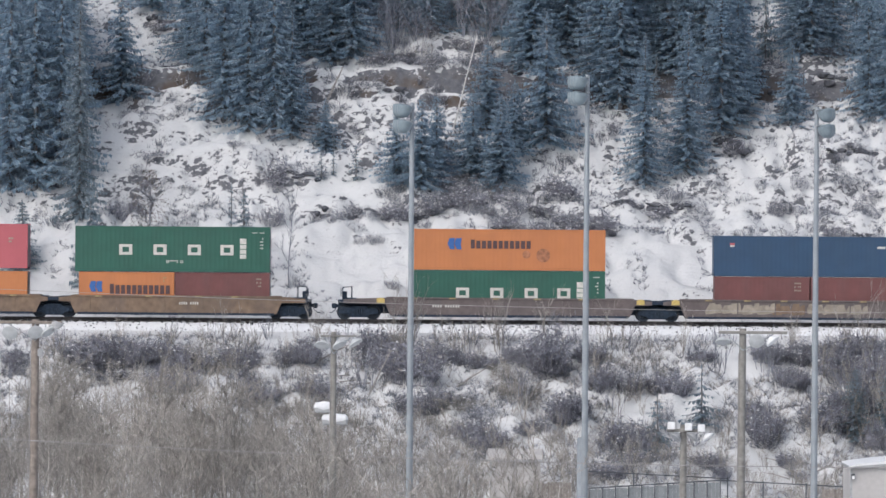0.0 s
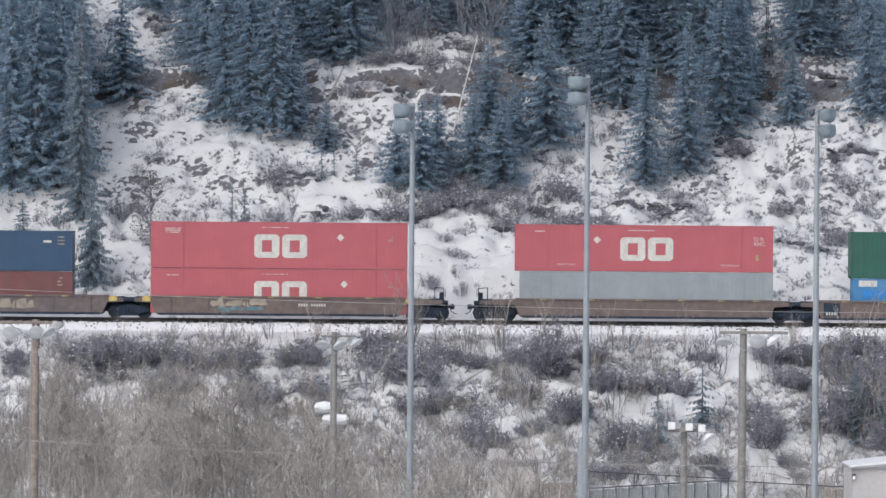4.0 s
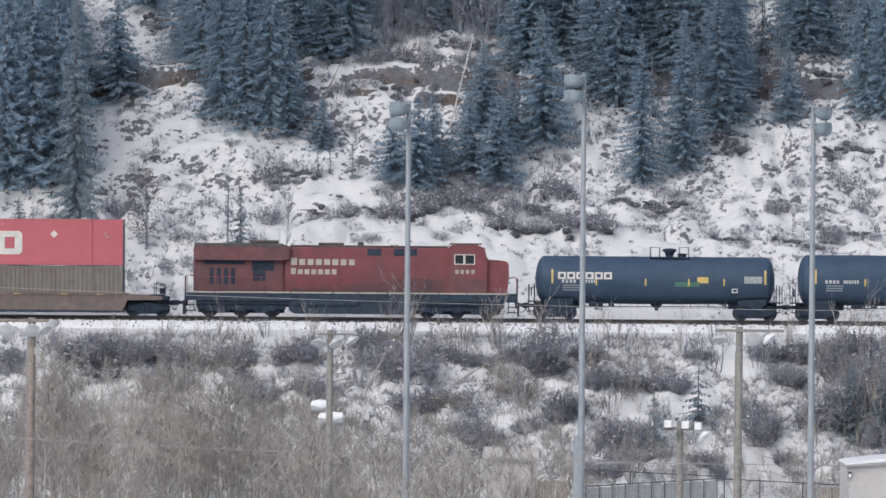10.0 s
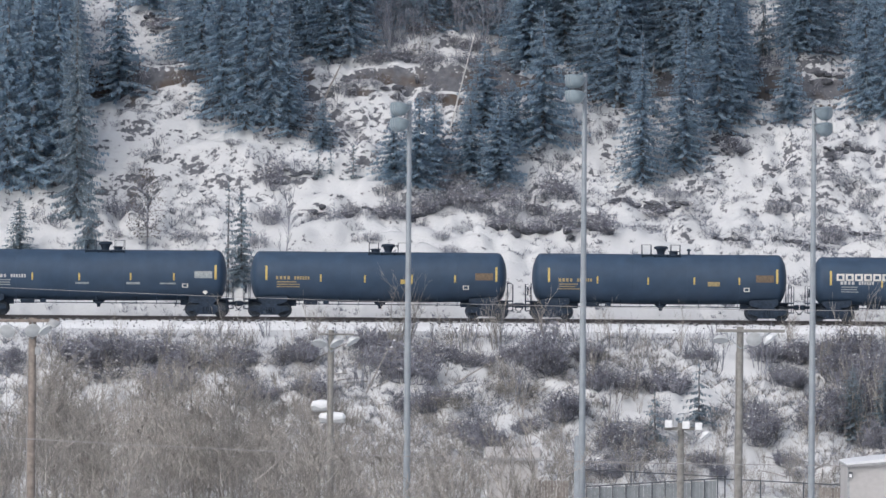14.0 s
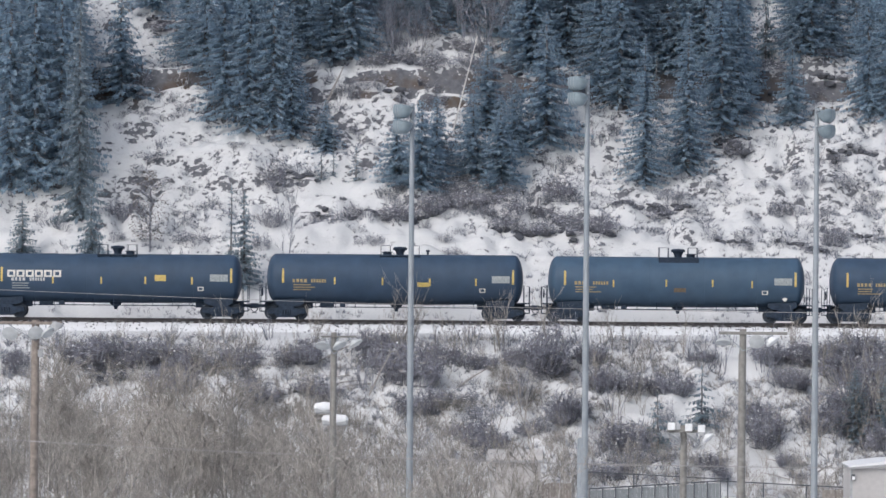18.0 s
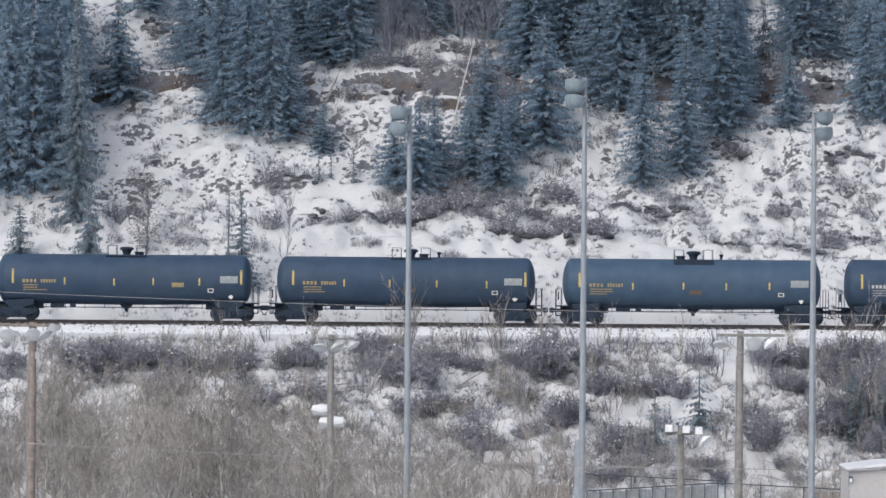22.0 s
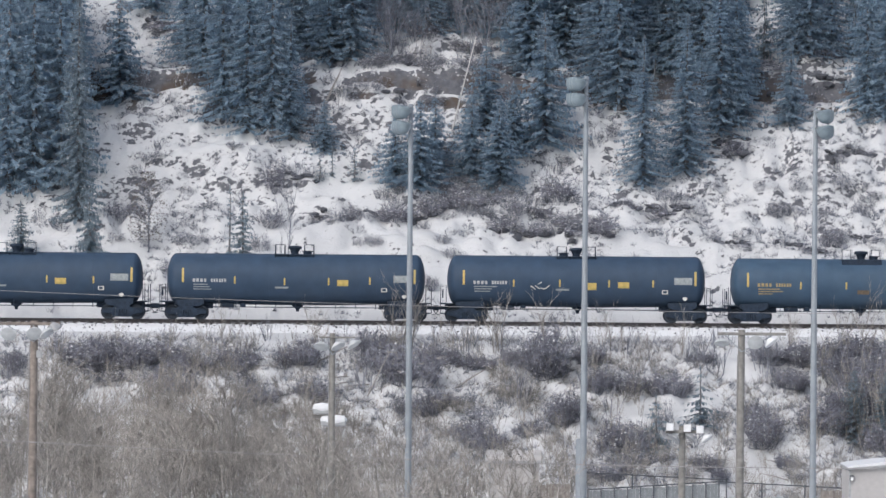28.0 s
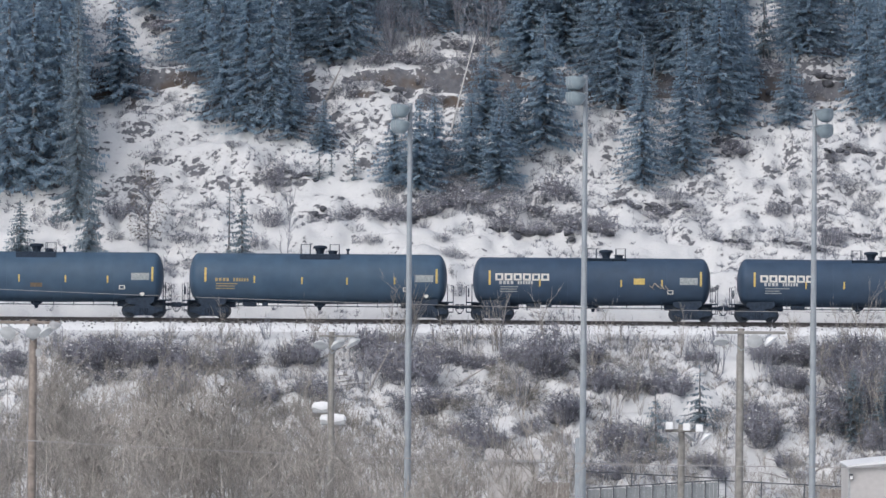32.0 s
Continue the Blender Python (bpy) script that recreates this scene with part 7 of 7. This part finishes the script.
    for s, e in ((-1, a0), (1, a1)):
        part("brace", Shape().rod((lean * h + e * 0.7, -0.16, h + az - 0.08), (lean * h, -0.16, h + az - 0.75), 0.018, n=5), "galv", m)
    for lx, lz, t1, t2, mt in lamps:
        at = Vector((lean * h + lx, -0.25, h + az + lz))
        part("bracket", Shape().rod(at, (at.x, -0.14, h + az - 0.03), 0.022, n=6), "galv", ar)
        bell_lamp(m, ar, at, (t1, t2), mt)
    return m


left_pole = wood_pole((-16.12, -148.5, 1.76), 0.15, (-1.55, 1.05, -0.08), ((-0.95, -0.33, 35, -100, "lens"), (0.0, -0.30, 35, -80, "lens"), (0.42, -0.26, 50, -35, "lens"), (0.75, 0.0, 60, 60, "lamp_grey")),
          "pole_wood_old", "orange-brown timber pole carrying round yard lamps", 0.004)
part("meter_box", Shape().box(0.16, 0.36, -0.2, 0.0, (-16.02, -148.5, 0.29)[2] - left_pole.location.z, (-16.02, -148.5, 0.6)[2] - left_pole.location.z, 0.02), "lamp_grey", left_pole)
wood_pole((-4.55, -136.5, 1.19), 0.115, (-0.55, 0.95, -0.16), ((-0.45, -0.22, 60, -100, "lens"), (0.15, -0.22, 55, -40, "lens"), (0.80, -0.14, 55, -25, "lens")),
          "pole_wood", "grey timber pole carrying round yard lamps", 0.001, 0.05)
wood_pole((11.8, -148.5, 1.62), 0.135, (-0.95, 1.75, -0.12), ((-0.80, -0.22, 68, -90, "lens"), (0.52, -0.26, 30, -90, "lens"), (1.05, -0.22, 50, -20, "lamp_white")),
          "pole_wood", "grey timber pole with a long crossarm of lamps", 0.004)

# shorter pole whose lamps are heaped with snow
x, y, z = (-4.92, -113.5, -2.83)
m = thing("snowy_lamp_pole", pose(x, y, gz(x, y) - 0.3), "timber pole with two yard lamps heaped with snow", "light pole", "wooden lamp poles")
h = z - gz(x, y) + 0.3
part("pole", Shape().rod((0, 0, 0), (0, 0, h), 0.13, 0.11, 12), "pole_wood", m, smooth=True)
part("crossarm", Shape().box(-0.9, 0.7, -0.18, -0.06, h - 0.14, h - 0.02, 0.01), "pole_wood", m)
for sx, sz, w in ((-0.45, 0.16, 0.85), (0.05, -0.38, 1.15)):
    part("lamp_box", Shape().box(sx - w / 2, sx + w / 2, -0.55, -0.15, h + sz - 0.12, h + sz + 0.16, 0.06), "lamp_grey", m)
    sh = Shape().lathe([(-w / 2 - 0.02, 0.05), (-w / 2 + 0.05, 0.18), (0, 0.25), (w / 2 - 0.08, 0.2), (w / 2 + 0.03, 0.05)], 14, "x", (sx, -0.36, h + sz + 0.16))
    part("snow_cap", sh, "snow", m, "thick cap of snow", smooth=True)

# pole with box lamps
x, y, z = (11.0, -108.5, -3.34)
m = thing("box_lamp_pole", pose(x, y, gz(x, y) - 0.3), "timber pole with white box lamps and round lamps", "light pole", "wooden lamp poles")
h = z - gz(x, y) + 0.3
part("pole", Shape().rod((0, 0, 0), (0, 0, h), 0.19, 0.15, 12), "pole_wood", m, smooth=True)
arm = part("crossarm", Shape().box(-0.75, 0.85, -0.24, -0.12, h - 0.34, h - 0.2, 0.01), "pole_wood", m)
for sx, sz in ((-0.58, -0.02), (0.22, -0.07), (0.80, -0.12)):
    b = part("box_lamp", Shape().box(sx - 0.17, sx + 0.15, -0.55, -0.2, h + sz - 0.2, h + sz + 0.16, 0.03), "lamp_grey", arm)
    part("lamp_glass", Shape().box(sx - 0.17, sx + 0.16, -0.575, -0.552, h + sz - 0.19, h + sz + 0.15, 0.01), "lamp_white", b)
for sx, t in ((-0.25, 200), (0.5, 200), (1.0, -20)):
    bell_lamp(m, arm, Vector((sx, -0.3, h - 0.42)), (50, t), "lamp_grey" if sx < 0.8 else "lamp_white")

# small pole top among the twigs
for top, dist_label in (((6.65, -98.5, -4.28), "short"),):
    x, y, z = top
    m = thing("utility_cabinet", pose(x, y, gz(x, y)), "tall pale blue-grey steel cabinet", "cabinet")
    h = z - gz(x, y)
    part("cabinet_body", Shape().box(-0.30, 0.20, -0.3, 0.3, 0, h, 0.03), "galv", m)
    part("cabinet_door", Shape().box(-0.26, 0.16, -0.32, -0.30, h * 0.3, h - 0.1, 0.008), "galv", m)


def cable(a, b, sag, r, label, d=(0, 0, 0)):
    n = 18
    pts = []
    for i in range(n + 1):
        t = i / n
        p = Vector(a).lerp(Vector(b), t) + Vector(d)
        pts.append(p - Vector((0, 0, sag * 4 * t * (1 - t))))
    o = pts[0].copy()
    return single("overhead_cable", Shape().path([p - o for p in pts], r, 5), "wire", Matrix.Translation(o), label, "cable", "overhead cables")


LO, MI = (-22.76, -153.5, -2.51), (24.45, -153.5, -3.61)
cable(LO, MI, 0.42, 0.016, "thin grey overhead cable")
cable(LO, MI, 0.50, 0.012, "thin grey overhead cable", (0, 0.2, 0.05))
cable((-23.19, -158.5, 3.28), (23.91, -158.5, 2.41), 0.30, 0.010, "thin grey overhead cable")

# distant posts carry the cables outside the yard
for top in ((-22.8, -153.5, 3.43), (24.4, -153.5, 2.6)):
    x, y, z = top
    m = thing("utility_pole", pose(x, y, gz(x, y) - 0.3), "plain grey timber utility pole", "utility pole", "utility poles")
    h = z - gz(x, y) + 0.5
    part("pole", Shape().rod((0, 0, 0), (0, 0, h), 0.18, 0.13, 12), "pole_wood", m, smooth=True)
    part("crossarm", Shape().box(-0.06, 0.06, -0.9, 0.9, h - 0.5, h - 0.38, 0.01), "pole_wood", m)


def slat_fence(x0, x1, y, top0, top1, label):
    """Steel posts and rails with upright slats."""
    g = min(gz(x0, y), gz(x1, y)) - 0.2
    f = thing("slat_fence", pose(x0, y, g), label, "fence")
    n = int((x1 - x0) / 0.74)
    part("top_rail", Shape().rod((0, -0.03, top0 - g), (x1 - x0, -0.03, top1 - g), 0.04, n=6), "fence_steel", f)
    part("bottom_rail", Shape().rod((0, -0.03, 0.35), (x1 - x0, -0.03, 0.35), 0.035, n=6), "fence_steel", f)
    for i in range(n + 1):
        x = (x1 - x0) * i / n
        t = top0 + (top1 - top0) * i / n - g
        part("post", Shape().box(x - 0.04, x + 0.04, -0.09, 0.0, 0, t + 0.03, 0.01), "fence_steel", f)
        if i < n:
            w = (x1 - x0) / n
            for k in range(3):
                part("slat", Shape().box(x + 0.05 + k * (w - 0.1) / 3, x + 0.04 + (k + 1) * (w - 0.1) / 3, 0.0, 0.03, 0.1, t - 0.08, 0.006), "fence_panel", f)
    return f


def wire_fence(x0, x1, y, top0, top1, label, gap=2.35, rails=1):
    """Posts with a top rail and thin wires."""
    g = min(gz(x0, y), gz(x1, y)) - 0.2
    f = thing("wire_fence", pose(x0, y, g), label, "fence", "wire fences")
    n = max(1, int((x1 - x0) / gap))
    for i in range(n + 1):
        x = (x1 - x0) * i / n
        t = top0 + (top1 - top0) * i / n - g
        part("post", Shape().rod((x, 0, 0), (x, 0, t + 0.08), 0.04, n=7), "fence_steel", f)
    part("top_rail", Shape().rod((0, 0, top0 - g), (x1 - x0, 0, top1 - g), 0.035, n=6), "fence_steel", f)
    for k in range(1, 4):
        part("fence_wire", Shape().rod((0, 0, (top0 - g) * k / 4), (x1 - x0, 0, (top1 - g) * k / 4), 0.008, n=4), "fence_steel", f)
    return f


a, b = (8.33, -38.5, -9.02), (15.77, -38.5, -8.51)
slat_fence(a[0], b[0], a[1], a[2], b[2], "grey-blue slatted fence on dark steel posts")
a, b = (8.46, -26.5, -8.49), (16.73, -26.5, -8.86)
wire_fence(a[0], b[0], a[1], a[2], b[2], "dark steel wire fence in snow", 2.2)
a, b = (15.95, -34.5, -8.66), (23.35, -34.5, -8.99)
wire_fence(a[0], b[0], a[1], a[2], b[2], "dark steel wire fence along the snowy yard", 2.2)


def plank_fence(x0, x1, y, top, label):
    g = gz(x0, y) - 0.1
    f = thing("plank_fence", pose(x0, y, g), label, "fence", "plank fences")
    x = 0.0
    for z in (0.4, top - g - 0.35):
        part("rail", Shape().box(0, x1 - x0, 0.0, 0.05, z, z + 0.09), "plank", f)
    while x < x1 - x0 - 0.1:
        part("plank", Shape().box(x, x + 0.15, -0.03, 0.0, 0, top - g + random.uniform(-0.04, 0.04), 0.008), "plank", f)
        x += 0.165


a, b = (20.66, -53.5, -8.37), (22.2, -53.5, -8.23)
plank_fence(a[0], b[0], a[1], a[2], "weathered brown plank fence beside the shed")
a, b = (5.2, -53.5, -8.15), (7.0, -53.5, -8.12)
plank_fence(a[0], b[0], a[1], a[2], "weathered brown plank fence among bare trees")


def shed(left, right, eave, ridge, y0, y1, label, wall="siding"):
    """A small building with a snowy roof."""
    g = gz(left, y0) - 0.2
    s = thing("shed", pose(left, y0, g), label, "shed", "sheds")
    w, d, e, r = right - left, y1 - y0, eave - g, ridge - g
    part("front_wall", Shape().box(0, w, 0, 0.15, 0, e), wall, s)
    part("back_wall", Shape().box(0, w, d - 0.15, d, 0, e), wall, s)
    for x in (0, w - 0.15):
        part("side_wall", Shape().slab([(x, 0), (x + 0.15, 0), (x + 0.15, e), (x, e)], 0.152, d - 0.152), wall, s)
    n = int(e / 0.22)
    for k in range(n):
        part("siding_board", Shape().box(0.02, w - 0.02, -0.02, -0.002, k * e / n, (k + 1) * e / n - 0.015, 0.005), wall, s)
    part("corner_trim", Shape().box(-0.03, 0.09, -0.035, 0.0, 0, e), "lamp_grey", s)
    sh = Shape()
    sh.add([(-0.25, -0.3, e), (w + 0.25, -0.3, e), (w + 0.25, d / 2, r), (-0.25, d / 2, r), (w + 0.25, d + 0.3, e), (-0.25, d + 0.3, e),
            (-0.25, -0.3, e + 0.12), (w + 0.25, -0.3, e + 0.12), (w + 0.25, d / 2, r + 0.12), (-0.25, d / 2, r + 0.12), (w + 0.25, d + 0.3, e + 0.12), (-0.25, d + 0.3, e + 0.12)],
           [(0, 1, 2, 3), (3, 2, 4, 5), (6, 9, 8, 7), (9, 11, 10, 8), (0, 6, 7, 1), (5, 4, 10, 11), (0, 3, 9, 6), (3, 5, 11, 9), (1, 7, 8, 2), (2, 8, 10, 4)])
    roof = part("roof", sh, "lamp_grey", s)
    sc, n = Shape(), 14
    vs = []
    for k in range(n + 1):
        t = k / n
        y = -0.28 + (d + 0.56) * t
        z = e + 0.125 + (r - e) * (1 - abs(2 * t - 1))
        th = 0.05 if k in (0, n) else 0.2 + 0.04 * math.sin(k * 1.7)
        vs += [(-0.2, y, z), (-0.12, y, z + th), (w + 0.12, y, z + th), (w + 0.2, y, z)]
    fs = [(4 * k + q, 4 * k + q + 1, 4 * k + q + 5, 4 * k + q + 4) for k in range(n) for q in range(3)] + [(4 * k, 4 * k + 4, 4 * k + 7, 4 * k + 3) for k in range(n)] + [(0, 3, 2, 1), (4 * n, 4 * n + 1, 4 * n + 2, 4 * n + 3)]
    sc.add(vs, fs)
    part("roof_cover", sc, "siding", roof)
    lamp = part("wall_lamp", Shape().box(0.08, 0.28, -0.16, -0.03, e - 0.55, e - 0.3, 0.02), "fence_steel", s)
    part("lamp_glass", Shape().box(0.11, 0.25, -0.175, -0.162, e - 0.53, e - 0.36), "lamp_white", lamp)
    return s


def gable_shed(left, eave, y0, width, rise, depth, label):
    """A plain hut whose gable faces the yard, under snow."""
    g = gz(left, y0) - 0.2
    s = thing("shed", pose(left, y0, g), label, "shed", "sheds")
    e, h = eave - g, width / 2
    front = part("front_wall", Shape().slab([(0, 0), (width, 0), (width, e), (h, e + rise), (0, e)], 0, 0.15), "siding", s)
    part("back_wall", Shape().slab([(0, 0), (width, 0), (width, e), (h, e + rise), (0, e)], depth - 0.15, depth), "siding", s)
    for x in (0.0, width - 0.15):
        part("side_wall", Shape().box(x, x + 0.15, 0.152, depth - 0.152, 0, e - 0.02), "siding", s)
    for sx, tx in ((-0.08, h), (width + 0.08, h)):
        z0 = e - 0.08 * rise / h
        roof = part("roof", Shape().slab([(sx, z0 + 0.004), (tx, e + rise + 0.004), (tx, e + rise + 0.10), (sx, z0 + 0.10)], -0.25, depth + 0.25), "lamp_grey", s)
        part("roof_snow", Shape().slab([(sx, z0 + 0.104), (tx, e + rise + 0.104), (tx, e + rise + 0.22), (sx + (tx - sx) * 0.5, (z0 + e + rise) / 2 + 0.25), (sx + (tx - sx) * 0.08, z0 + 0.22), (sx, z0 + 0.15)], -0.2, depth + 0.2), "snow", roof, "smooth thick snow")
    part("corner_trim", Shape().box(-0.03, 0.08, -0.03, -0.002, 0, e - 0.05), "lamp_grey", s)
    part("vent", Shape().box(h - 0.9, h - 0.55, -0.03, -0.002, e + rise * 0.35, e + rise * 0.35 + 0.2, 0.01), "fence_steel", front)
    lamp = part("wall_lamp", Shape().box(0.02, 0.22, -0.16, -0.03, e - 0.55, e - 0.25, 0.02), "fence_steel", s)
    part("lamp_glass", Shape().box(0.05, 0.19, -0.175, -0.162, e - 0.53, e - 0.36), "lamp_white", lamp)
    return s


a = (20.48, -80.5, -6.29)
gable_shed(a[0], a[2], a[1], 6.8, 0.3, 6.0, "pale grey shed with a snow covered roof")
a = (2.75, -32.5, -7.75)
shed(a[0], a[0] + 2.9, a[2], a[2] + 0.4, a[1], a[1] + 2.6, "small pale grey shed behind bare trees", "siding")


def motions():
    """The whole train rolls along the track, and every wheelset turns with it."""
    stops = [0, 3, 6, 9, 12, 15, 18, 21, 24, 27, 29, 30, 30.1, 30.2, 30.3, 30.4, 30.5, 31, 32]
    for ob, u in ROLLING:
        z = ob.matrix_basis.translation.z
        walk(ob, [(t, pose(car_x(u) - run(t), 0, z)) for t in stops])
    for ob, u, (x, y, z), r in WHEELS:
        inside = [f for f in range(961) if abs(car_x(u) - run(f / 30)) < 30.5]
        if not inside:
            continue
        a0 = run(inside[0] / 30)
        rows = [(f / 30, pose(x, y, z, 0, -math.degrees((run(f / 30) - a0) / r), 0)) for f in inside]
        if inside[0] > 0:
            rows = [(0, rows[0][1])] + rows
        if inside[-1] < 960:
            rows = rows + [(32, rows[-1][1])]
        walk(ob, rows)


motions()
